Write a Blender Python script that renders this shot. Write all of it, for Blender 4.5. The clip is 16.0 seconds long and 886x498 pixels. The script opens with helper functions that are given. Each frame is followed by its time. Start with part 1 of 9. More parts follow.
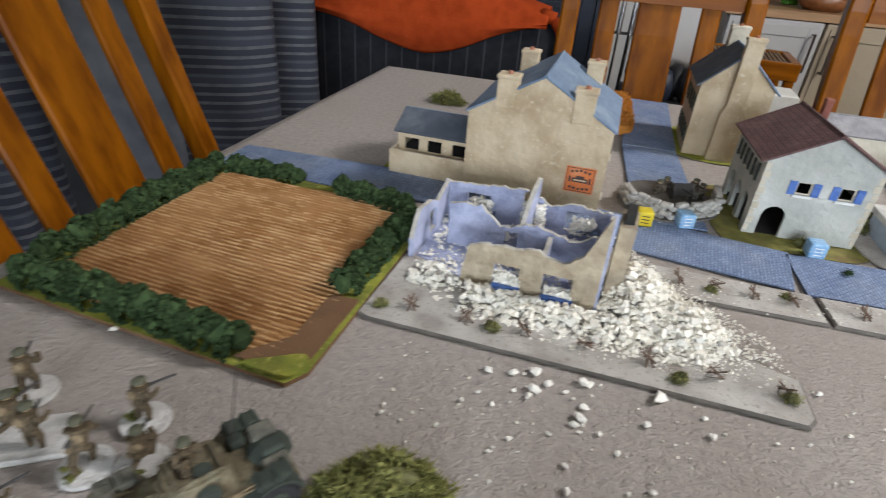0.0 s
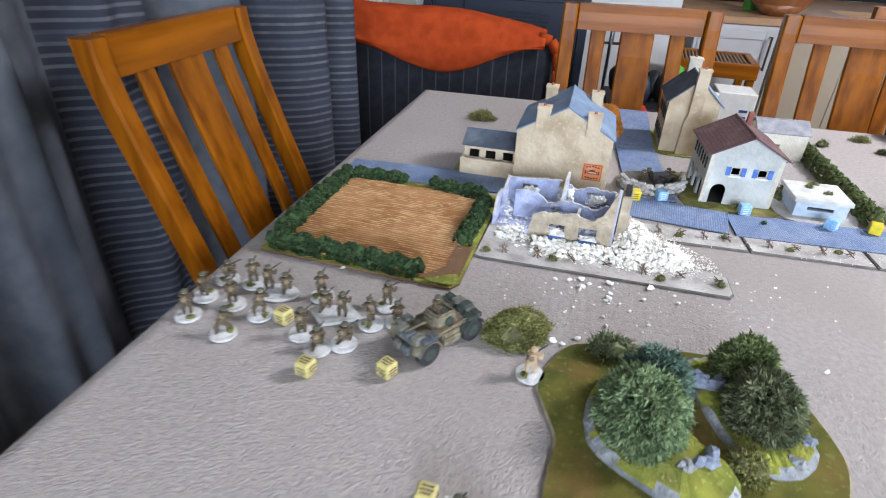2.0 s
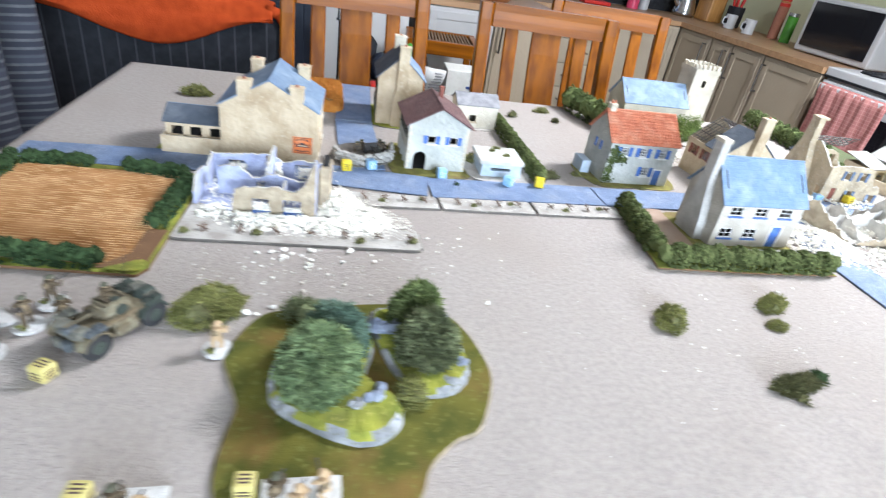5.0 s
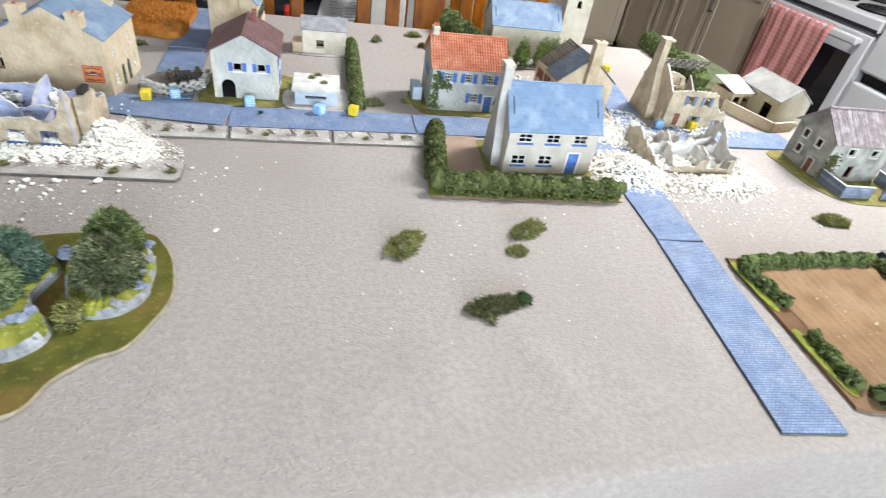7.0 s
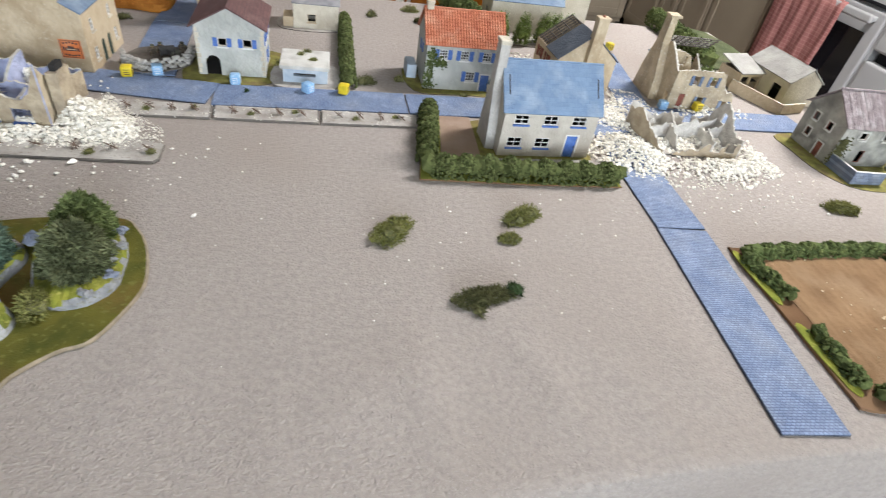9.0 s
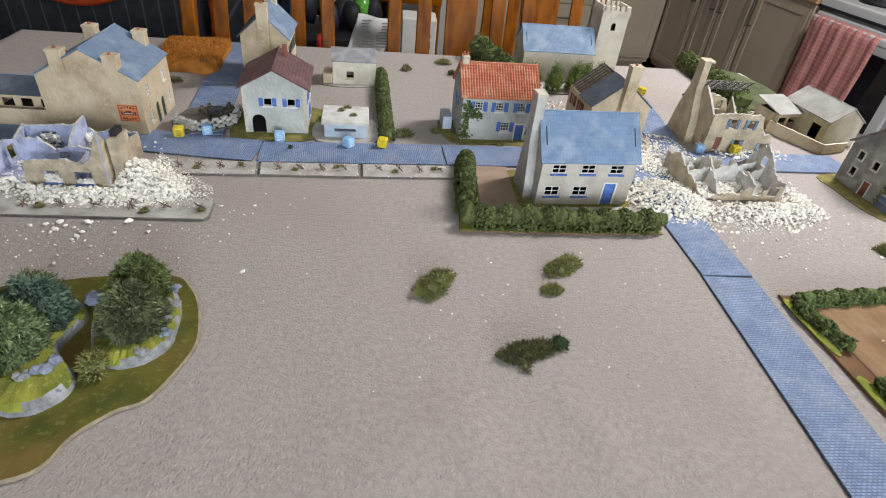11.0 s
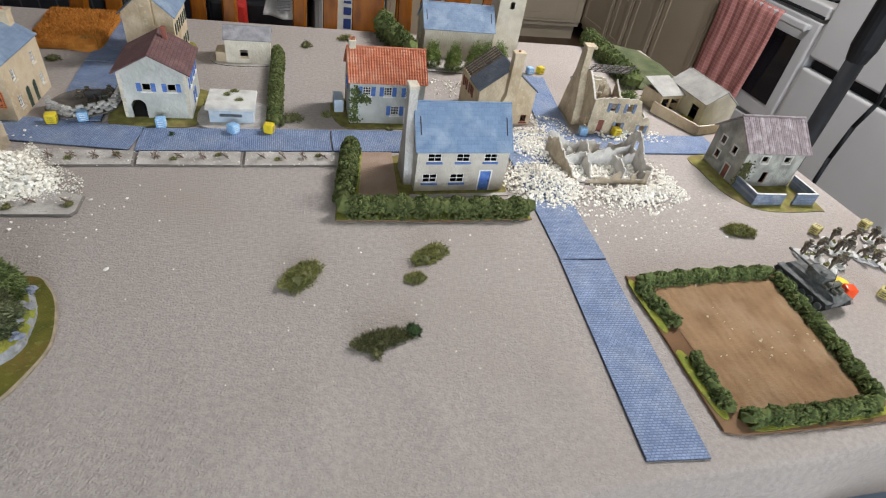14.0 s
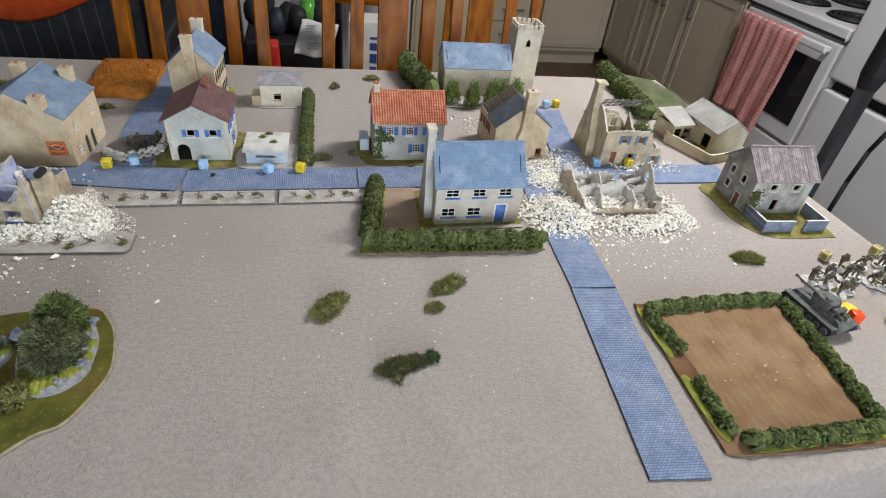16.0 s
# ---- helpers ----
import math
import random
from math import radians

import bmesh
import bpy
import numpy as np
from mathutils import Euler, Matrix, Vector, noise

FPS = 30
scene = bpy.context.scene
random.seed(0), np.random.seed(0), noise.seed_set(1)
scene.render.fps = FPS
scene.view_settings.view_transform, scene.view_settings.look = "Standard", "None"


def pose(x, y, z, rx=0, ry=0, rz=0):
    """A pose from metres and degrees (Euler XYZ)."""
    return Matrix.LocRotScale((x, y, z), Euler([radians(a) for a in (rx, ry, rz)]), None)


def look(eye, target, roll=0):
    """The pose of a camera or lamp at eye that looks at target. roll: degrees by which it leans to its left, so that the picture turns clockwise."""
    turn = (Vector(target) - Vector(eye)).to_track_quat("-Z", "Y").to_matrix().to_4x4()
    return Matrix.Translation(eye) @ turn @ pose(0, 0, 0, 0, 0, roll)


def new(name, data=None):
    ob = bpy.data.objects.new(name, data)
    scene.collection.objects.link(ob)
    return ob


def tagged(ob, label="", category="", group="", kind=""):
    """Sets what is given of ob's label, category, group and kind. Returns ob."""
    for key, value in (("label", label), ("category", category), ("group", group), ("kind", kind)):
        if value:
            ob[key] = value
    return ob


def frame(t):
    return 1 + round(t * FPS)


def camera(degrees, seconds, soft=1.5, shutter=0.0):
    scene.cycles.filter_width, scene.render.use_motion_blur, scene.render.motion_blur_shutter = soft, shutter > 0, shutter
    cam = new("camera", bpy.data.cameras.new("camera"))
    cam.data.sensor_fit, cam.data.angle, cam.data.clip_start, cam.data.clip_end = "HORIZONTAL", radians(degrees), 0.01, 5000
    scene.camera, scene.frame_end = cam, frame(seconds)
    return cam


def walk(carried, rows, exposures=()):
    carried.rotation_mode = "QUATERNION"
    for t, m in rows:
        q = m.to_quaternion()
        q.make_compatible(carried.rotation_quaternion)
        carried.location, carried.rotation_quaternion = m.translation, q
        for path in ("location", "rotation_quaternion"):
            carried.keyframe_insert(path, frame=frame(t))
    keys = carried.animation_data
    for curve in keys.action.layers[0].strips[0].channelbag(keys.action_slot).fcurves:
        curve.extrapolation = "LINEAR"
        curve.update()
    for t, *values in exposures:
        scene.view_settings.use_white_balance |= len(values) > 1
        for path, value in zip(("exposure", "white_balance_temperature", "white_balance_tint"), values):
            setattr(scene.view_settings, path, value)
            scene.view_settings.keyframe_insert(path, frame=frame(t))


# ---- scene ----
cam = camera(78.0, 16.0, soft=1.05, shutter=0.6)
PATH = [
    (0, (0.413, 0.149, 0.239), (0.085, 1.838, -0.78), 4.5),
    (0.2, (0.398, 0.138, 0.244), (0.053, 1.818, -0.785), 4.8),
    (0.5, (0.387, 0.121, 0.253), (0.035, 1.795, -0.784), 4.9),
    (1, (0.377, 0.08, 0.251), (0.088, 1.708, -0.874), 5.0),
    (1.5, (0.371, -0.014, 0.297), (0.091, 1.655, -0.769), 4.2),
    (2, (0.357, -0.124, 0.34), (0.071, 1.575, -0.676), 2.5),
    (2.5, (0.291, -0.16, 0.36), (0.048, 1.562, -0.627), 2.0),
    (3, (0.197, -0.158, 0.352), (0.251, 1.604, -0.594), 2.2),
    (3.5, (0.158, -0.154, 0.344), (0.283, 1.604, -0.603), 3.7),
    (4, (0.179, -0.146, 0.337), (0.428, 1.606, -0.595), 6.6),
    (4.5, (0.302, -0.14, 0.346), (0.774, 1.573, -0.572), 9.1),
    (5, (0.449, -0.144, 0.347), (0.94, 1.513, -0.66), 9.7),
    (5.2, (0.492, -0.147, 0.35), (0.964, 1.509, -0.668), 9.4),
    (7.3, (0.776, -0.222, 0.394), (1.268, 1.282, -0.829), 9.5),
    (7.5, (0.796, -0.209, 0.393), (1.317, 1.285, -0.83), 8.6),
    (8, (0.819, -0.193, 0.382), (1.361, 1.264, -0.875), 10.6),
    (8.5, (0.795, -0.196, 0.383), (1.307, 1.263, -0.885), 10.8),
    (9, (0.767, -0.195, 0.385), (1.235, 1.277, -0.886), 10.3),
    (9.2, (0.758, -0.193, 0.386), (1.201, 1.289, -0.881), 10.0),
    (11.3, (0.753, -0.182, 0.399), (1.111, 1.402, -0.768), 6.4),
    (11.5, (0.764, -0.177, 0.4), (1.127, 1.406, -0.767), 6.0),
    (12, (0.792, -0.172, 0.409), (1.18, 1.412, -0.749), 5.6),
    (12.5, (0.818, -0.172, 0.414), (1.268, 1.397, -0.741), 5.3),
    (13, (0.833, -0.175, 0.432), (1.313, 1.381, -0.729), 6.4),
    (13.5, (0.842, -0.183, 0.445), (1.363, 1.356, -0.721), 7.1),
    (13.7, (0.838, -0.199, 0.443), (1.389, 1.323, -0.731), 8.6),
    (14, (0.846, -0.209, 0.458), (1.379, 1.246, -0.806), 10.0),
    (14.5, (0.846, -0.236, 0.484), (1.383, 1.218, -0.78), 11.0),
    (15, (0.843, -0.245, 0.496), (1.348, 1.236, -0.75), 10.2),
    (15.5, (0.843, -0.247, 0.501), (1.312, 1.263, -0.723), 8.1),
    (16, (0.846, -0.243, 0.504), (1.286, 1.283, -0.712), 6.9),
]
walk(cam, [(t, look(eye, target, roll)) for t, eye, target, roll in PATH], exposures=[(0.0, 0.02, 6280, 12), (1.0, 0.26, 6020, 13), (2.0, 0.56, 5720, 14), (3.0, 0.78, 5700, 14), (4.0, 1.00, 5800, 11), (5.2, 0.92, 5700, 10), (7.5, 0.43, 6150, 10), (9.2, 0.08, 6300, 12), (12.0, -0.15, 6250, 12), (16.0, -0.20, 6250, 12)])

# ---- light ----
FLOOR_Z = -0.75          # the table top is z = 0
CEIL_Z = 1.6
world = bpy.data.worlds.new("world")
scene.world = world
world.use_nodes = True
sky = world.node_tree.nodes.new("ShaderNodeTexSky")
sky.sky_type, sky.sun_disc = "NISHITA", False
sky.sun_elevation, sky.sun_rotation = radians(35), radians(150)
world.node_tree.links.new(sky.outputs[0], world.node_tree.nodes["Background"].inputs[0])
world.node_tree.nodes["Background"].inputs[1].default_value = 0.1


def area_lamp(name, where, target, sx, sy, watts, color):
    data = bpy.data.lights.new(name, "AREA")
    data.shape, data.size, data.size_y, data.energy, data.color = "RECTANGLE", sx, sy, watts, color
    ob = new(name, data)
    ob.matrix_world = look(where, target)
    return ob


area_lamp("window_daylight", (1.2, -3.44, 0.90), (1.2, 0.0, 0.10), 2.6, 1.1, 140, (0.85, 0.93, 1.0))
area_lamp("kitchen_lamp_light", (2.12, 0.98, 1.52), (1.66, 0.80, 0.0), 0.3, 0.9, 88, (1.0, 0.97, 0.94))

# ---- materials ----


def rgba(c):
    return (c[0], c[1], c[2], 1.0)


def material(name, c1, c2=None, scale=60.0, rough=0.8, bump=0.0, bump_scale=300.0, metal=0.0, stain=None, stain_scale=8.0, spec=0.35, per_object=0.0, per_island=0.0, c3=None):
    """Two-scale painted or natural surface: a coarse colour mix, an optional stain, fine relief."""
    m = bpy.data.materials.new(name)
    m.use_nodes = True
    nt = m.node_tree
    b = nt.nodes["Principled BSDF"]
    b.inputs["Roughness"].default_value = rough
    b.inputs["Metallic"].default_value = metal
    b.inputs["Specular IOR Level"].default_value = spec
    co = nt.nodes.new("ShaderNodeTexCoord").outputs["Object"]
    c2 = c2 or tuple(v * 0.8 for v in c1)

    def noise_tex(s, detail=4.0):
        n = nt.nodes.new("ShaderNodeTexNoise")
        n.inputs["Scale"].default_value, n.inputs["Detail"].default_value = s, detail
        nt.links.new(co, n.inputs["Vector"])
        return n.outputs["Fac"]

    def ramp(fac, lo, hi):
        r = nt.nodes.new("ShaderNodeMapRange")
        r.inputs["From Min"].default_value, r.inputs["From Max"].default_value = lo, hi
        nt.links.new(fac, r.inputs["Value"])
        return r.outputs["Result"]

    x = nt.nodes.new("ShaderNodeMix")
    x.data_type = "RGBA"
    nt.links.new(ramp(noise_tex(scale), 0.35, 0.65), x.inputs[0])
    x.inputs[6].default_value, x.inputs[7].default_value = rgba(c1), rgba(c2)
    out = x.outputs[2]

    def layer(fac, colour, amount):
        k = nt.nodes.new("ShaderNodeMath")
        k.operation = "MULTIPLY"
        nt.links.new(fac, k.inputs[0])
        k.inputs[1].default_value = amount
        y = nt.nodes.new("ShaderNodeMix")
        y.data_type = "RGBA"
        nt.links.new(k.outputs[0], y.inputs[0])
        nt.links.new(out, y.inputs[6])
        y.inputs[7].default_value = rgba(colour)
        return y.outputs[2]
    if stain:
        out = layer(ramp(noise_tex(stain_scale, 5.0), 0.48, 0.7), stain, 0.75)
    if c3:
        out = layer(ramp(noise_tex(scale * 5, 2.0), 0.58, 0.72), c3, 0.8)
    if per_object or per_island:
        node = nt.nodes.new("ShaderNodeObjectInfo") if per_object else nt.nodes.new("ShaderNodeNewGeometry")
        rnd = node.outputs["Random"] if per_object else node.outputs["Random Per Island"]
        hs = nt.nodes.new("ShaderNodeHueSaturation")
        nt.links.new(out, hs.inputs["Color"])
        mr = nt.nodes.new("ShaderNodeMapRange")
        amt = per_object or per_island
        mr.inputs["To Min"].default_value, mr.inputs["To Max"].default_value = 1 - amt, 1 + amt
        nt.links.new(rnd, mr.inputs["Value"])
        nt.links.new(mr.outputs["Result"], hs.inputs["Value"])
        out = hs.outputs["Color"]
    nt.links.new(out, b.inputs["Base Color"])
    if bump:
        bn = nt.nodes.new("ShaderNodeBump")
        bn.inputs["Strength"].default_value = min(1.0, bump)
        bn.inputs["Distance"].default_value = 0.6 / bump_scale
        nt.links.new(noise_tex(bump_scale, 3.0), bn.inputs["Height"])
        nt.links.new(bn.outputs["Normal"], b.inputs["Normal"])
    return m


def brick_relief(m, sx, sy, mortar, mortar_colour, strength=0.6, axes=(0, 0, 0), tint=0.3):
    """Adds small courses (cobbles, slates, tiles) of sx by sy metres to a material as relief and joints."""
    nt = m.node_tree
    b = nt.nodes["Principled BSDF"]
    co = nt.nodes.new("ShaderNodeTexCoord").outputs["Object"]
    mp = nt.nodes.new("ShaderNodeMapping")
    mp.inputs["Rotation"].default_value = [radians(a) for a in axes]
    nt.links.new(co, mp.inputs["Vector"])
    br = nt.nodes.new("ShaderNodeTexBrick")
    br.inputs["Scale"].default_value = 1.0
    br.inputs["Brick Width"].default_value, br.inputs["Row Height"].default_value = sx, sy
    br.inputs["Mortar Size"].default_value = mortar
    br.inputs["Mortar Smooth"].default_value = 0.6
    br.inputs["Color1"].default_value, br.inputs["Color2"].default_value = (1, 1, 1, 1), (1 - tint, 1 - tint, 1 - tint, 1)
    br.inputs["Mortar"].default_value = rgba(mortar_colour)
    nt.links.new(mp.outputs[0], br.inputs["Vector"])
    link = b.inputs["Base Color"].links[0]
    mul = nt.nodes.new("ShaderNodeMix")
    mul.data_type, mul.blend_type = "RGBA", "MULTIPLY"
    mul.inputs[0].default_value = 1.0
    nt.links.new(link.from_socket, mul.inputs[6])
    nt.links.new(br.outputs["Color"], mul.inputs[7])
    nt.links.new(mul.outputs[2], b.inputs["Base Color"])
    bn = nt.nodes.new("ShaderNodeBump")
    bn.invert = True
    bn.inputs["Strength"].default_value, bn.inputs["Distance"].default_value = strength, 0.001
    nt.links.new(br.outputs["Fac"], bn.inputs["Height"])
    old = b.inputs["Normal"].links
    if old:
        nt.links.new(old[0].from_socket, bn.inputs["Normal"])
    nt.links.new(bn.outputs["Normal"], b.inputs["Normal"])
    return m


CLOTH = material("table_cloth", (0.3949, 0.352, 0.3188), (0.3266, 0.29, 0.2651), 170, 0.95, 1.0, 460, stain=(0.3315, 0.285, 0.253), stain_scale=3.2, spec=0.04, c3=(0.4534, 0.412, 0.3795))
def coarse_relief(m, scale, distance, stretch=(1, 1, 1)):
    """Adds a second, larger relief under the fine one."""
    nt = m.node_tree
    b = nt.nodes["Principled BSDF"]
    mp = nt.nodes.new("ShaderNodeMapping")
    mp.inputs["Scale"].default_value = stretch
    nt.links.new(nt.nodes.new("ShaderNodeTexCoord").outputs["Object"], mp.inputs["Vector"])
    n = nt.nodes.new("ShaderNodeTexNoise")
    n.inputs["Scale"].default_value, n.inputs["Detail"].default_value = scale, 3.0
    n.inputs["Distortion"].default_value = 0.6
    nt.links.new(mp.outputs[0], n.inputs["Vector"])
    bn = nt.nodes.new("ShaderNodeBump")
    bn.inputs["Strength"].default_value, bn.inputs["Distance"].default_value = 1.0, distance
    nt.links.new(n.outputs["Fac"], bn.inputs["Height"])
    nt.links.new(bn.outputs["Normal"], b.inputs["Normal"].links[0].from_node.inputs["Normal"])
    return m


coarse_relief(CLOTH, 280, 0.0016, (1.0, 1.2, 1.0))
ROAD = brick_relief(material("blue_grey_cobbles", (0.29, 0.37, 0.54), (0.20, 0.275, 0.44), 35, 0.7, 0.4, 500, stain=(0.40, 0.45, 0.53), stain_scale=14), 0.0048, 0.0030, 0.0006, (0.5, 0.5, 0.55), 0.9)
ROAD_EDGE = material("dark_road_edge", (0.10, 0.11, 0.14), (0.06, 0.07, 0.09), 80)
GRASS = material("dark_flock_grass", (0.130, 0.120, 0.024), (0.070, 0.076, 0.017), 38, 0.95, 1.0, 700, stain=(0.215, 0.125, 0.042), stain_scale=17, spec=0.1, c3=(0.175, 0.17, 0.045))
FLOCK = material("bright_flock", (0.33, 0.33, 0.055), (0.17, 0.20, 0.035), 45, 0.95, 1.0, 600, spec=0.1, stain=(0.105, 0.105, 0.032), stain_scale=30, c3=(0.40, 0.38, 0.10))
FLOCK_DULL = material("dull_flock", (0.245, 0.225, 0.065), (0.145, 0.14, 0.045), 70, 0.95, 0.9, 700, spec=0.1, stain=(0.20, 0.135, 0.07), stain_scale=34)
EARTH = material("brown_earth", (0.20, 0.115, 0.062), (0.14, 0.08, 0.045), 18, 0.95, 0.7, 500, stain=(0.26, 0.165, 0.095), stain_scale=9, spec=0.1)
STRAW = material("ploughed_tan", (0.43, 0.225, 0.092), (0.31, 0.15, 0.056), 30, 0.9, 0.8, 500, stain=(0.48, 0.27, 0.125), stain_scale=16, spec=0.1)
STRAW_PALE = material("pale_furrow_crest", (0.62, 0.40, 0.20), (0.50, 0.29, 0.13), 60, 0.9, 0.8, 500, stain=(0.42, 0.225, 0.092), stain_scale=24, spec=0.1)
HEDGE = material("dark_hedge_foam", (0.042, 0.068, 0.027), (0.023, 0.040, 0.017), 120, 0.95, 0.6, 900, per_island=0.5, spec=0.08)
HEDGE2 = material("olive_hedge_foam", (0.1098, 0.1254, 0.04704), (0.06496, 0.08064, 0.028), 120, 0.95, 0.6, 900, per_island=0.45, spec=0.08)
HEDGE3 = material("mid_green_hedge_foam", (0.1164, 0.1403, 0.05051), (0.06725, 0.09028, 0.03294), 120, 0.95, 0.6, 900, per_island=0.5, spec=0.08)
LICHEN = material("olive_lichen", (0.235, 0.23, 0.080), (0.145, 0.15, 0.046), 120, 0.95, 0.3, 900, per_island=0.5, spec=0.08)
# Shade deep inside the foliage, put into a dark heart colour.
SHADED_HEART = material("shaded_foliage_heart", (0.030, 0.042, 0.026), (0.018, 0.026, 0.016), 90, 0.95, 0.5, 500)
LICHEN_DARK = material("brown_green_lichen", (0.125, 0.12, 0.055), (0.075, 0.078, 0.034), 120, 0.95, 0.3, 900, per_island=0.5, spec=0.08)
LEAF_A = material("blue_green_needles", (0.235, 0.30, 0.145), (0.13, 0.18, 0.085), 60, 0.9, 0.0, per_island=0.5, spec=0.12)
LEAF_B = material("teal_needles", (0.14, 0.20, 0.145), (0.08, 0.125, 0.09), 60, 0.9, 0.0, per_island=0.5, spec=0.12)
LEAF_C = material("dark_needles", (0.17, 0.185, 0.095), (0.09, 0.105, 0.052), 60, 0.9, 0.0, per_island=0.55, spec=0.12)
LEAF_D = material("green_needles", (0.185, 0.225, 0.085), (0.10, 0.13, 0.048), 60, 0.9, 0.0, per_island=0.55, spec=0.12)
ROCK = material("grey_rock", (0.29, 0.295, 0.305), (0.17, 0.175, 0.185), 70, 0.85, 0.9, 260, stain=(0.42, 0.42, 0.42), stain_scale=45, c3=(0.16, 0.155, 0.06))
BLUE_ROCK = material("blue_grey_rock", (0.24, 0.265, 0.33), (0.12, 0.14, 0.19), 90, 0.8, 0.9, 260, stain=(0.40, 0.42, 0.48), stain_scale=60)
RUBBLE = material("white_rubble", (0.8556, 0.828, 0.7544), (0.8096, 0.7636, 0.6624), 150, 0.9, 0.5, 700, per_island=0.07, spec=0.2)
STONE = material("white_pebble", (0.92, 0.90, 0.84), (0.87, 0.83, 0.75), 150, 0.85, 0.5, 500, per_object=0.12)
PLATE = material("grey_base_grit", (0.44, 0.41, 0.37), (0.32, 0.29, 0.26), 55, 0.95, 0.9, 500, stain=(0.58, 0.56, 0.52), stain_scale=25, c3=(0.26, 0.23, 0.19))
PLATE_EDGE = material("dark_base_edge", (0.17, 0.15, 0.13), (0.10, 0.09, 0.08), 60)
CREAM = material("cream_render", (0.567, 0.4657, 0.324), (0.486, 0.3847, 0.2551), 40, 0.9, 0.55, 130, stain=(0.3807, 0.2835, 0.1741), stain_scale=20, c3=(0.567, 0.486, 0.3564))
CREAM_PALE = material("pale_cream_render", (0.6808, 0.6256, 0.5152), (0.5796, 0.5198, 0.4094), 34, 0.9, 0.9, 300, stain=(0.40, 0.345, 0.26), stain_scale=24)
GREY_WALL = material("pale_grey_green_render", (0.47, 0.475, 0.435), (0.37, 0.378, 0.35), 60, 0.9, 0.8, 180, stain=(0.66, 0.655, 0.61), stain_scale=30)
BEIGE_WALL = material("beige_render", (0.60, 0.555, 0.48), (0.50, 0.455, 0.39), 34, 0.9, 0.9, 300, stain=(0.38, 0.33, 0.27), stain_scale=22)
GREY_STONE = material("mottled_grey_render", (0.3096, 0.301, 0.2666), (0.1978, 0.1935, 0.1763), 45, 0.9, 0.9, 300, stain=(0.54, 0.525, 0.47), stain_scale=34)
RUIN_OUT = material("stained_ruin_render", (0.50, 0.42, 0.30), (0.36, 0.29, 0.20), 70, 0.9, 1.0, 180, stain=(0.22, 0.185, 0.145), stain_scale=30)
RUIN_IN = material("lavender_ruin_plaster", (0.47, 0.50, 0.66), (0.345, 0.375, 0.52), 60, 0.9, 0.9, 300, stain=(0.17, 0.185, 0.27), stain_scale=48)
RUIN_PALE = material("pale_ruin_plaster", (0.68, 0.655, 0.61), (0.53, 0.505, 0.465), 60, 0.9, 0.9, 300, stain=(0.24, 0.21, 0.18), stain_scale=44)
WALL_TOP = material("broken_wall_core", (0.5544, 0.5292, 0.4704), (0.4368, 0.4116, 0.3612), 160, 0.95, 0.8, 500)
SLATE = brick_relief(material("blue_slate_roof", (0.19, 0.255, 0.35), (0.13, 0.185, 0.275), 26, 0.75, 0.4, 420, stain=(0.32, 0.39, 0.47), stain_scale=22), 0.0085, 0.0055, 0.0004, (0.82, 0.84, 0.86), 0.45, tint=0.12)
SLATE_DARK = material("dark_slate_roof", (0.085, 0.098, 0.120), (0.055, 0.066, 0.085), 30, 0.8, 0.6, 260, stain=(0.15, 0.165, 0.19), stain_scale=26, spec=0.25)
SLATE_PALE = brick_relief(material("pale_blue_slate_roof", (0.185, 0.275, 0.41), (0.14, 0.215, 0.335), 30, 0.7, 0.6, 420, stain=(0.34, 0.42, 0.52), stain_scale=26), 0.0085, 0.006, 0.0004, (0.8, 0.82, 0.85), 0.55, tint=0.12)
BROWN_ROOF = brick_relief(material("brown_red_roof", (0.165, 0.085, 0.080), (0.115, 0.06, 0.06), 30, 0.75, 0.4, 420, stain=(0.23, 0.135, 0.125), stain_scale=26), 0.008, 0.0055, 0.0005, (0.5, 0.5, 0.5), 0.6, tint=0.2)
RED_TILE = material("orange_red_pantiles", (0.50, 0.18, 0.095), (0.37, 0.115, 0.06), 90, 0.75, 0.4, 500, stain=(0.58, 0.31, 0.20), stain_scale=40)
MAUVE_ROOF = material("weathered_mauve_roof_boards", (0.27, 0.222, 0.225), (0.18, 0.145, 0.15), 70, 0.85, 0.6, 300, stain=(0.44, 0.40, 0.395), stain_scale=60, per_object=0.16)
GREY_ROOF = material("grey_felt_roof", (0.33, 0.32, 0.295), (0.25, 0.24, 0.22), 45, 0.9, 0.6, 300, stain=(0.42, 0.41, 0.37), stain_scale=25)
BLUE_PAINT = material("blue_paint", (0.085, 0.18, 0.50), (0.06, 0.13, 0.38), 160, 0.6, 0.3, 500, stain=(0.17, 0.27, 0.56), stain_scale=90)
BLUE_FADED = material("faded_blue_paint", (0.15, 0.20, 0.29), (0.09, 0.125, 0.20), 160, 0.7, 0.3, 500, stain=(0.30, 0.36, 0.47), stain_scale=90)
WHITE_PAINT = material("white_paint", (0.78, 0.77, 0.74), (0.68, 0.67, 0.64), 120, 0.6, 0.2, 400)
DARK = material("dark_interior", (0.030, 0.028, 0.026), (0.02, 0.019, 0.018), 60)
DOOR_GREEN = material("dark_green_door", (0.035, 0.06, 0.045), (0.025, 0.045, 0.035), 90, 0.6)
RED_BROWN = material("red_brown_paint", (0.26, 0.09, 0.06), (0.18, 0.06, 0.045), 90, 0.7)
TERRACOTTA = material("terracotta_pot", (0.36, 0.15, 0.09), (0.27, 0.11, 0.07), 120, 0.8)
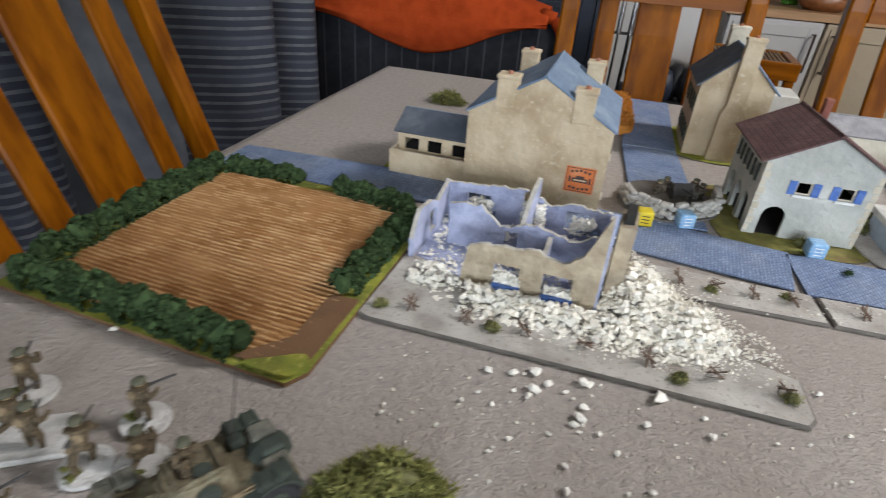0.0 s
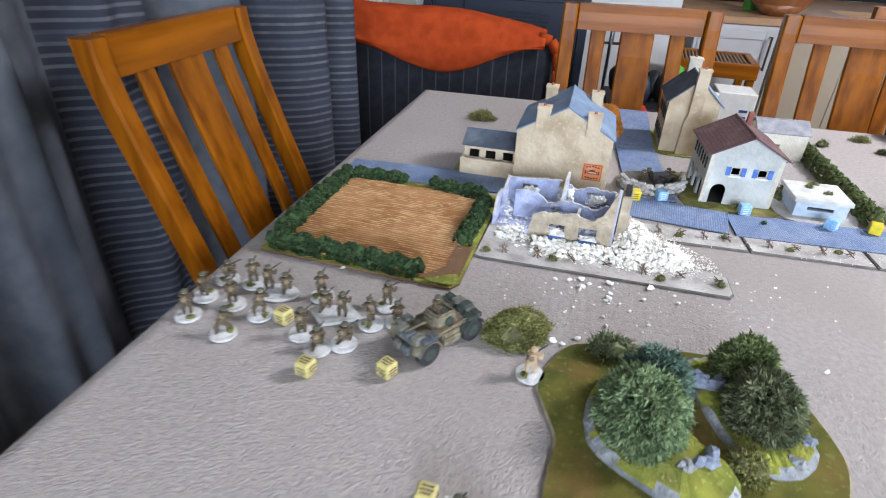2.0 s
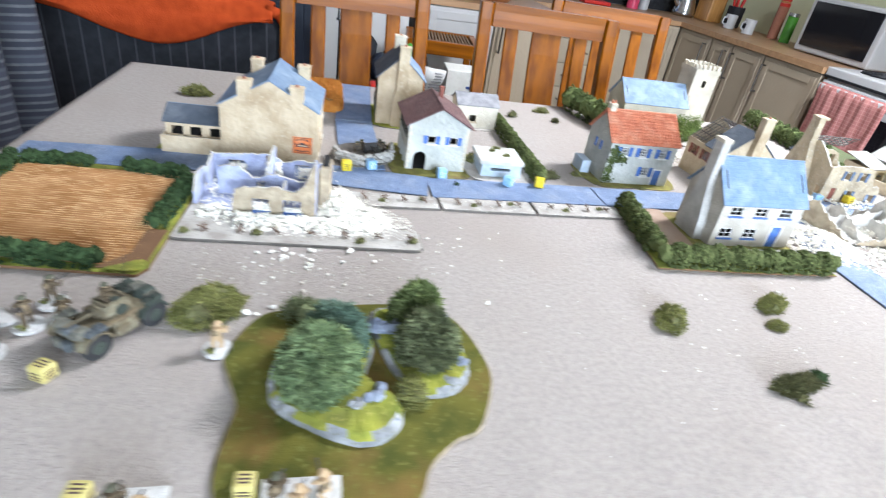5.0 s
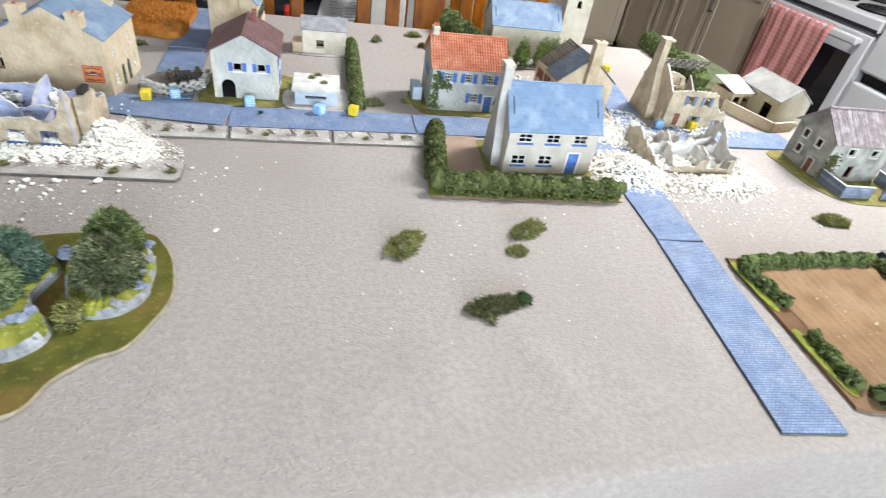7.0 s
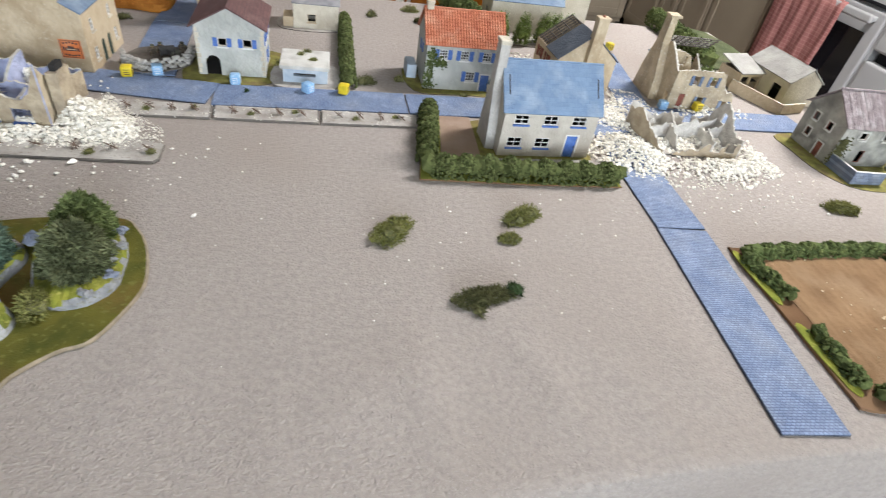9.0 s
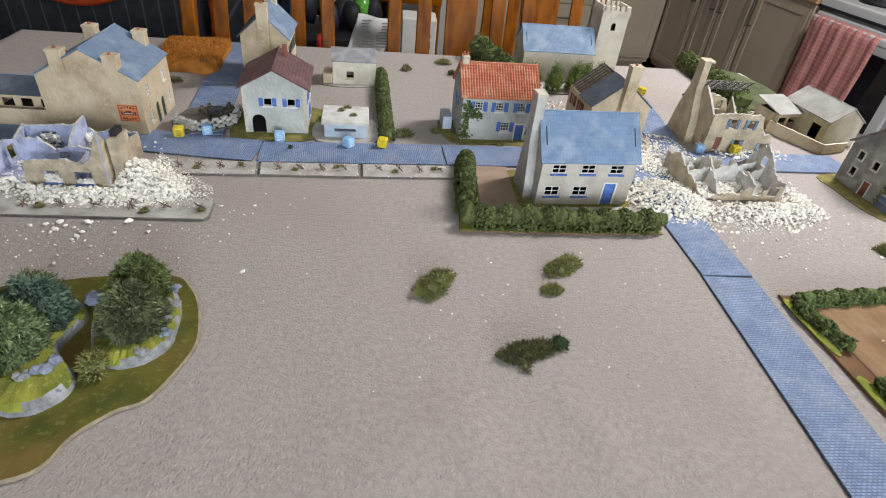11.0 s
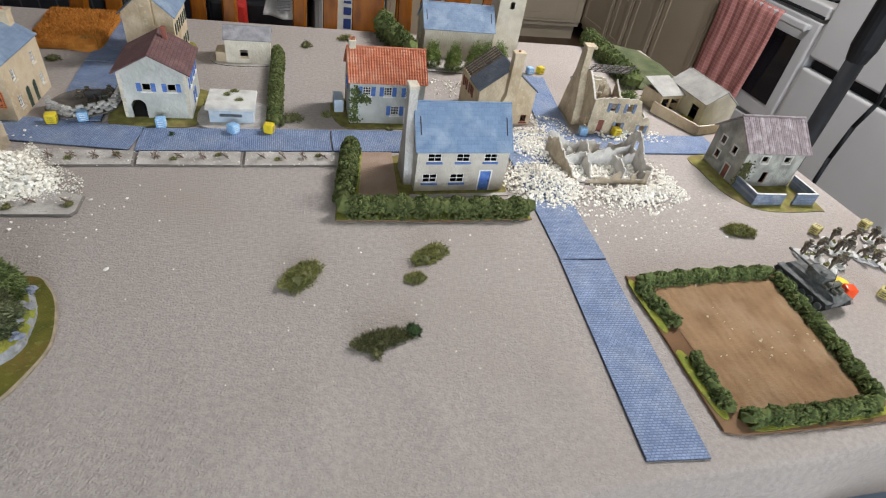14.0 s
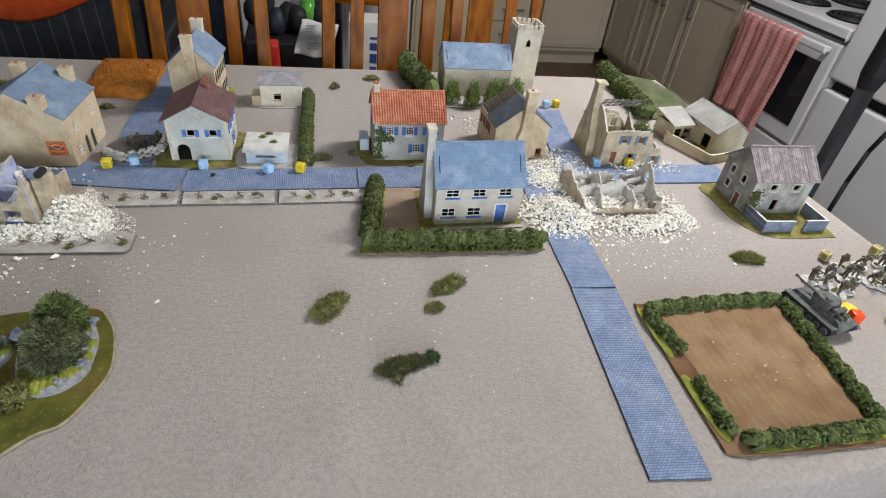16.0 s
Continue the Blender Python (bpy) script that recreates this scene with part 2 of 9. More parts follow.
ORANGE_POSTER = material("orange_poster_paper", (0.68, 0.20, 0.06), (0.58, 0.16, 0.05), 90, 0.8, stain=(0.72, 0.36, 0.18), stain_scale=50)
INK = material("poster_ink", (0.09, 0.055, 0.05), (0.06, 0.04, 0.04), 200, 0.8)
POSTER_CREAM = material("cream_render", (0.66, 0.535, 0.365), (0.53, 0.405, 0.26), 60, 0.9, 1.0, 110, stain=(0.43, 0.315, 0.19), stain_scale=26, c3=(0.70, 0.60, 0.44))
TIMBER = material("dark_timber", (0.115, 0.095, 0.085), (0.07, 0.06, 0.055), 150, 0.85, 0.5, 400)
SANDBAG = material("grey_sandbags", (0.47, 0.45, 0.41), (0.30, 0.285, 0.26), 200, 0.95, 0.5, 700, per_object=0.25)
COIR = material("orange_coir_mat", (0.43, 0.175, 0.035), (0.32, 0.12, 0.022), 60, 0.95, 1.0, 600, spec=0.08)
COIR_TUFT = material("orange_coir_tufts", (0.48, 0.20, 0.04), (0.36, 0.14, 0.025), 60, 0.95, per_island=0.35, spec=0.08)
OLIVE = material("olive_drab_paint", (0.1559, 0.125, 0.07512), (0.09517, 0.07744, 0.0478), 90, 0.8, 0.5, 500, stain=(0.26, 0.24, 0.165), stain_scale=140, c3=(0.075, 0.07, 0.05))
OLIVE_DARK = material("dark_green_paint", (0.0492, 0.06012, 0.04756), (0.03444, 0.04239, 0.03444), 90, 0.8, 0.3, 500)
PANZER = material("dark_grey_green_paint", (0.105, 0.110, 0.105), (0.07, 0.075, 0.072), 90, 0.75, 0.3, 500, stain=(0.19, 0.19, 0.18), stain_scale=130)
RUBBER = material("black_rubber", (0.035, 0.035, 0.036), (0.022, 0.022, 0.023), 200, 0.85, 0.4, 700)
CANVAS = material("grey_canvas_stowage", (0.135, 0.130, 0.105), (0.085, 0.085, 0.072), 200, 0.9, 0.6, 500, stain=(0.20, 0.19, 0.15), stain_scale=150)
KHAKI = material("khaki_figure_paint", (0.1232, 0.08925, 0.051), (0.0425, 0.0323, 0.0204), 520, 0.85, 0.4, 900, c3=(0.2805, 0.2295, 0.1445))
HELMET = material("olive_helmet_paint", (0.095, 0.095, 0.062), (0.06, 0.062, 0.042), 420, 0.8, 0.3, 900, c3=(0.16, 0.16, 0.11))
WEBBING = material("tan_webbing_paint", (0.24, 0.185, 0.11), (0.15, 0.11, 0.065), 420, 0.85, 0.3, 900)
FELDGRAU = material("grey_brown_figure_paint", (0.125, 0.10, 0.072), (0.08, 0.066, 0.05), 300, 0.85, 0.4, 900, c3=(0.20, 0.17, 0.12))
TAN_FIG = material("tan_figure_paint", (0.50, 0.37, 0.22), (0.40, 0.28, 0.16), 300, 0.85, 0.4, 900)
GUNMETAL = material("dark_gunmetal", (0.05, 0.045, 0.042), (0.035, 0.032, 0.03), 300, 0.6)
FIG_BASE = material("white_grit_base", (0.6232, 0.6109, 0.5863), (0.492, 0.4756, 0.451), 220, 0.95, 0.9, 600, c3=(0.2952, 0.2788, 0.246))
DIE_YELLOW = material("yellow_plastic_die", (0.54, 0.47, 0.17), (0.47, 0.40, 0.14), 120, 0.45, stain=(0.40, 0.33, 0.13), stain_scale=90)
DIE_BLUE = material("speckled_blue_die", (0.30, 0.50, 0.70), (0.17, 0.34, 0.58), 200, 0.3, c3=(0.75, 0.82, 0.88))
DIE_GOLD = material("bright_yellow_die", (0.68, 0.53, 0.03), (0.55, 0.42, 0.02), 120, 0.3)
DIE_RED = material("translucent_red_die", (0.80, 0.09, 0.02), (0.7, 0.06, 0.015), 80, 0.2)
YELLOW_DISC = material("yellow_counter", (0.85, 0.60, 0.03), (0.8, 0.55, 0.02), 80, 0.4)


def wood(name, c1, c2, scale, rough=0.35, axis=2):
    """Varnished timber with grain stretched along one axis."""
    m = material(name, c1, c2, scale, rough, spec=0.5)
    nt = m.node_tree
    mp = nt.nodes.new("ShaderNodeMapping")
    s = [1.0, 1.0, 1.0]
    s[axis] = 0.07
    mp.inputs["Scale"].default_value = s
    co = nt.nodes.new("ShaderNodeTexCoord").outputs["Object"]
    nt.links.new(co, mp.inputs["Vector"])
    for n in nt.nodes:
        if n.type == "TEX_NOISE":
            nt.links.new(mp.outputs[0], n.inputs["Vector"])
    return m


CHAIR_WOOD = wood("orange_varnished_wood", (0.2306, 0.07216, 0.001584), (0.1188, 0.03344, 0.00088), 45, 0.28)
CHAIR_WOOD.node_tree.nodes["Principled BSDF"].inputs["Specular IOR Level"].default_value = 0.11
CHAIR_RAIL = wood("orange_varnished_wood_rail", (0.253, 0.07912, 0.001656), (0.1334, 0.03772, 0.00092), 45, 0.28, axis=0)
CHAIR_RAIL.node_tree.nodes["Principled BSDF"].inputs["Specular IOR Level"].default_value = 0.11
WORKTOP = wood("brown_laminate_worktop", (0.38, 0.225, 0.115), (0.29, 0.165, 0.08), 40, 0.4, axis=0)
CABINET = material("off_white_cabinet_paint", (0.3513, 0.2889, 0.2077), (0.3267, 0.2674, 0.1911), 6, 0.45, 0.15, 60)
WHITE_GOODS = material("white_enamel", (0.4428, 0.4354, 0.428), (0.4133, 0.4059, 0.3985), 5, 0.35, spec=0.4)
BLACK_GLASS = material("black_glass", (0.012, 0.012, 0.014), (0.01, 0.01, 0.012), 5, 0.08, spec=0.6)
BLACK_PLASTIC = material("black_plastic", (0.014, 0.014, 0.016), (0.010, 0.010, 0.012), 50, 0.55, spec=0.25)
CHROME = material("brushed_steel", (0.55, 0.55, 0.55), (0.48, 0.48, 0.48), 40, 0.25, metal=1.0)
HANDLE = material("dark_bronze_handle", (0.11, 0.095, 0.08), (0.08, 0.07, 0.06), 60, 0.35, metal=0.8)
NAVY = material("navy_painted_door", (0.0132, 0.01815, 0.0319), (0.011, 0.0154, 0.0275), 8, 0.5, 0.2, 90)
WALL_WHITE = material("white_room_wall", (0.56, 0.55, 0.53), (0.52, 0.51, 0.49), 4, 0.9, 0.2, 120)
WALL_GREEN = material("pale_yellow_green_wall", (0.62, 0.62, 0.40), (0.58, 0.58, 0.37), 4, 0.9, 0.2, 120)
CEILING = material("white_ceiling", (0.78, 0.77, 0.75), (0.75, 0.74, 0.72), 3, 0.95)
FLOORING = wood("dark_floor_boards", (0.12, 0.075, 0.045), (0.08, 0.05, 0.03), 12, 0.5, axis=1)
MOSAIC = brick_relief(material("black_mosaic_tiles", (0.035, 0.035, 0.038), (0.022, 0.022, 0.024), 40, 0.2), 0.03, 0.02, 0.003, (0.9, 0.9, 0.9), 0.4, axes=(90, 0, 0))
RED_WOOL = material("orange_red_blanket", (0.37, 0.055, 0.012), (0.29, 0.040, 0.009), 30, 0.95, 0.5, 260, spec=0.05)
COUCH = material("charcoal_striped_fabric", (0.022, 0.023, 0.027), (0.016, 0.017, 0.020), 40, 0.95, 0.4, 400, spec=0.08)
TOWEL = material("red_check_towel", (0.40, 0.175, 0.155), (0.32, 0.125, 0.112), 30, 0.95, 0.5, 400, spec=0.05)
CURTAIN = material("grey_curtain", (0.085, 0.0918, 0.1054), (0.05576, 0.06256, 0.0748), 25, 0.55, 0.4, 500, spec=0.4)
CURTAIN_BAND = material("striped_curtain_band", (0.0957, 0.1003, 0.1089), (0.066, 0.07128, 0.0792), 40, 0.7, 0.4, 500, spec=0.25)
PAPER = material("newsprint", (0.58, 0.57, 0.55), (0.52, 0.51, 0.49), 60, 0.9)
CARD_WHITE = material("white_card", (0.68, 0.67, 0.62), (0.62, 0.61, 0.56), 60, 0.8)
GREEN_FELT = material("dark_green_mat", (0.10, 0.115, 0.060), (0.065, 0.078, 0.040), 30, 0.95, 0.9, 260, stain=(0.13, 0.13, 0.075), stain_scale=14, spec=0.08)
RED_PLASTIC = material("red_plastic", (0.52, 0.03, 0.02), (0.45, 0.025, 0.018), 30, 0.4)
BLUE_INK = material("blue_ink", (0.03, 0.06, 0.22), (0.025, 0.05, 0.18), 90, 0.7)
GREEN_GLASS = material("green_bottle", (0.10, 0.33, 0.04), (0.07, 0.25, 0.03), 30, 0.2)
PINK = material("pink_plastic", (0.62, 0.06, 0.13), (0.5, 0.05, 0.1), 30, 0.4)
BAMBOO = wood("bamboo_block", (0.47, 0.24, 0.07), (0.36, 0.17, 0.045), 60)


def stripes_on(m, axis, period, duty, colour, amount=1.0, mask_axis=None, mask_period=1.0, mask_duty=0.5):
    """Woven stripes across one axis, shown only in bands of another."""
    nt = m.node_tree
    b = nt.nodes["Principled BSDF"]
    co = nt.nodes.new("ShaderNodeTexCoord").outputs["Object"]
    sp = nt.nodes.new("ShaderNodeSeparateXYZ")
    nt.links.new(co, sp.inputs[0])

    def math_node(op, a, v):
        n = nt.nodes.new("ShaderNodeMath")
        n.operation = op
        for i, s in enumerate((a, v)):
            if isinstance(s, (int, float)):
                n.inputs[i].default_value = s
            else:
                nt.links.new(s, n.inputs[i])
        return n.outputs[0]

    def band(ax, per, dut):
        f = math_node("FRACT", math_node("MULTIPLY", sp.outputs[ax], 1.0 / per), 0.0)
        return math_node("LESS_THAN", f, dut)
    fac = band(axis, period, duty)
    if mask_axis is not None:
        fac = math_node("MULTIPLY", fac, band(mask_axis, mask_period, mask_duty))
    fac = math_node("MULTIPLY", fac, amount)
    link = b.inputs["Base Color"].links[0]
    y = nt.nodes.new("ShaderNodeMix")
    y.data_type = "RGBA"
    nt.links.new(fac, y.inputs[0])
    nt.links.new(link.from_socket, y.inputs[6])
    y.inputs[7].default_value = rgba(colour)
    nt.links.new(y.outputs[2], b.inputs["Base Color"])
    return m


stripes_on(CURTAIN_BAND, 2, 0.0185, 0.66, (0.022, 0.024, 0.036), 0.95)
stripes_on(CURTAIN_BAND, 2, 0.0740, 0.28, (0.040, 0.044, 0.060), 0.6)
stripes_on(COUCH, 0, 0.045, 0.10, (0.055, 0.057, 0.064), 0.7)
stripes_on(TOWEL, 1, 0.016, 0.22, (0.55, 0.30, 0.27), 0.4)
stripes_on(TOWEL, 2, 0.016, 0.22, (0.55, 0.30, 0.27), 0.4)

# ---- mesh helpers ----
RNG = random.Random(7)


def part(name, bm, mat, parent=None, label="", m=None, smooth=False):
    """One mesh object from a bmesh, under a thing or a part."""
    me = bpy.data.meshes.new(name)
    bm.to_mesh(me)
    bm.free()
    for mm in (mat if isinstance(mat, (list, tuple)) else [mat]):
        me.materials.append(mm)
    if smooth:
        me.polygons.foreach_set("use_smooth", [True] * len(me.polygons))
    ob = new(name, me)
    if parent is not None:
        ob.parent = parent
    if m is not None:
        ob.matrix_local = m
    if label:
        ob["label"] = label
    return ob


def thing(name, label, category, m=None, group="", kind=""):
    ob = new(name)
    ob.empty_display_size = 0.02
    if m is not None:
        ob.matrix_world = m
    return tagged(ob, label, category, group, kind)


def solo(name, bm, mat, label, category, m=None, group="", kind="", smooth=False):
    """A top-level thing of one mesh."""
    return tagged(part(name, bm, mat, None, "", m, smooth), label, category, group, kind)


def box(bm, x0, x1, y0, y1, z0, z1, mi=0, m=None):
    vs = [bm.verts.new((m @ Vector(p)) if m else p) for p in ((x0, y0, z0), (x1, y0, z0), (x1, y1, z0), (x0, y1, z0), (x0, y0, z1), (x1, y0, z1), (x1, y1, z1), (x0, y1, z1))]
    for idx in ((0, 3, 2, 1), (4, 5, 6, 7), (0, 1, 5, 4), (1, 2, 6, 5), (2, 3, 7, 6), (3, 0, 4, 7)):
        bm.faces.new([vs[i] for i in idx]).material_index = mi
    return vs


def bevelled(bm, x0, x1, y0, y1, z0, z1, r, mi=0, m=None, seg=2):
    """A box with rounded edges."""
    tmp = bmesh.new()
    box(tmp, x0, x1, y0, y1, z0, z1)
    bmesh.ops.bevel(tmp, geom=tmp.edges[:], offset=r, segments=seg, profile=0.5, affect="EDGES")
    vs = {}
    for v in tmp.verts:
        vs[v.index] = None
    tmp.verts.ensure_lookup_table()
    tmp.verts.index_update()
    table = [bm.verts.new((m @ v.co) if m else v.co) for v in tmp.verts]
    for f in tmp.faces:
        bm.faces.new([table[v.index] for v in f.verts]).material_index = mi
    tmp.free()


def prism(bm, pts, z0, z1, mi=0, side_mi=None, m=None):
    """Extrudes a plan outline upward."""
    lo = [bm.verts.new((m @ Vector((x, y, z0))) if m else (x, y, z0)) for x, y in pts]
    hi = [bm.verts.new((m @ Vector((x, y, z1))) if m else (x, y, z1)) for x, y in pts]
    bm.faces.new(hi).material_index = mi
    bm.faces.new(lo[::-1]).material_index = mi
    n = len(pts)
    for i in range(n):
        bm.faces.new((lo[i], lo[(i + 1) % n], hi[(i + 1) % n], hi[i])).material_index = mi if side_mi is None else side_mi


def tube(bm, a, b, r0, r1, n=8, mi=0, caps=True):
    """A tapered round bar from a to b."""
    a, b = Vector(a), Vector(b)
    q = (b - a).to_track_quat("Z", "Y")
    rings = []
    for c, r in ((a, r0), (b, r1)):
        rings.append([bm.verts.new(c + q @ Vector((r * math.cos(2 * math.pi * i / n), r * math.sin(2 * math.pi * i / n), 0))) for i in range(n)])
    for i in range(n):
        bm.faces.new((rings[0][i], rings[0][(i + 1) % n], rings[1][(i + 1) % n], rings[1][i])).material_index = mi
    if caps:
        bm.faces.new(rings[0][::-1]).material_index = mi
        bm.faces.new(rings[1]).material_index = mi


def blob(bm, c, rx, ry, rz, jitter=0.15, sub=1, mi=0, rng=RNG, m=None):
    """A lumpy ball."""
    r = bmesh.ops.create_icosphere(bm, subdivisions=sub, radius=1.0)
    vs = r["verts"]
    rot = Euler((rng.random() * 6, rng.random() * 6, rng.random() * 6)).to_matrix()
    for v in vs:
        p = rot @ v.co if jitter else v.co
        k = 1 + rng.uniform(-jitter, jitter)
        p = Vector((p.x * rx * k + c[0], p.y * ry * k + c[1], p.z * rz * k + c[2]))
        v.co = m @ p if m else p
    if mi:
        for v in vs:
            for f in v.link_faces:
                f.material_index = mi


ICO = bmesh.new()
bmesh.ops.create_icosphere(ICO, subdivisions=1, radius=1.0)
ICO_V = np.array([v.co[:] for v in ICO.verts])
ICO_F = np.array([[v.index for v in f.verts] for f in ICO.faces])
ICO.free()
ROCK_V = np.array([(-1, -1, -1), (1, -1, -1), (1, 1, -1), (-1, 1, -1), (-0.8, -0.8, 1), (0.8, -0.8, 1), (0.8, 0.8, 1), (-0.8, 0.8, 1)], float) * 0.62
ROCK_F = [(0, 3, 2, 1), (4, 5, 6, 7), (0, 1, 5, 4), (1, 2, 6, 5), (2, 3, 7, 6), (3, 0, 4, 7)]


def many(name, centres, sizes, mat, shape="ico", parent=None, label="", jitter=0.25, seed=1, flat=1.0, category="", kind="stuff", up=None):
    """Many small irregular lumps, stones or leaves joined into one mesh."""
    g = np.random.default_rng(seed)
    base, faces = (ICO_V, ICO_F.tolist()) if shape == "ico" else (ROCK_V, ROCK_F)
    slim = 0.42 if shape == "strand" else 1.0
    if shape in ("leaf", "strand"):
        base, faces = np.array([(-0.35, 0, 0), (0.35, 0, 0), (0.0, 0.06, 1.0), (0.0, 0.18, 0.05)], float), [(0, 1, 2), (1, 3, 2), (3, 0, 2)]
    n, k = len(centres), len(base)
    verts = np.zeros((n, k, 3))
    for i in range(n):
        if shape in ("leaf", "strand"):
            z = np.array(up[i]) + g.normal(0, 0.35, 3)
            z /= np.linalg.norm(z) + 1e-9
            x = np.cross(z, g.normal(0, 1, 3))
            x /= np.linalg.norm(x) + 1e-9
            r = np.stack((x, np.cross(z, x), z))
            verts[i] = (base * (sizes[i] * slim * (0.5 + 0.2 * g.random()), sizes[i] * slim * 0.5, sizes[i])) @ r + centres[i]
        else:
            q = g.normal(0, 1, (3, 3))
            r, _ = np.linalg.qr(q)
            b = base * (1 + g.uniform(-jitter, jitter, (k, 3)))
            b = b * (sizes[i] * g.uniform(0.75, 1.3, 3)) @ r
            b[:, 2] *= flat
            verts[i] = b + centres[i]
    me = bpy.data.meshes.new(name)
    allf = []
    for i in range(n):
        o = i * k
        allf.extend([tuple(j + o for j in f) for f in faces])
    me.from_pydata(verts.reshape(-1, 3).tolist(), [], allf)
    me.materials.append(mat)
    ob = new(name, me)
    if parent is not None:
        ob.parent = parent
        if label:
            ob["label"] = label
        if kind:
            ob["kind"] = kind
    else:
        tagged(ob, label, category, "", kind)
    return ob


def smooth_outline(pts, step=6):
    """A closed Catmull-Rom curve through plan points."""
    out, n = [], len(pts)
    for i in range(n):
        p0, p1, p2, p3 = (Vector(pts[(i + j) % n]) for j in (-1, 0, 1, 2))
        for s in range(step):
            t = s / step
            out.append(tuple(0.5 * ((2 * p1) + (p2 - p0) * t + (2 * p0 - 5 * p1 + 4 * p2 - p3) * t * t + (3 * p1 - p0 - 3 * p2 + p3) * t ** 3)))
    return out


def inside(x, y, poly):
    c, n = False, len(poly)
    for i in range(n):
        (x1, y1), (x2, y2) = poly[i], poly[(i + 1) % n]
        if (y1 > y) != (y2 > y) and x < (x2 - x1) * (y - y1) / (y2 - y1) + x1:
            c = not c
    return c


# ---- room ----
def room():
    X0, X1, Y0, Y1, YD, XD = -0.55, 3.48, -3.6, 3.97, 2.80, 0.94
    bm = bmesh.new()
    box(bm, X0 - 0.2, X1 + 0.2, Y0 - 0.2, Y1 + 0.2, FLOOR_Z - 0.1, FLOOR_Z)
    solo("floor", bm, FLOORING, "dark brown wooden floor boards under the table", "floor", kind="structure")
    bm = bmesh.new()
    box(bm, X0 - 0.2, X1 + 0.2, Y0 - 0.2, Y1 + 0.2, CEIL_Z, CEIL_Z + 0.1)
    solo("ceiling", bm, CEILING, "plain white painted ceiling", "ceiling", kind="structure")
    bm = bmesh.new()
    box(bm, X0 - 0.12, X0, Y0, YD, FLOOR_Z, CEIL_Z)
    solo("wall_west", bm, WALL_WHITE, "white wall behind the grey curtains", "wall", kind="structure")
    bm = bmesh.new()
    box(bm, X1, X1 + 0.12, Y0, Y1, FLOOR_Z, CEIL_Z)
    solo("wall_east", bm, WALL_GREEN, "pale yellow green kitchen wall", "wall", kind="structure")
    # door wall, its return into the kitchen alcove, and the kitchen's back wall
    bm = bmesh.new()
    box(bm, X0 - 0.12, -0.50, YD, YD + 0.12, FLOOR_Z, CEIL_Z)
    box(bm, -0.50, -0.33, YD, YD + 0.12, FLOOR_Z, -0.35)
    box(bm, -0.50, -0.33, YD, YD + 0.12, 1.2, CEIL_Z)
    box(bm, -0.33, XD, YD, YD + 0.12, FLOOR_Z, CEIL_Z)
    box(bm, XD - 0.12, XD, YD + 0.12, Y1, FLOOR_Z, CEIL_Z)
    solo("wall_door_side", bm, WALL_WHITE, "white wall holding the dark navy door", "wall", kind="structure")
    x0, x1, z0, z1 = 1.98, 3.10, 0.24, 1.10
    bm = bmesh.new()
    box(bm, XD - 0.12, x0, Y1, Y1 + 0.12, FLOOR_Z, CEIL_Z)
    box(bm, x1, X1 + 0.12, Y1, Y1 + 0.12, FLOOR_Z, CEIL_Z)
    box(bm, x0, x1, Y1, Y1 + 0.12, FLOOR_Z, z0)
    box(bm, x0, x1, Y1, Y1 + 0.12, z1, CEIL_Z)
    solo("wall_north", bm, WALL_WHITE, "white kitchen wall with a small window", "wall", kind="structure")
    w = thing("window_1", "white framed kitchen window over the counter", "window", kind="structure")
    bm = bmesh.new()
    for a in ((x0, x0 + 0.05, z0, z1), (x1 - 0.05, x1, z0, z1), (x0 + 0.05, x1 - 0.05, z0, z0 + 0.05), (x0 + 0.05, x1 - 0.05, z1 - 0.05, z1)):
        box(bm, a[0], a[1], Y1 + 0.03, Y1 + 0.09, a[2], a[3])
    part("window_frame", bm, WHITE_PAINT, w)
    bm = bmesh.new()
    x0, x1, z0, z1 = -0.1, 2.5, 0.35, 1.45
    box(bm, X0 - 0.12, x0, Y0 - 0.12, Y0, FLOOR_Z, CEIL_Z)
    box(bm, x1, X1 + 0.12, Y0 - 0.12, Y0, FLOOR_Z, CEIL_Z)
    box(bm, x0, x1, Y0 - 0.12, Y0, FLOOR_Z, z0)
    box(bm, x0, x1, Y0 - 0.12, Y0, z1, CEIL_Z)
    solo("wall_south", bm, WALL_WHITE, "white wall with a wide window", "wall", kind="structure")
    lamp = thing("ceiling_light", "white ceiling light fitting over the kitchen side", "ceiling light", pose(2.12, 0.98, CEIL_Z))
    bm = bmesh.new()
    bevelled(bm, -0.16, 0.16, -0.55, 0.55, -0.06, -0.001, 0.01)
    part("housing", bm, WHITE_GOODS, lamp)


room()


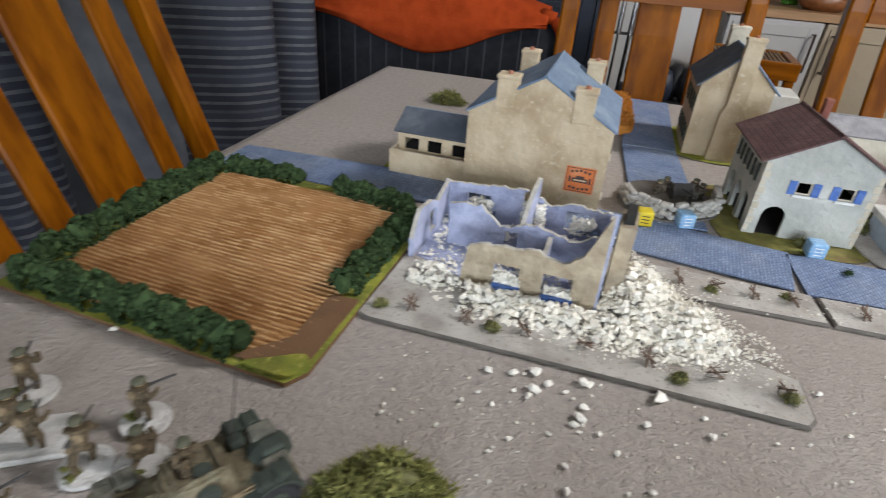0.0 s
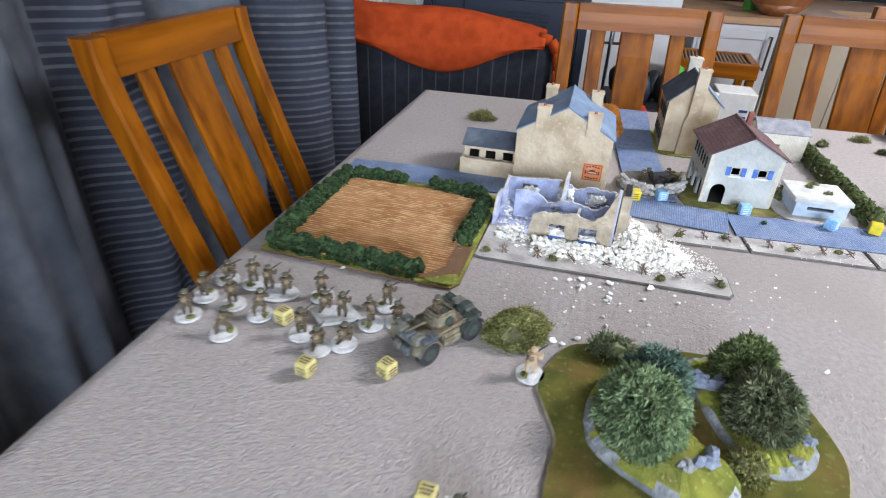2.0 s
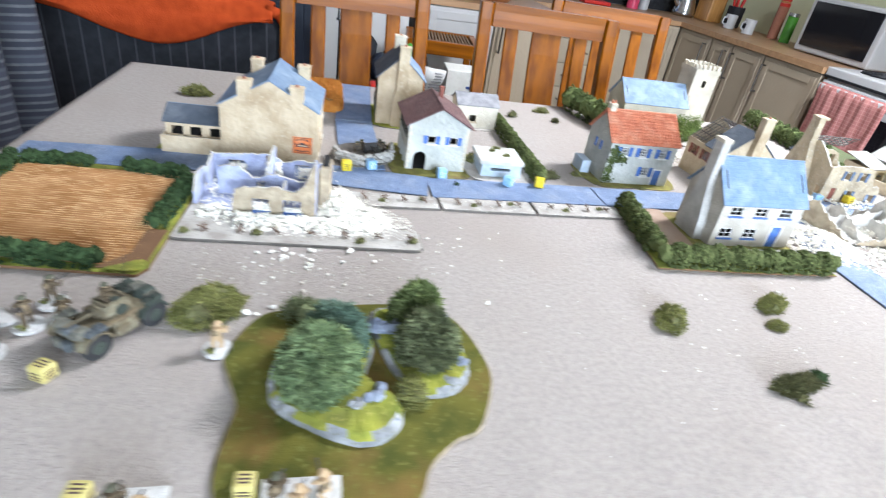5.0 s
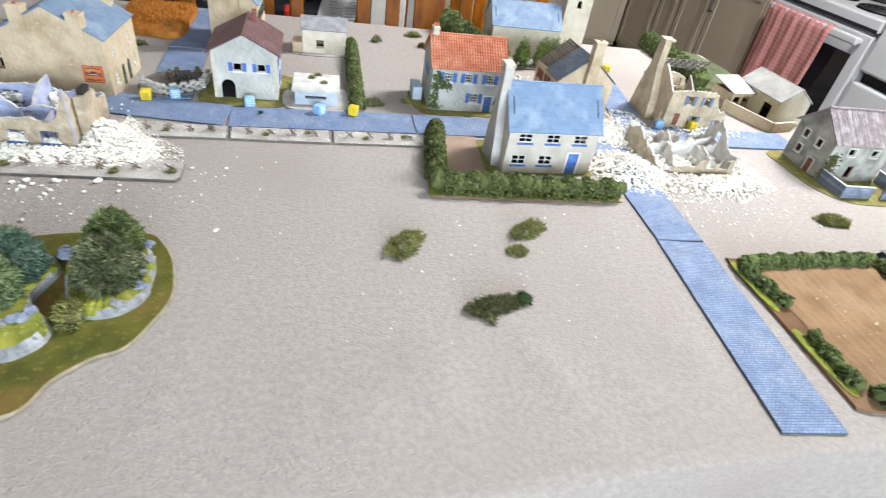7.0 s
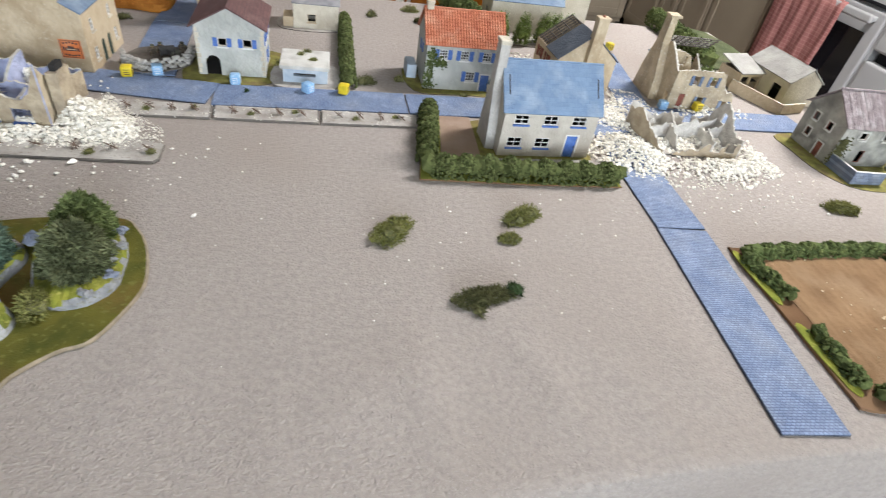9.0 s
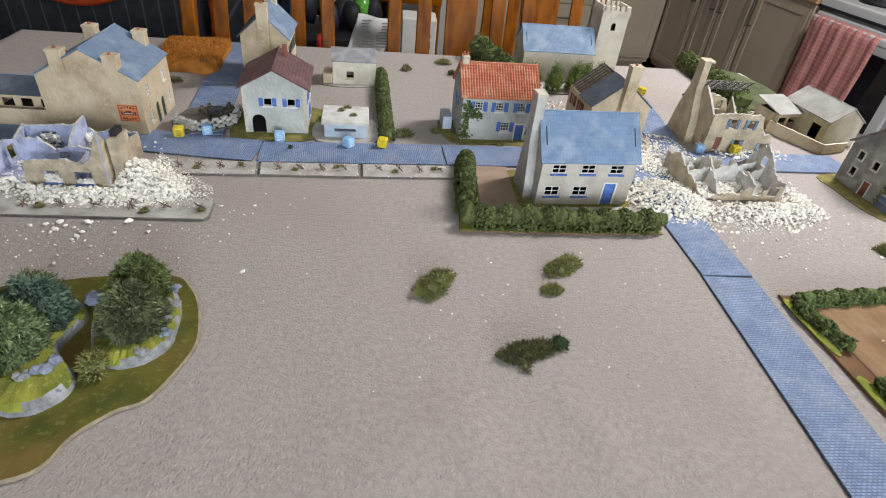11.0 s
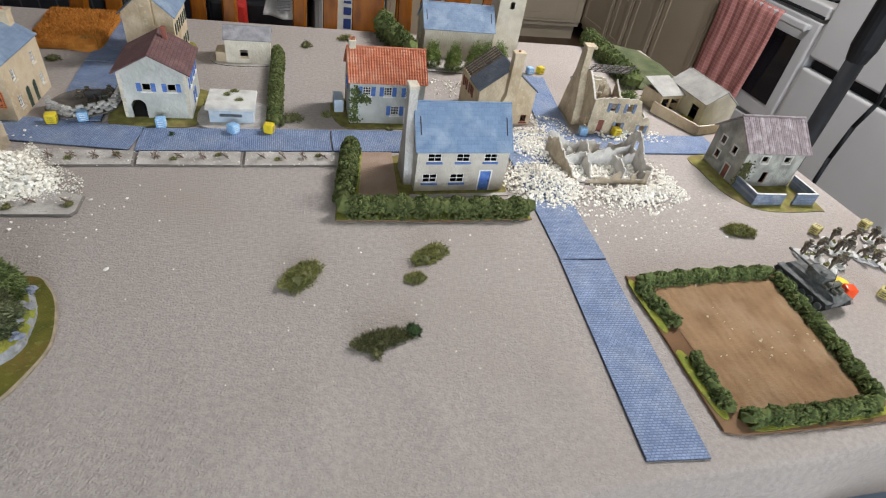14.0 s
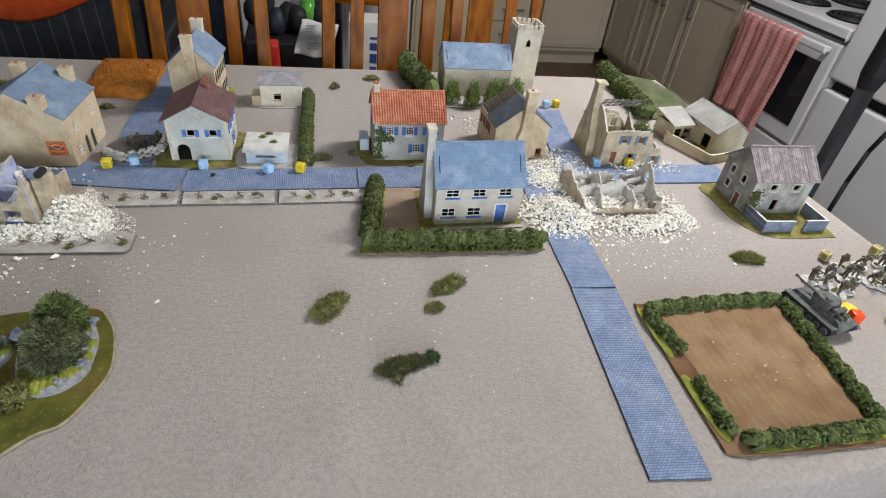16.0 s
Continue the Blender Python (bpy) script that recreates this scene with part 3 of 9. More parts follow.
def curtains():
    bm = bmesh.new()
    ny, nz = 260, 14

    def line(y):
        """Plan line of the hanging curtain: along the wall, then bunched out past the chair."""
        k = min(1.0, max(0.0, (y - 0.90) / 0.40))
        return -0.425 + 0.215 * k * k * (3 - 2 * k)
    rows = []
    for j in range(nz + 1):
        z = FLOOR_Z + 0.02 + (1.5 - FLOOR_Z - 0.02) * j / nz
        row = []
        for i in range(ny + 1):
            y = -0.75 + 2.20 * i / ny
            fold = 0.048 * math.sin(y * 27 + 1.5 * math.sin(y * 5.3) + 0.25 * z) + 0.016 * math.sin(y * 61 + z)
            near = 0.10 * math.exp(-((y - 0.22) / 0.20) ** 2)
            row.append(bm.verts.new((line(y) + fold + near * (0.6 + 0.3 * z), y, z)))
        rows.append(row)
    for j in range(nz):
        for i in range(ny):
            y = -0.75 + 2.20 * (i + 0.5) / ny
            f = bm.faces.new((rows[j][i], rows[j][i + 1], rows[j + 1][i + 1], rows[j + 1][i]))
            f.material_index = 1 if (0.69 < y < 0.90 or y > 1.10) else 0
    ob = solo("curtain", bm, [CURTAIN, CURTAIN_BAND], "long grey curtain with dark woven stripe bands, hanging in folds", "curtain", smooth=True)
    md = ob.modifiers.new("thick", "SOLIDIFY")
    md.thickness = 0.003


curtains()


# ---- table ----
def table():
    t = thing("dining_table", "large table under a beige fleece cloth", "table", pose(0, 0, FLOOR_Z))
    h = -FLOOR_Z
    bm = bmesh.new()
    prism(bm, [(0.012, -0.012), (1.782, -0.02), (1.785, 1.085), (0.080, 1.160)], h - 0.045, h - 0.006)
    part("tabletop", bm, WORKTOP, t)
    for x in (0.14, 1.66):
        for y in (0.12, 1.04):
            bm = bmesh.new()
            bevelled(bm, x - 0.04, x + 0.04, y - 0.04, y + 0.04, 0, h - 0.046, 0.006)
            part("leg", bm, CHAIR_WOOD, t)
    bm = bmesh.new()
    nx, ny = 150, 110
    drop = [(-0.02, -0.17), (-0.016, -0.10), (-0.012, -0.045), (-0.008, -0.016), (-0.002, -0.004)]

    def edge(u, v):
        x0, x1 = 0.0 + 0.080 * max(0, v), 1.79
        y0, y1 = -0.018 - 0.012 * u, 1.175 - 0.075 * u
        return x0 + (x1 - x0) * u, y0 + (y1 - y0) * v
    FOLDS = [(0.86, 0.06, -0.15, 0.07, 0.0032), (0.97, 0.07, -0.25, 0.10, 0.0036), (1.05, 0.03, -0.3, 0.06, 0.0030), (0.74, 0.08, 0.1, 0.09, 0.0020), (0.63, 0.10, 0.2, 0.08, 0.0016), (1.10, 0.12, -0.2, 0.08, 0.0018)]
    us = [-0.020, -0.016, -0.009, -0.003] + [i / nx for i in range(nx + 1)] + [1.003, 1.009, 1.016, 1.020]
    vs = [-0.030, -0.024, -0.014, -0.005] + [i / ny for i in range(ny + 1)] + [1.005, 1.014, 1.02, 1.025]

    def fall(s, ks):
        for a, b in zip(ks, ks[1:]):
            if s <= b[0]:
                return a[1] + (b[1] - a[1]) * (s - a[0]) / (b[0] - a[0])
        return ks[-1][1]
    grid = []
    for v in vs:
        row = []
        for u in us:
            uu, vv = min(1, max(0, u)), min(1, max(0, v))
            x, y = edge(uu, vv)
            du, dv = max(-u, u - 1, 0), max(-v, v - 1, 0)
            sag = 0.0
            sag -= fall(du, [(0, 0), (0.003, 0.004), (0.009, 0.03), (0.016, 0.09), (0.020, 0.16)])
            sag -= fall(dv, [(0, 0), (0.005, 0.003), (0.014, 0.025), (0.024, 0.085), (0.030, 0.15)])
            ox = (0.006 * min(1, du / 0.01)) * (1 if u > 1 else -1) * 1.6
            oy = (0.006 * min(1, dv / 0.01)) * (1 if v > 1 else -1) * 1.8
            n1 = noise.noise(Vector((x * 3.1, y * 3.1, 1.3)))
            wr = 0.0006 * n1
            fold = math.exp(-((y - 0.075) / 0.055) ** 2) * max(0, math.sin((x - 0.72) * 19 + 2.4 * noise.noise(Vector((x * 4, y * 6, 0))))) * (1 if 0.62 < x < 1.14 else 0)
            wr += 0.0040 * fold
            for fx, fy, dx, ln, hgt in FOLDS:
                along = (y - fy) / ln
                across = (x - fx - dx * (y - fy)) / 0.016
                wr += hgt * math.exp(-along * along - across * across)
            hang = 0.010 * math.sin(x * 13 + 2 * noise.noise(Vector((x * 3, 0, 4)))) * min(1, dv / 0.02) * (1 if v < 0 else 0)
            row.append(bm.verts.new((x + ox, y + oy + hang, sag + wr + 0.0)))
        grid.append(row)
    for j in range(len(vs) - 1):
        for i in range(len(us) - 1):
            bm.faces.new((grid[j][i], grid[j][i + 1], grid[j + 1][i + 1], grid[j + 1][i]))
    ob = solo("tablecloth", bm, CLOTH, "beige grey fleece cloth spread over the table, slightly wrinkled", "tablecloth", smooth=True)
    md = ob.modifiers.new("thick", "SOLIDIFY")
    md.thickness, md.offset = 0.003, -1.0


table()
ROOM_NAMES = {ob.name for ob in scene.collection.all_objects}


# ---- terrain pieces on the table ----
def plate(name, pts, h, top, side, label, category, m=None, z0=0.0008, step=0):
    """A thin terrain base with a chamfered rim."""
    if step:
        pts = smooth_outline(pts, step)
    bm = bmesh.new()
    c = sum((Vector(p) for p in pts), Vector((0, 0))) / len(pts)
    inner = [tuple(Vector(p) + (c - Vector(p)).normalized() * h * 0.7) for p in pts]
    lo = [bm.verts.new((x, y, z0)) for x, y in pts]
    mid = [bm.verts.new((x, y, z0 + h * 0.55)) for x, y in pts]
    hi = [bm.verts.new((x, y, z0 + h)) for x, y in inner]
    n = len(pts)
    for i in range(n):
        j = (i + 1) % n
        bm.faces.new((lo[i], lo[j], mid[j], mid[i])).material_index = 1
        bm.faces.new((mid[i], mid[j], hi[j], hi[i])).material_index = 1
    bm.faces.new(hi)
    bm.faces.new(lo[::-1])
    bmesh.ops.recalc_face_normals(bm, faces=bm.faces[:])
    return solo(name, bm, [top, side], label, category, m)


def road_piece(a, b, w, label):
    """A straight cobbled strip from a to b, w wide, with its long axis along local y."""
    a, b = Vector(a), Vector(b)
    ln = (b - a).length
    ang = math.degrees(math.atan2((b - a).y, (b - a).x)) - 90
    bm = bmesh.new()
    h = 0.0032
    box(bm, -w / 2, w / 2, 0.0006, ln - 0.0006, 0.0006, h * 0.6, 1)
    box(bm, -w / 2 + 0.0006, w / 2 - 0.0006, 0.001, ln - 0.001, h * 0.6, h, 0)
    ob = solo("road_section", bm, [ROAD, ROAD_EDGE], label, "road", pose(a.x, a.y, 0, 0, 0, ang), group="cobbled road sections")
    return ob


MAIN = "blue-grey cobbled model road strip lying on the cloth"
for a, b in (((0.036, 0.672), (0.330, 0.666)), ((0.331, 0.667), (0.628, 0.614)), ((0.629, 0.611), (0.917, 0.610)), ((0.918, 0.609), (1.205, 0.606)), ((1.206, 0.605), (1.47, 0.603)), ((1.471, 0.602), (1.655, 0.596))):
    road_piece(a, b, 0.072, MAIN)
for a, b in (((0.530, 0.668), (0.524, 0.905)), ((0.524, 0.907), (0.538, 1.175))):
    road_piece(a, b, 0.072, "blue-grey cobbled model road running to the far table edge")
for a, b in (((1.1935, -0.011), (1.2265, 0.280)), ((1.2275, 0.2815), (1.245, 0.565))):
    road_piece(a, b, 0.067, "blue-grey cobbled model road ending at the near table edge")
road_piece((1.335, 0.640), (1.385, 0.915), 0.060, "blue-grey cobbled model road between the damaged houses")


def hedge(name, path, width, height, mat, label, seed, density=1.0, category="hedge"):
    """Clump-foam hedge along a plan path: a lumpy core and many small clumps."""
    g = random.Random(seed)
    h = thing(name, label, category, pose(path[0][0], path[0][1], 0.0))
    ox, oy = path[0]
    cs, ss = [], []
    core_c, core_s = [], []
    for (x0, y0), (x1, y1) in zip(path, path[1:]):
        ln = math.hypot(x1 - x0, y1 - y0)
        tx, ty = (x1 - x0) / ln, (y1 - y0) / ln
        n = int(ln / 0.0065)
        for i in range(n + 1):
            s = i / max(1, n)
            core_c.append((x0 - ox + (x1 - x0) * s + g.uniform(-.001, .001), y0 - oy + (y1 - y0) * s + g.uniform(-.001, .001), 0.004 + height * 0.45))
            core_s.append(max(width * 0.40, height * 0.40) * g.uniform(0.85, 1.1))
        n = int(ln * width * 380000 * density)
        for i in range(n):
            s, a = g.random(), g.uniform(-0.15, math.pi + 0.15)
            bulge = 1 + 0.16 * math.sin(s * ln * 210 + seed) + g.uniform(-0.1, 0.08)
            off, up = math.cos(a) * width / 2 * bulge, math.sin(a) ** 0.8 * height * 0.82 * bulge if math.sin(a) > 0 else 0.0
            cs.append((x0 - ox + (x1 - x0) * s - ty * off, y0 - oy + (y1 - y0) * s + tx * off, 0.004 + up))
            ss.append(g.uniform(0.0011, 0.0026))
    many("core", core_c, core_s, mat, "ico", h, "", 0.2, seed, kind="")
    many("foliage", cs, ss, mat, "ico", h, "", 0.5, seed + 1)
    return h


def bush(name, x, y, rx, ry, h, mat, label, seed, leaf=0.006, n=700, rot=0.0, category="bush", z=0.0, trunk=False, droop=False):
    """A tuft of lichen or needle foliage: many small blades over a heart, often darkened as inner shade."""
    g = random.Random(seed)
    t = thing(name, label, category, pose(x, y, z, 0, 0, rot))
    cs, ss, up = [], [], []
    lobes = [(g.uniform(-.5, .5) * rx, g.uniform(-.5, .5) * ry, g.uniform(0.55, 0.9)) for _ in range(5)]
    if droop:
        # feathery sprays: each fans its needles outward and down from one spot on a lumpy dome
        per = 26
        for i in range(n // per):
            d = Vector((g.gauss(0, 1), g.gauss(0, 1), abs(g.gauss(0, 1)) * 0.95 - 0.12)).normalized()
            k = 0.84 + 0.20 * noise.noise(Vector((d.x * 3.2 + seed, d.y * 3.2, d.z * 3.2))) + g.uniform(-0.06, 0.06)
            c = Vector((d.x * rx * k, d.y * ry * k, max(0.004, d.z * h * k + 0.06 * h)))
            axis = Vector((d.x, d.y, d.z * 0.55 - 0.22)).normalized()
            for q in range(per):
                w = Vector((g.gauss(0, 1), g.gauss(0, 1), g.gauss(0, 1)))
                tip = (axis + 0.62 * w).normalized()
                s0 = g.uniform(-0.25, 1.0) * leaf * 0.9
                p = c + axis * s0 + 0.35 * leaf * w
                cs.append((p.x, p.y, max(0.001, p.z)))
                ss.append(leaf * g.uniform(0.7, 1.3))
                up.append(tuple(tip))
    for i in range(0 if droop else n):
        d = Vector((g.gauss(0, 1), g.gauss(0, 1), abs(g.gauss(0, 1)) * 0.9 + 0.05)).normalized()
        lx, ly, lk = lobes[i % 5]
        k = g.uniform(0.66, 0.97) * (0.95 + 0.34 * noise.noise(Vector((d.x * 2.3 + seed * 1.7, d.y * 2.3, d.z * 2.3))))
        p = (lx * (1 - lk) + d.x * rx * k * (0.7 + 0.3 * lk), ly * (1 - lk) + d.y * ry * k * (0.7 + 0.3 * lk), max(0.001, d.z * h * k))
        cs.append(p)
        ss.append(leaf * g.uniform(0.6, 1.25))
        up.append((d.x / max(rx, .004) * .02, d.y / max(ry, .004) * .02, d.z / h * 0.02 + 0.05))
    hc = [(g.uniform(-.35, .35) * rx, g.uniform(-.35, .35) * ry, h * 0.36) for _ in range(10)]
    # Trees and olive lichen get a darker heart colour in place of inner shade.
    many("heart", hc, [min(rx, ry, h) * (0.40 if droop else 0.46)] * 10, SHADED_HEART if droop else LICHEN_DARK if mat is LICHEN else mat, "ico", t, "", 0.3, seed, kind="")
    if not droop:
        # soft lichen: crumbly clumps with fine strands between them
        many("clumps", cs[::2], [v * g.uniform(0.10, 0.22) for v in ss[::2]], mat, "ico", t, "", 0.4, seed + 2)
        cs, ss, up = cs[1::2] + [(a * .96, b * .96, c * .97) for a, b, c in cs[::2]], [v * 0.95 for v in ss[1::2] + ss[::2]], [(a + g.uniform(-.05, .05), b + g.uniform(-.05, .05), c * .6) for a, b, c in up[1::2] + up[::2]]
    many("foliage", cs, ss, mat, "leaf" if droop else "strand", t, "", 0.3, seed + 1, up=up)
    if trunk:
        bm = bmesh.new()
        tube(bm, (0, 0, 0), (0, 0, h * 0.5), 0.003, 0.0018, 7)
        part("trunk", bm, TIMBER, t)
    return t


def rubble(name, poly, n, smin, smax, hfun, label, seed, mat=None):
    """A heap of broken white stones."""
    g = random.Random(seed)
    xs, ys = [p[0] for p in poly], [p[1] for p in poly]
    cs, ss = [], []
    while len(cs) < n:
        x, y = g.uniform(min(xs), max(xs)), g.uniform(min(ys), max(ys))
        if not inside(x, y, poly):
            continue
        hh = hfun(x, y)
        if g.random() > min(1.0, 0.12 + hh * 90):
            continue
        s = smin + (smax - smin) * g.random() ** 2.2
        cs.append((x, y, max(s * 0.55, hh * g.uniform(0.55, 1.05))))
        ss.append(s)
    return many(name, cs, ss, mat or RUBBLE, "rock", None, label, 0.3, seed, 0.85, "rubble")


def stray_stones(spots, label):
    for i, (x, y, s) in enumerate(spots):
        g = random.Random(i * 7 + 3)
        bm = bmesh.new()
        blob(bm, (0, 0, s * 0.36), s, s * g.uniform(.55, .9), s * 0.5, 0.30, 1, rng=g)
        solo("stone", bm, STONE, label, "stone", pose(x, y, 0.001, 0, 0, g.uniform(0, 360)), group="stray stones")


# ---- ploughed field, west ----
def west_field():
    m = pose(0, 0, 0)
    pts = [(0.0300, 0.3810), (0.2770, 0.3520), (0.2860, 0.3650), (0.3020, 0.6010), (0.2940, 0.6130), (0.0540, 0.6440), (0.0360, 0.6340)]
    f = thing("ploughed_field", "ploughed tan field base with flocked green rim", "field base")
    bm = bmesh.new()
    prism(bm, pts, 0.0008, 0.004, 0, 1)
    part("base", bm, [FLOCK, EARTH], f)
    bm = bmesh.new()
    nx, ny = 60, 312
    g = []
    for j in range(ny + 1):
        row = []
        for i in range(nx + 1):
            u, v = i / nx, j / ny
            x = 0.052 + u * (0.222 - 0.010 * v) + 0.012 * v
            y = 0.391 + v * 0.232 - 0.026 * u + 0.004 * v * u
            wob = noise.noise(Vector((u * 6, v * 14, 0))) * 0.6
            z = 0.0052 + 0.0010 * math.sin(v * 2 * math.pi * 46 + wob * 3.2) + 0.0006 * noise.noise(Vector((u * 60, v * 90, 2)))
            row.append(bm.verts.new((x, y, z)))
        g.append(row)
    for j in range(ny):
        for i in range(nx):
            f_ = bm.faces.new((g[j][i], g[j][i + 1], g[j + 1][i + 1], g[j + 1][i]))
            f_.material_index = 1 if sum(q.co.z for q in f_.verts) / 4 > 0.0058 + 0.0013 * noise.noise(Vector((i * 0.16, j * 0.42, 7))) else 0
    part("furrows", bm, [STRAW, STRAW_PALE], f, "tan ridged furrows")
    bm = bmesh.new()
    prism(bm, [(0.2360, 0.3635), (0.2710, 0.3600), (0.2830, 0.3770), (0.2880, 0.4440), (0.2660, 0.4440), (0.2620, 0.3910)], 0.0046, 0.0062)
    part("track", bm, EARTH, f)
    bm = bmesh.new()
    prism(bm, smooth_outline([(0.2460, 0.3575), (0.2760, 0.3545), (0.2830, 0.3630), (0.2800, 0.3760), (0.2620, 0.3680)], 4), 0.0063, 0.0078)
    part("flock_patch", bm, FLOCK, f)
    lab = "dark green clump-foam hedge round the ploughed field"
    hedge("hedge", [(0.0400, 0.3960), (0.1340, 0.3850), (0.2370, 0.3700)], 0.022, 0.021, HEDGE, lab, 11)
    hedge("hedge", [(0.0430, 0.4130), (0.0450, 0.5240), (0.0560, 0.6230)], 0.021, 0.021, HEDGE, lab, 12)
    hedge("hedge", [(0.0680, 0.6300), (0.1470, 0.6260)], 0.018, 0.017, HEDGE, lab, 13)
    hedge("hedge", [(0.1970, 0.6170), (0.2700, 0.6010), (0.2820, 0.5890)], 0.019, 0.018, HEDGE, lab, 14)
    hedge("hedge", [(0.2840, 0.5770), (0.2780, 0.5090), (0.2720, 0.4510)], 0.020, 0.019, HEDGE, lab, 15)


west_field()


def east_field():
    pts = smooth_outline([(1.259, 0.022), (1.262, 0.009), (1.30, 0.002), (1.456, -0.006), (1.474, 0.004), (1.490, 0.12), (1.503, 0.225), (1.490, 0.239), (1.38, 0.241), (1.282, 0.240), (1.270, 0.232), (1.264, 0.12)], 4)
    f = thing("bare_field", "brown bare earth field base with stones", "field base")
    bm = bmesh.new()
    prism(bm, pts, 0.0008, 0.004, 0, 0)
    part("base", bm, EARTH, f)
    bm = bmesh.new()
    nx, ny = 70, 60
    g = []
    for j in range(ny + 1):
        row = []
        for i in range(nx + 1):
            u, v = i / nx, j / ny
            x = 1.287 + u * 0.178 + 0.014 * v * (0.3 + u)
            y = 0.026 + v * 0.196
            z = 0.0046 + 0.00025 * math.sin(u * 100) + 0.0006 * noise.noise(Vector((u * 30, v * 30, 2)))
            row.append(bm.verts.new((x, y, z)))
        g.append(row)
    for j in range(ny):
        for i in range(nx):
            bm.faces.new((g[j][i], g[j][i + 1], g[j + 1][i + 1], g[j + 1][i]))
    part("soil", bm, EARTH_LIGHT, f, "brown soil with faint furrows")
    bm = bmesh.new()
    for x0, x1, y0, y1 in ((1.266, 1.276, 0.15, 0.225), (1.263, 1.275, 0.03, 0.105), (1.30, 1.38, 0.003, 0.012), (1.40, 1.462, 0.0, 0.010)):
        prism(bm, smooth_outline([(x0, y0), (x1, y0), (x1, y1), (x0, y1)], 4), 0.0042, 0.0052)
    part("flock_patch", bm, FLOCK, f)
    gr = random.Random(5)
    cs = [(1.375 + gr.gauss(0, 0.04), 0.115 + gr.gauss(0, 0.045), 0.0052) for _ in range(34)]
    many("pebbles", cs, [gr.uniform(0.0006, 0.0017) for _ in cs], POSTER_CREAM, "rock", f, "", 0.3, 6)
    lab = "mid green clump-foam hedge round the bare field"
    hedge("hedge", [(1.283, 0.226), (1.38, 0.228), (1.484, 0.226)], 0.019, 0.015, HEDGE3, lab, 21)
    hedge("hedge", [(1.490, 0.215), (1.478, 0.11), (1.463, 0.020)], 0.019, 0.015, HEDGE3, lab, 22)
    hedge("hedge", [(1.452, 0.012), (1.37, 0.012), (1.287, 0.018)], 0.018, 0.015, HEDGE3, lab, 23)
    hedge("hedge", [(1.277, 0.030), (1.280, 0.102)], 0.015, 0.013, HEDGE3, lab, 24)
    hedge("hedge", [(1.276, 0.216), (1.287, 0.150)], 0.016, 0.014, HEDGE3, lab, 25)


EARTH_LIGHT = material("light_brown_soil", (0.285, 0.180, 0.098), (0.205, 0.125, 0.066), 20, 0.95, 0.9, 500, stain=(0.35, 0.245, 0.15), stain_scale=14, spec=0.1)
east_field()


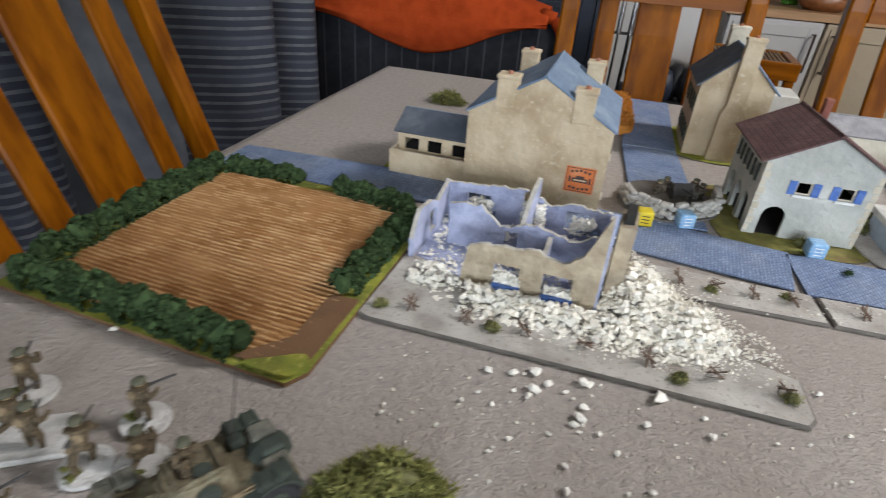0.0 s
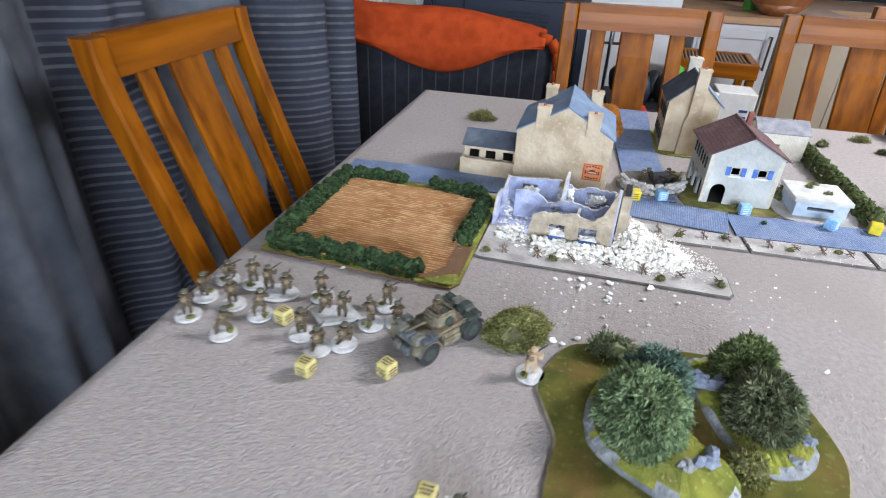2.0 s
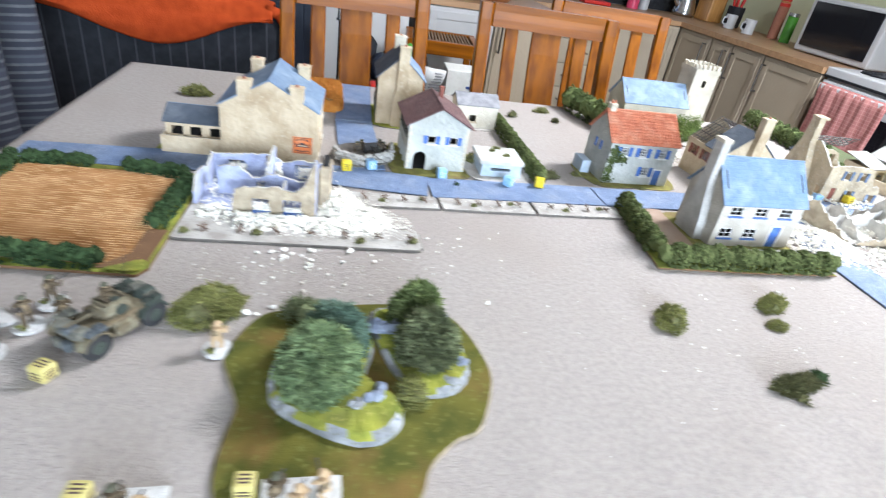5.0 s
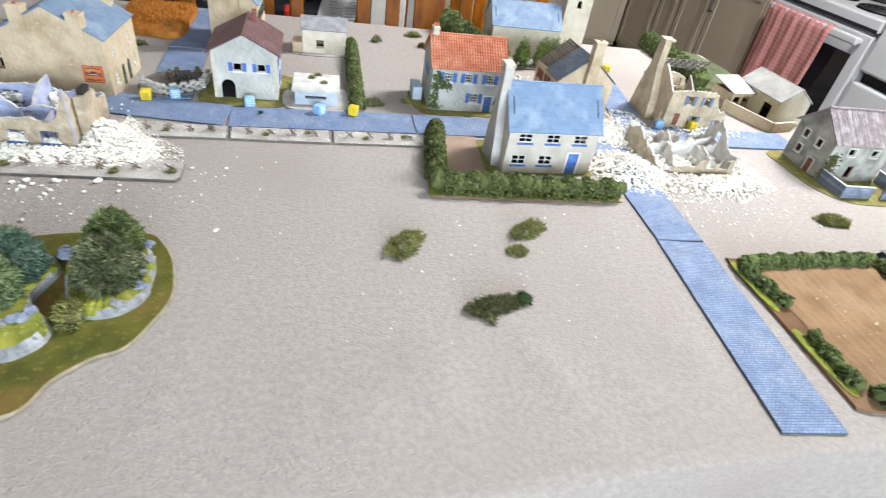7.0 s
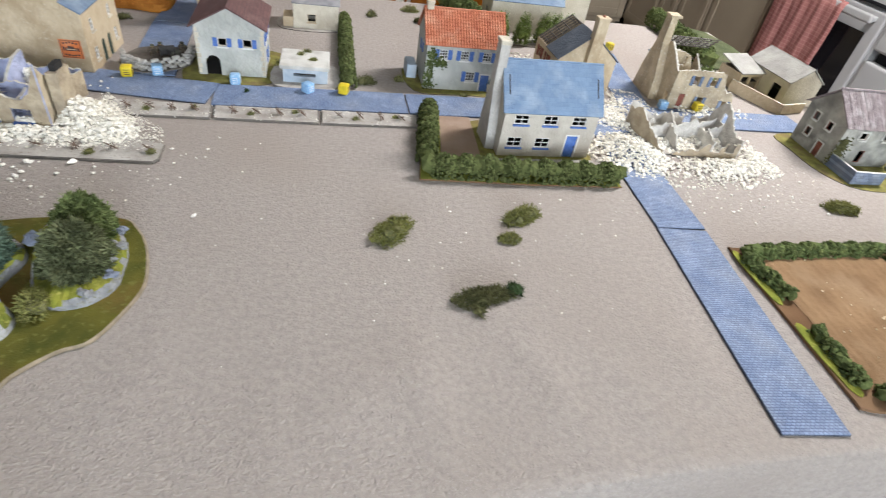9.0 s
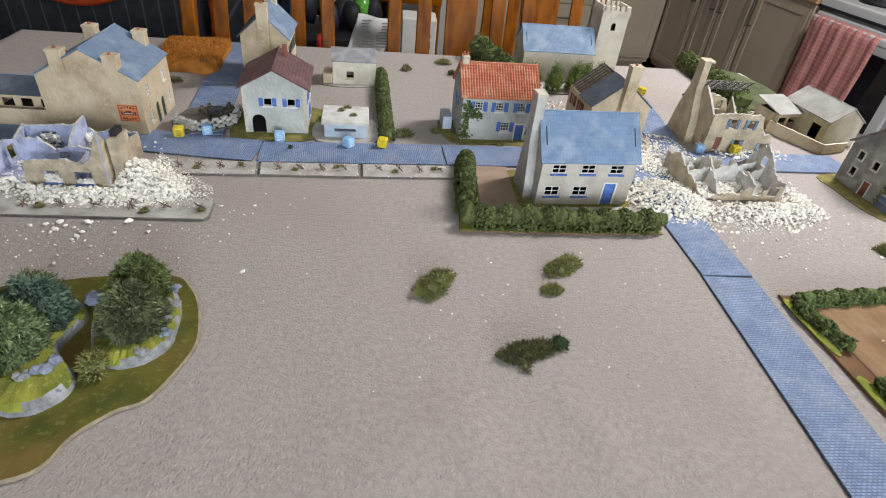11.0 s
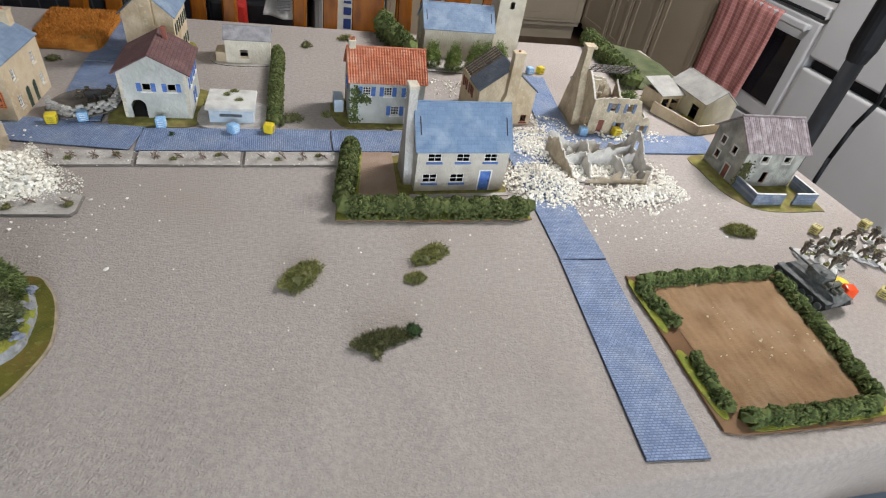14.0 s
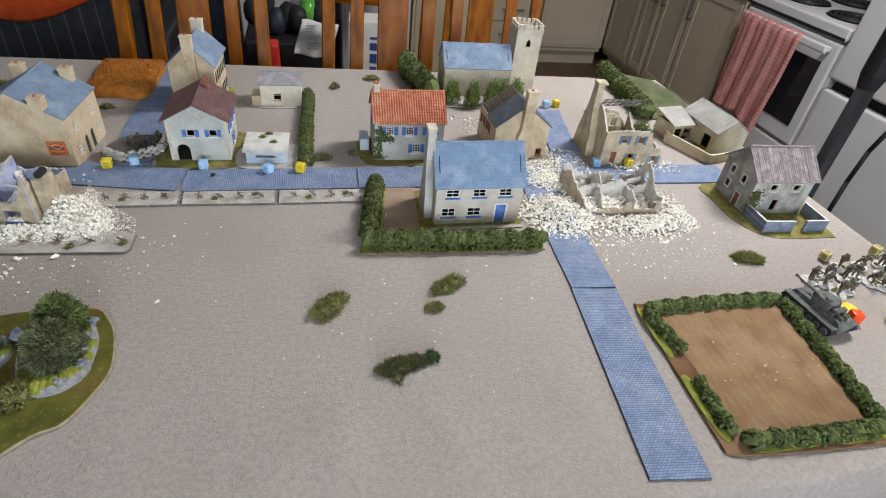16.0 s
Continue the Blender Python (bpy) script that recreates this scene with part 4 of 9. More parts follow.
# ---- woodland mat ----
def woodland():
    out = [(0.381, 0.226), (0.395, 0.266), (0.415, 0.290), (0.455, 0.296), (0.51, 0.304), (0.577, 0.302), (0.597, 0.284), (0.611, 0.257), (0.620, 0.218), (0.6205, 0.189), (0.6075, 0.153), (0.593, 0.129), (0.573, 0.120), (0.548, 0.097), (0.530, 0.066), (0.47, 0.056), (0.41, 0.062), (0.392, 0.09), (0.393, 0.13), (0.398, 0.165), (0.388, 0.198)]
    plate("woodland_mat", out, 0.003, GRASS, MAT_EDGE, "irregular dark olive flocked mat with a pale cork rim", "terrain mat", step=5)

    def knoll(outline, h, label, seed):
        pts = smooth_outline(outline, 6)
        c = sum((Vector(p) for p in pts), Vector((0, 0))) / len(pts)
        bm = bmesh.new()
        g = random.Random(seed)
        rings = []
        for k, (s, z) in enumerate(((1.0, 0.0035), (0.985, 0.0035 + h * 0.5), (0.90, 0.0035 + h * 0.92), (0.6, 0.0035 + h * 1.1))):
            rings.append([bm.verts.new((c.x + (x - c.x) * s * (1 + g.uniform(-.012, .012)), c.y + (y - c.y) * s * (1 + g.uniform(-.012, .012)), z + (g.uniform(-.001, .001) if k else 0))) for x, y in pts])
        n = len(pts)
        for k in range(3):
            for i in range(n):
                f = bm.faces.new((rings[k][i], rings[k][(i + 1) % n], rings[k + 1][(i + 1) % n], rings[k + 1][i]))
                f.material_index = 0 if k < 1 or (k == 1 and noise.noise(Vector((pts[i][0] * 45, pts[i][1] * 45, seed))) > -0.12) else 1
        bm.faces.new(rings[3]).material_index = 1
        return solo("rock_knoll", bm, [ROCK, FLOCK], label, "rock base", group="rocky tree bases")
    knoll([(0.423, 0.205), (0.426, 0.165), (0.455, 0.138), (0.500, 0.118), (0.527, 0.133), (0.530, 0.158), (0.505, 0.190), (0.514, 0.235), (0.490, 0.262), (0.445, 0.250)], 0.011, "grey rock tree base topped with yellow-green flock", 3)
    knoll([(0.512, 0.280), (0.517, 0.240), (0.528, 0.200), (0.541, 0.174), (0.560, 0.166), (0.581, 0.171), (0.598, 0.190), (0.600, 0.2155), (0.597, 0.246), (0.579, 0.284), (0.558, 0.296), (0.530, 0.293)], 0.008, "grey rock tree base with mossy flock", 4)

    def rockpile(x, y, s, z, mat, seed):
        bm = bmesh.new()
        g = random.Random(seed)
        for i in range(5):
            blob(bm, (g.uniform(-.8, .8) * s, g.uniform(-.6, .6) * s, s * 0.45), s * g.uniform(.4, .8), s * g.uniform(.4, .7), s * g.uniform(.4, .8), 0.28, 1, rng=g)
        solo("rock", bm, mat, "blue-grey jagged rock among the moss", "rock", pose(x, y, z), group="rocks in the wood")
    rockpile(0.527, 0.246, 0.013, 0.010, BLUE_ROCK, 1)
    rockpile(0.509, 0.163, 0.009, 0.013, BLUE_ROCK, 2)
    rockpile(0.492, 0.152, 0.006, 0.013, ROCK, 3)
    rockpile(0.588, 0.222, 0.010, 0.010, ROCK, 4)
    for k, (x, y, q) in enumerate(((0.592, 0.203, .006), (0.590, 0.246, .007), (0.578, 0.182, .006), (0.583, 0.268, .007), (0.455, 0.146, .005), (0.431, 0.180, .006), (0.520, 0.140, .005))):
        rockpile(x, y, q, 0.008, ROCK if k % 3 else BLUE_ROCK, 20 + k)
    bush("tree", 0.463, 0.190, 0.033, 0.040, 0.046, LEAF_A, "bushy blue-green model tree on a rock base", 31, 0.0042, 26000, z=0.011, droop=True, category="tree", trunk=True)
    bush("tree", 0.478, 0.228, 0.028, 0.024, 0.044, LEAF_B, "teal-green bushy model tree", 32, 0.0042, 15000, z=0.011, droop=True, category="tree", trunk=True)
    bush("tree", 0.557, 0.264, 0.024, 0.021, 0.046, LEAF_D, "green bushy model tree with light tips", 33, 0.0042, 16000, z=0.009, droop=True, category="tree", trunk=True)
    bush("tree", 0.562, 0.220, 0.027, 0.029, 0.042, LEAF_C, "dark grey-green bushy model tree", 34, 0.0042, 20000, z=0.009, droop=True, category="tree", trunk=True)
    bush("shrub", 0.541, 0.168, 0.014, 0.022, 0.022, LICHEN, "olive yellow low shrub between the tree bases", 35, 0.006, 700, rot=15, z=0.004)
    bush("shrub", 0.448, 0.282, 0.026, 0.018, 0.022, LICHEN_PALE, "pale grey-green low shrub", 36, 0.006, 800, z=0.004)


MAT_EDGE = material("pale_cork_rim", (0.33, 0.27, 0.19), (0.20, 0.165, 0.115), 80, 0.95, 0.6, 500)
LICHEN_PALE = material("pale_green_lichen", (0.20, 0.225, 0.12), (0.13, 0.155, 0.08), 120, 0.95, 0.3, 900, per_island=0.45, spec=0.08)
woodland()

# loose bushes on the cloth
bush("bush", 0.357, 0.291, 0.038, 0.031, 0.030, LICHEN, "large olive green lichen bush beside the armoured car", 41, 0.0060, 7000, rot=25)
bush("bush", 0.860, 0.279, 0.019, 0.036, 0.016, LICHEN, "oblong olive green lichen bush lying on the cloth", 42, 0.005, 2200, rot=-40)
bush("bush", 1.021, 0.306, 0.034, 0.017, 0.014, LICHEN, "ragged olive lichen clump", 43, 0.005, 1700, rot=30)
bush("bush", 0.994, 0.264, 0.015, 0.011, 0.009, LICHEN, "small round lichen tuft", 44, 0.0045, 800)
bush("bush", 0.940, 0.170, 0.036, 0.014, 0.013, LICHEN_DARK, "dark straggly lichen sprig", 45, 0.006, 1900, rot=10)
bush("bush", 0.930, 0.154, 0.008, 0.014, 0.008, LICHEN_DARK, "dark lichen twig lying on cloth", 46, 0.005, 160)
bush("bush", 0.974, 0.178, 0.012, 0.010, 0.012, HEDGE, "very dark green tuft", 47, 0.005, 240)
bush("bush", 1.512, 0.324, 0.031, 0.014, 0.015, LICHEN, "olive lichen clump near the grey house", 48, 0.005, 1600, rot=-12)
bush("bush", 0.858, 0.683, 0.022, 0.013, 0.014, LICHEN_DARK, "dark olive bush at the hedge end", 49, 0.005, 500)
bush("bush", 0.916, 0.702, 0.010, 0.009, 0.010, LICHEN, "small olive bush beside the road", 50, 0.004, 220)
bush("bush", 0.987, 1.095, 0.024, 0.014, 0.013, LICHEN, "low olive bush near the far edge", 51, 0.005, 420)
bush("bush", 0.895, 1.038, 0.013, 0.012, 0.014, LICHEN_DARK, "small dark bush on bare cloth", 52, 0.005, 300)
bush("bush", 0.995, 1.020, 0.010, 0.012, 0.012, LICHEN_DARK, "small dark bush on bare cloth", 53, 0.005, 200)
bush("bush", 0.215, 1.005, 0.034, 0.019, 0.020, LICHEN, "olive lichen bush on the bare cloth", 54, 0.006, 1500)
bush("bush", 0.476, 0.985, 0.014, 0.012, 0.022, LEAF_C, "dark bush in front of the coir mat", 55, 0.005, 400)
bush("bush", 0.435, 0.915, 0.016, 0.011, 0.010, LICHEN_DARK, "low olive bush on the cloth", 56, 0.005, 260)
bush("bush", 0.675, 0.622, 0.004, 0.004, 0.008, HEDGE, "tiny dark tuft on the road", 57, 0.003, 90, z=0.003)

# ---- stones and rubble ----
g0 = random.Random(77)
spots = [(0.647, 0.308, 0.0034), (0.393, 0.290, 0.0046), (0.403, 0.288, 0.003), (0.418, 0.300, 0.0036), (0.145, 0.366, 0.0036), (0.272, 0.483, 0.0045)]
spots += [(0.392, 0.405, 0.0038), (0.423, 0.413, 0.0044), (0.423, 0.396, 0.0048), (0.420, 0.389, 0.0036), (0.4525, 0.412, 0.0050), (0.457, 0.411, 0.0032), (0.442, 0.400, 0.0024), (0.499, 0.412, 0.0056), (0.4515, 0.381, 0.0042), (0.449, 0.3745, 0.0034), (0.454, 0.3905, 0.0030), (0.490, 0.388, 0.0030), (0.473, 0.361, 0.0022), (0.447, 0.328, 0.0026), (0.490, 0.341, 0.0022), (0.527, 0.390, 0.0030), (0.408, 0.407, 0.0038), (0.3815, 0.374, 0.0020), (0.372, 0.351, 0.0016), (0.431, 0.404, 0.0028), (0.411, 0.392, 0.0018)]
for cx, cy, n, sx, sy, s0, s1 in ((0.44, 0.390, 14, 0.05, 0.016, 0.0010, 0.0024), (0.42, 0.345, 14, 0.05, 0.02, 0.001, 0.0022), (0.63, 0.45, 8, 0.03, 0.05, 0.001, 0.0025), (0.52, 0.63, 10, 0.05, 0.02, 0.001, 0.003), (1.33, 0.345, 14, 0.04, 0.02, 0.0012, 0.003), (1.45, 0.40, 12, 0.05, 0.05, 0.001, 0.003), (1.02, 0.27, 12, 0.08, 0.06, 0.0008, 0.0018), (0.80, 0.30, 12, 0.10, 0.09, 0.0008, 0.0018)):
    for _ in range(n):
        spots.append((cx + g0.gauss(0, sx), cy + g0.gauss(0, sy), g0.uniform(s0, s1)))
stray_stones(spots, "small chalky white stone lying loose on the cloth")


# ---- model houses ----
class House:
    """A hollow model house: local x along its front, front at -y, walls with real openings."""

    def __init__(self, name, label, x, y, rot, w, d, h, wall, t=0.0035, category="model house", z=0.0):
        self.o = thing(name, label, category, pose(x, y, z, 0, 0, rot), group="model buildings")
        self.w, self.d, self.h, self.t, self.wall = w, d, h, t, wall
        self.holes = {"S": [], "N": [], "E": [], "W": []}
        self.gable = {}

    def place(self, side):
        w, d = self.w, self.d
        return {"S": Matrix(((1, 0, 0, -w / 2), (0, -1, 0, -d / 2), (0, 0, 1, 0), (0, 0, 0, 1))),
                "E": Matrix(((0, 1, 0, w / 2), (1, 0, 0, -d / 2), (0, 0, 1, 0), (0, 0, 0, 1))),
                "N": Matrix(((-1, 0, 0, w / 2), (0, 1, 0, d / 2), (0, 0, 1, 0), (0, 0, 0, 1))),
                "W": Matrix(((0, -1, 0, -w / 2), (-1, 0, 0, d / 2), (0, 0, 1, 0), (0, 0, 0, 1)))}[side]

    def length(self, side):
        return self.w if side in "SN" else self.d

    def local(self, side):
        """Frame on a wall: x along it, y up it, z outward."""
        p = self.place(side)
        ax = p.to_3x3() @ Vector((1, 0, 0))
        out = p.to_3x3() @ Vector((0, 1, 0))
        o = p.translation
        return p, ax, out, o

    def slab(self, bm, side, u0, u1, v0, v1, z0, z1, mi=0):
        p = self.place(side)
        c = [p @ Vector(q) for q in ((u0, v0, z0), (u1, v1, z1))]
        lo = [min(a, b) for a, b in zip(*c)]
        hi = [max(a, b) for a, b in zip(*c)]
        box(bm, lo[0], hi[0], lo[1], hi[1], lo[2], hi[2], mi)

    def window(self, side, u, z, w, h, frame=None, bars=(1, 1), shutter=None, sill=None, surround=None, shutter_w=None):
        """An opening centred at u, with its frame, bars, shutters and sill as parts."""
        self.holes[side].append((u - w / 2, u + w / 2, z, z + h))
        fr = 0.0011
        if frame:
            bm = bmesh.new()
            v0, v1 = -0.0022, -0.0010
            self.slab(bm, side, u - w / 2, u - w / 2 + fr, v0, v1, z, z + h)
            self.slab(bm, side, u + w / 2 - fr, u + w / 2, v0, v1, z, z + h)
            self.slab(bm, side, u - w / 2 + fr, u + w / 2 - fr, v0, v1, z, z + fr)
            self.slab(bm, side, u - w / 2 + fr, u + w / 2 - fr, v0, v1, z + h - fr, z + h)
            for i in range(1, bars[0] + 1):
                c = u - w / 2 + w * i / (bars[0] + 1)
                self.slab(bm, side, c - fr * .4, c + fr * .4, v0 + .0002, v1 - .0002, z + fr, z + h - fr)
            for i in range(1, bars[1] + 1):
                c = z + h * i / (bars[1] + 1)
                self.slab(bm, side, u - w / 2 + fr, u + w / 2 - fr, v0 + .0003, v1 - .0003, c - fr * .4, c + fr * .4)
            part("window", bm, frame, self.o)
        if surround:
            bm = bmesh.new()
            self.slab(bm, side, u - w / 2 - .0022, u - w / 2, 0, .0007, z - .001, z + h + .0022)
            self.slab(bm, side, u + w / 2, u + w / 2 + .0022, 0, .0007, z - .001, z + h + .0022)
            self.slab(bm, side, u - w / 2, u + w / 2, 0, .0007, z + h, z + h + .0022)
            part("surround", bm, surround, self.o)
        if sill:
            bm = bmesh.new()
            self.slab(bm, side, u - w / 2 - .0016, u + w / 2 + .0016, 0, .0022, z - .0026, z - .0002)
            part("sill", bm, sill, self.o)
        if shutter:
            sw = shutter_w or w * 0.46
            for s in (-1, 1):
                bm = bmesh.new()
                a = u + s * (w / 2 + 0.0004)
                b = a + s * sw
                self.slab(bm, side, min(a, b), max(a, b), 0.0002, 0.0013, z - .0005, z + h + .0005)
                for k in (0.2, 0.5, 0.8):
                    self.slab(bm, side, min(a, b) + .0006, max(a, b) - .0006, 0.0013, 0.0018, z + h * k - .0006, z + h * k + .0006)
                part("shutter", bm, shutter, self.o)

    def door(self, side, u, w, h, mat, arch=False, surround=None, ajar=False):
        self.holes[side].append((u - w / 2, u + w / 2, 0.0, h))
        if mat:
            bm = bmesh.new()
            self.slab(bm, side, u - w / 2, u + w / 2, -0.0026, -0.0012, 0.0004, h)
            for k in (0.3, 0.7):
                self.slab(bm, side, u - w * .32, u + w * .32, -0.0012, -0.0007, h * (k - .18), h * (k + .18))
            d = part("door", bm, mat, self.o)
            bm = bmesh.new()
            self.slab(bm, side, u + w * .33, u + w * .42, -0.0012, -0.0002, h * .47, h * .52)
            part("door_handle", bm, GUNMETAL, d)
        if surround:
            bm = bmesh.new()
            self.slab(bm, side, u - w / 2 - .002, u - w / 2, 0, .0008, 0, h + .002)
            self.slab(bm, side, u + w / 2, u + w / 2 + .002, 0, .0008, 0, h + .002)
            self.slab(bm, side, u - w / 2, u + w / 2, 0, .0008, h, h + .002)
            part("door_frame", bm, surround, self.o)
        if arch:
            bm = bmesh.new()
            p = self.place(side)
            n = 8
            pts = [(u - w / 2 - .0001, h + .0001), (u - w / 2 - .0001, h - w / 2)] + [(u + w / 2 * math.cos(math.pi - math.pi * i / n), h - w / 2 + w / 2 * math.sin(math.pi * i / n)) for i in range(n // 2 + 1)]
            pts2 = [(2 * u - a, b) for a, b in pts]
            for q in (pts, pts2):
                for va, vb in ((0.0, -self.t),):
                    f = [bm.verts.new(p @ Vector((a, va, b))) for a, b in q]
                    bk = [bm.verts.new(p @ Vector((a, vb, b))) for a, b in q]
                    bm.faces.new(f)
                    bm.faces.new(bk[::-1])
                    for i in range(len(q)):
                        j = (i + 1) % len(q)
                        bm.faces.new((f[i], f[j], bk[j], bk[i]))
            bmesh.ops.recalc_face_normals(bm, faces=bm.faces[:])
            part("arch", bm, self.wall, self.o)

    def walls(self, gable=None, ridge=0.0, mats=None):
        """Four walls with their openings cut; gable: 'EW' or 'SN' get triangles up to ridge."""
        t = self.t
        for side in "SNEW":
            ln, p = self.length(side), self.place(side)
            a0, a1 = (0.0, ln) if side in "SN" else (t, ln - t)
            ops = self.holes[side]
            us = sorted({a0, a1} | {min(max(v, a0), a1) for o in ops for v in o[:2]})
            zs = sorted({0.0, self.h} | {min(v, self.h) for o in ops for v in o[2:]})

            def solid(i, j):
                if i < 0 or j < 0 or i >= len(us) - 1 or j >= len(zs) - 1:
                    return False
                uc, zc = (us[i] + us[i + 1]) / 2, (zs[j] + zs[j + 1]) / 2
                return not any(o[0] < uc < o[1] and o[2] < zc < o[3] for o in ops)
            bm = bmesh.new()

            def quad(a, b, c, d):
                bm.faces.new([bm.verts.new(p @ Vector(q)) for q in (a, b, c, d)])
            for i in range(len(us) - 1):
                for j in range(len(zs) - 1):
                    if not solid(i, j):
                        continue
                    u0, u1, z0, z1 = us[i], us[i + 1], zs[j], zs[j + 1]
                    quad((u0, 0, z0), (u1, 0, z0), (u1, 0, z1), (u0, 0, z1))
                    quad((u0, -t, z0), (u0, -t, z1), (u1, -t, z1), (u1, -t, z0))
                    if not solid(i - 1, j):
                        quad((u0, 0, z0), (u0, 0, z1), (u0, -t, z1), (u0, -t, z0))
                    if not solid(i + 1, j):
                        quad((u1, 0, z0), (u1, -t, z0), (u1, -t, z1), (u1, 0, z1))
                    if not solid(i, j - 1):
                        quad((u0, 0, z0), (u0, -t, z0), (u1, -t, z0), (u1, 0, z0))
                    if not solid(i, j + 1):
                        quad((u0, 0, z1), (u1, 0, z1), (u1, -t, z1), (u0, -t, z1))
            if gable and side in gable:
                f = [bm.verts.new(p @ Vector(q)) for q in ((0, 0, self.h), (ln, 0, self.h), (ln / 2, 0, ridge))]
                b = [bm.verts.new(p @ Vector(q)) for q in ((0, -t, self.h), (ln, -t, self.h), (ln / 2, -t, ridge))]
                bm.faces.new(f)
                bm.faces.new(b[::-1])
                for i, j in ((0, 1), (1, 2), (2, 0)):
                    bm.faces.new((f[i], b[i], b[j], f[j]))
            bmesh.ops.remove_doubles(bm, verts=bm.verts[:], dist=1e-6)
            bmesh.ops.recalc_face_normals(bm, faces=bm.faces[:])
            part("wall", bm, (mats or {}).get(side, self.wall), self.o)
        # Near-black floors paint in the unlit inside seen through the openings.
        bm = bmesh.new()
        box(bm, -self.w / 2 + t, self.w / 2 - t, -self.d / 2 + t, self.d / 2 - t, 0.0006, 0.0016)
        box(bm, -self.w / 2 + t, self.w / 2 - t, -self.d / 2 + t, self.d / 2 - t, self.h * 0.52, self.h * 0.52 + 0.001)
        part("inside_floor", bm, DARK, self.o)

    def roof(self, along, ridge, mat, over=0.004, th=0.0022, mats=None, slots=False):
        """Two roof slopes, each a slab of its own with the courses along local x."""
        w, d = (self.w, self.d) if along == "x" else (self.d, self.w)
        turn = 0 if along == "x" else 90
        rise, run = ridge - self.h, d / 2
        a = math.atan2(rise, run)
        ln = math.hypot(rise, run) + over
        for k, s in enumerate((0, 180)):
            bm = bmesh.new()
            bevelled(bm, -w / 2 - over, w / 2 + over, 0, ln, 0, th, 0.0005, seg=1)
            if slots and s == 0:
                box(bm, -w / 2 + .004, -w / 2 + .0056, ln * .35, ln * .72, th, th + .0003, 1)
                box(bm, w / 2 - .0056, w / 2 - .004, ln * .35, ln * .72, th, th + .0003, 1)
            m = pose(0, 0, 0, 0, 0, turn + s) @ Matrix.Translation((0, -run - over * math.cos(a), self.h - over * math.sin(a) + 0.0003)) @ pose(0, 0, 0, math.degrees(a), 0, 0)
            part("roof_slope", bm, [(mats or (mat, mat))[k], DARK], self.o, m=m)
        bm = bmesh.new()
        tube(bm, (-w / 2 - over, 0, ridge + th * 0.9), (w / 2 + over, 0, ridge + th * 0.9), 0.0016, 0.0016, 7)
        part("ridge", bm, mat, self.o, m=pose(0, 0, 0, 0, 0, turn))

    def chimney(self, x, y, z0, z1, sx, sy, mat, pot=TERRACOTTA, wide_to=0.0):
        bm = bmesh.new()
        if wide_to:
            pts = [(-sx * .8, -sy / 2), (sx * .8, -sy / 2)]
            for za, zb, ka, kb in ((z0, wide_to, 1.55, 1.4), (wide_to, wide_to + .012, 1.4, 1.0), (wide_to + .012, z1, 1.0, 0.95)):
                lo = [bm.verts.new((x + a * sx / 2 * ka, y + b * sy / 2, za)) for a, b in ((-1, -1), (1, -1), (1, 1), (-1, 1))]
                hi = [bm.verts.new((x + a * sx / 2 * kb, y + b * sy / 2, zb)) for a, b in ((-1, -1), (1, -1), (1, 1), (-1, 1))]
                for i in range(4):
                    bm.faces.new((lo[i], lo[(i + 1) % 4], hi[(i + 1) % 4], hi[i]))
                bm.faces.new(hi)
        else:
            bevelled(bm, x - sx / 2, x + sx / 2, y - sy / 2, y + sy / 2, z0, z1, 0.0006, seg=1)
        c = part("chimney", bm, mat, self.o)
        bm = bmesh.new()
        bevelled(bm, x - sx * .55, x + sx * .55, y - sy * .55, y + sy * .55, z1 - .0030, z1 + .0006, 0.0006, seg=1)
        part("chimney_cap", bm, mat, c)
        if pot:
            bm = bmesh.new()
            tube(bm, (x, y, z1 + .0006), (x, y, z1 + .0034), .0026, .0021, 10)
            part("chimney_pot", bm, pot, c)

    def ivy(self, side, spots, seed, mat=None):
        g = random.Random(seed)
        p = self.place(side)
        cs, ss = [], []
        for u, z, r in spots:
            for _ in range(int(120 * r / .01)):
                q = p @ Vector((u + g.gauss(0, r * .5), 0.001 + abs(g.gauss(0, .0012)), max(.001, z + g.gauss(0, r * .6))))
                cs.append(tuple(q))
                ss.append(g.uniform(.0008, .0018))
        many("ivy", cs, ss, mat or HEDGE3, "ico", self.o, "green clump-foam ivy", 0.35, seed)

    def base(self, pts, mat, label="", side=None):
        bm = bmesh.new()
        prism(bm, smooth_outline(pts, 4), -0.0004, 0.0012, 0, 1)
        part("base", bm, [mat, side or PLATE_EDGE], self.o, label)


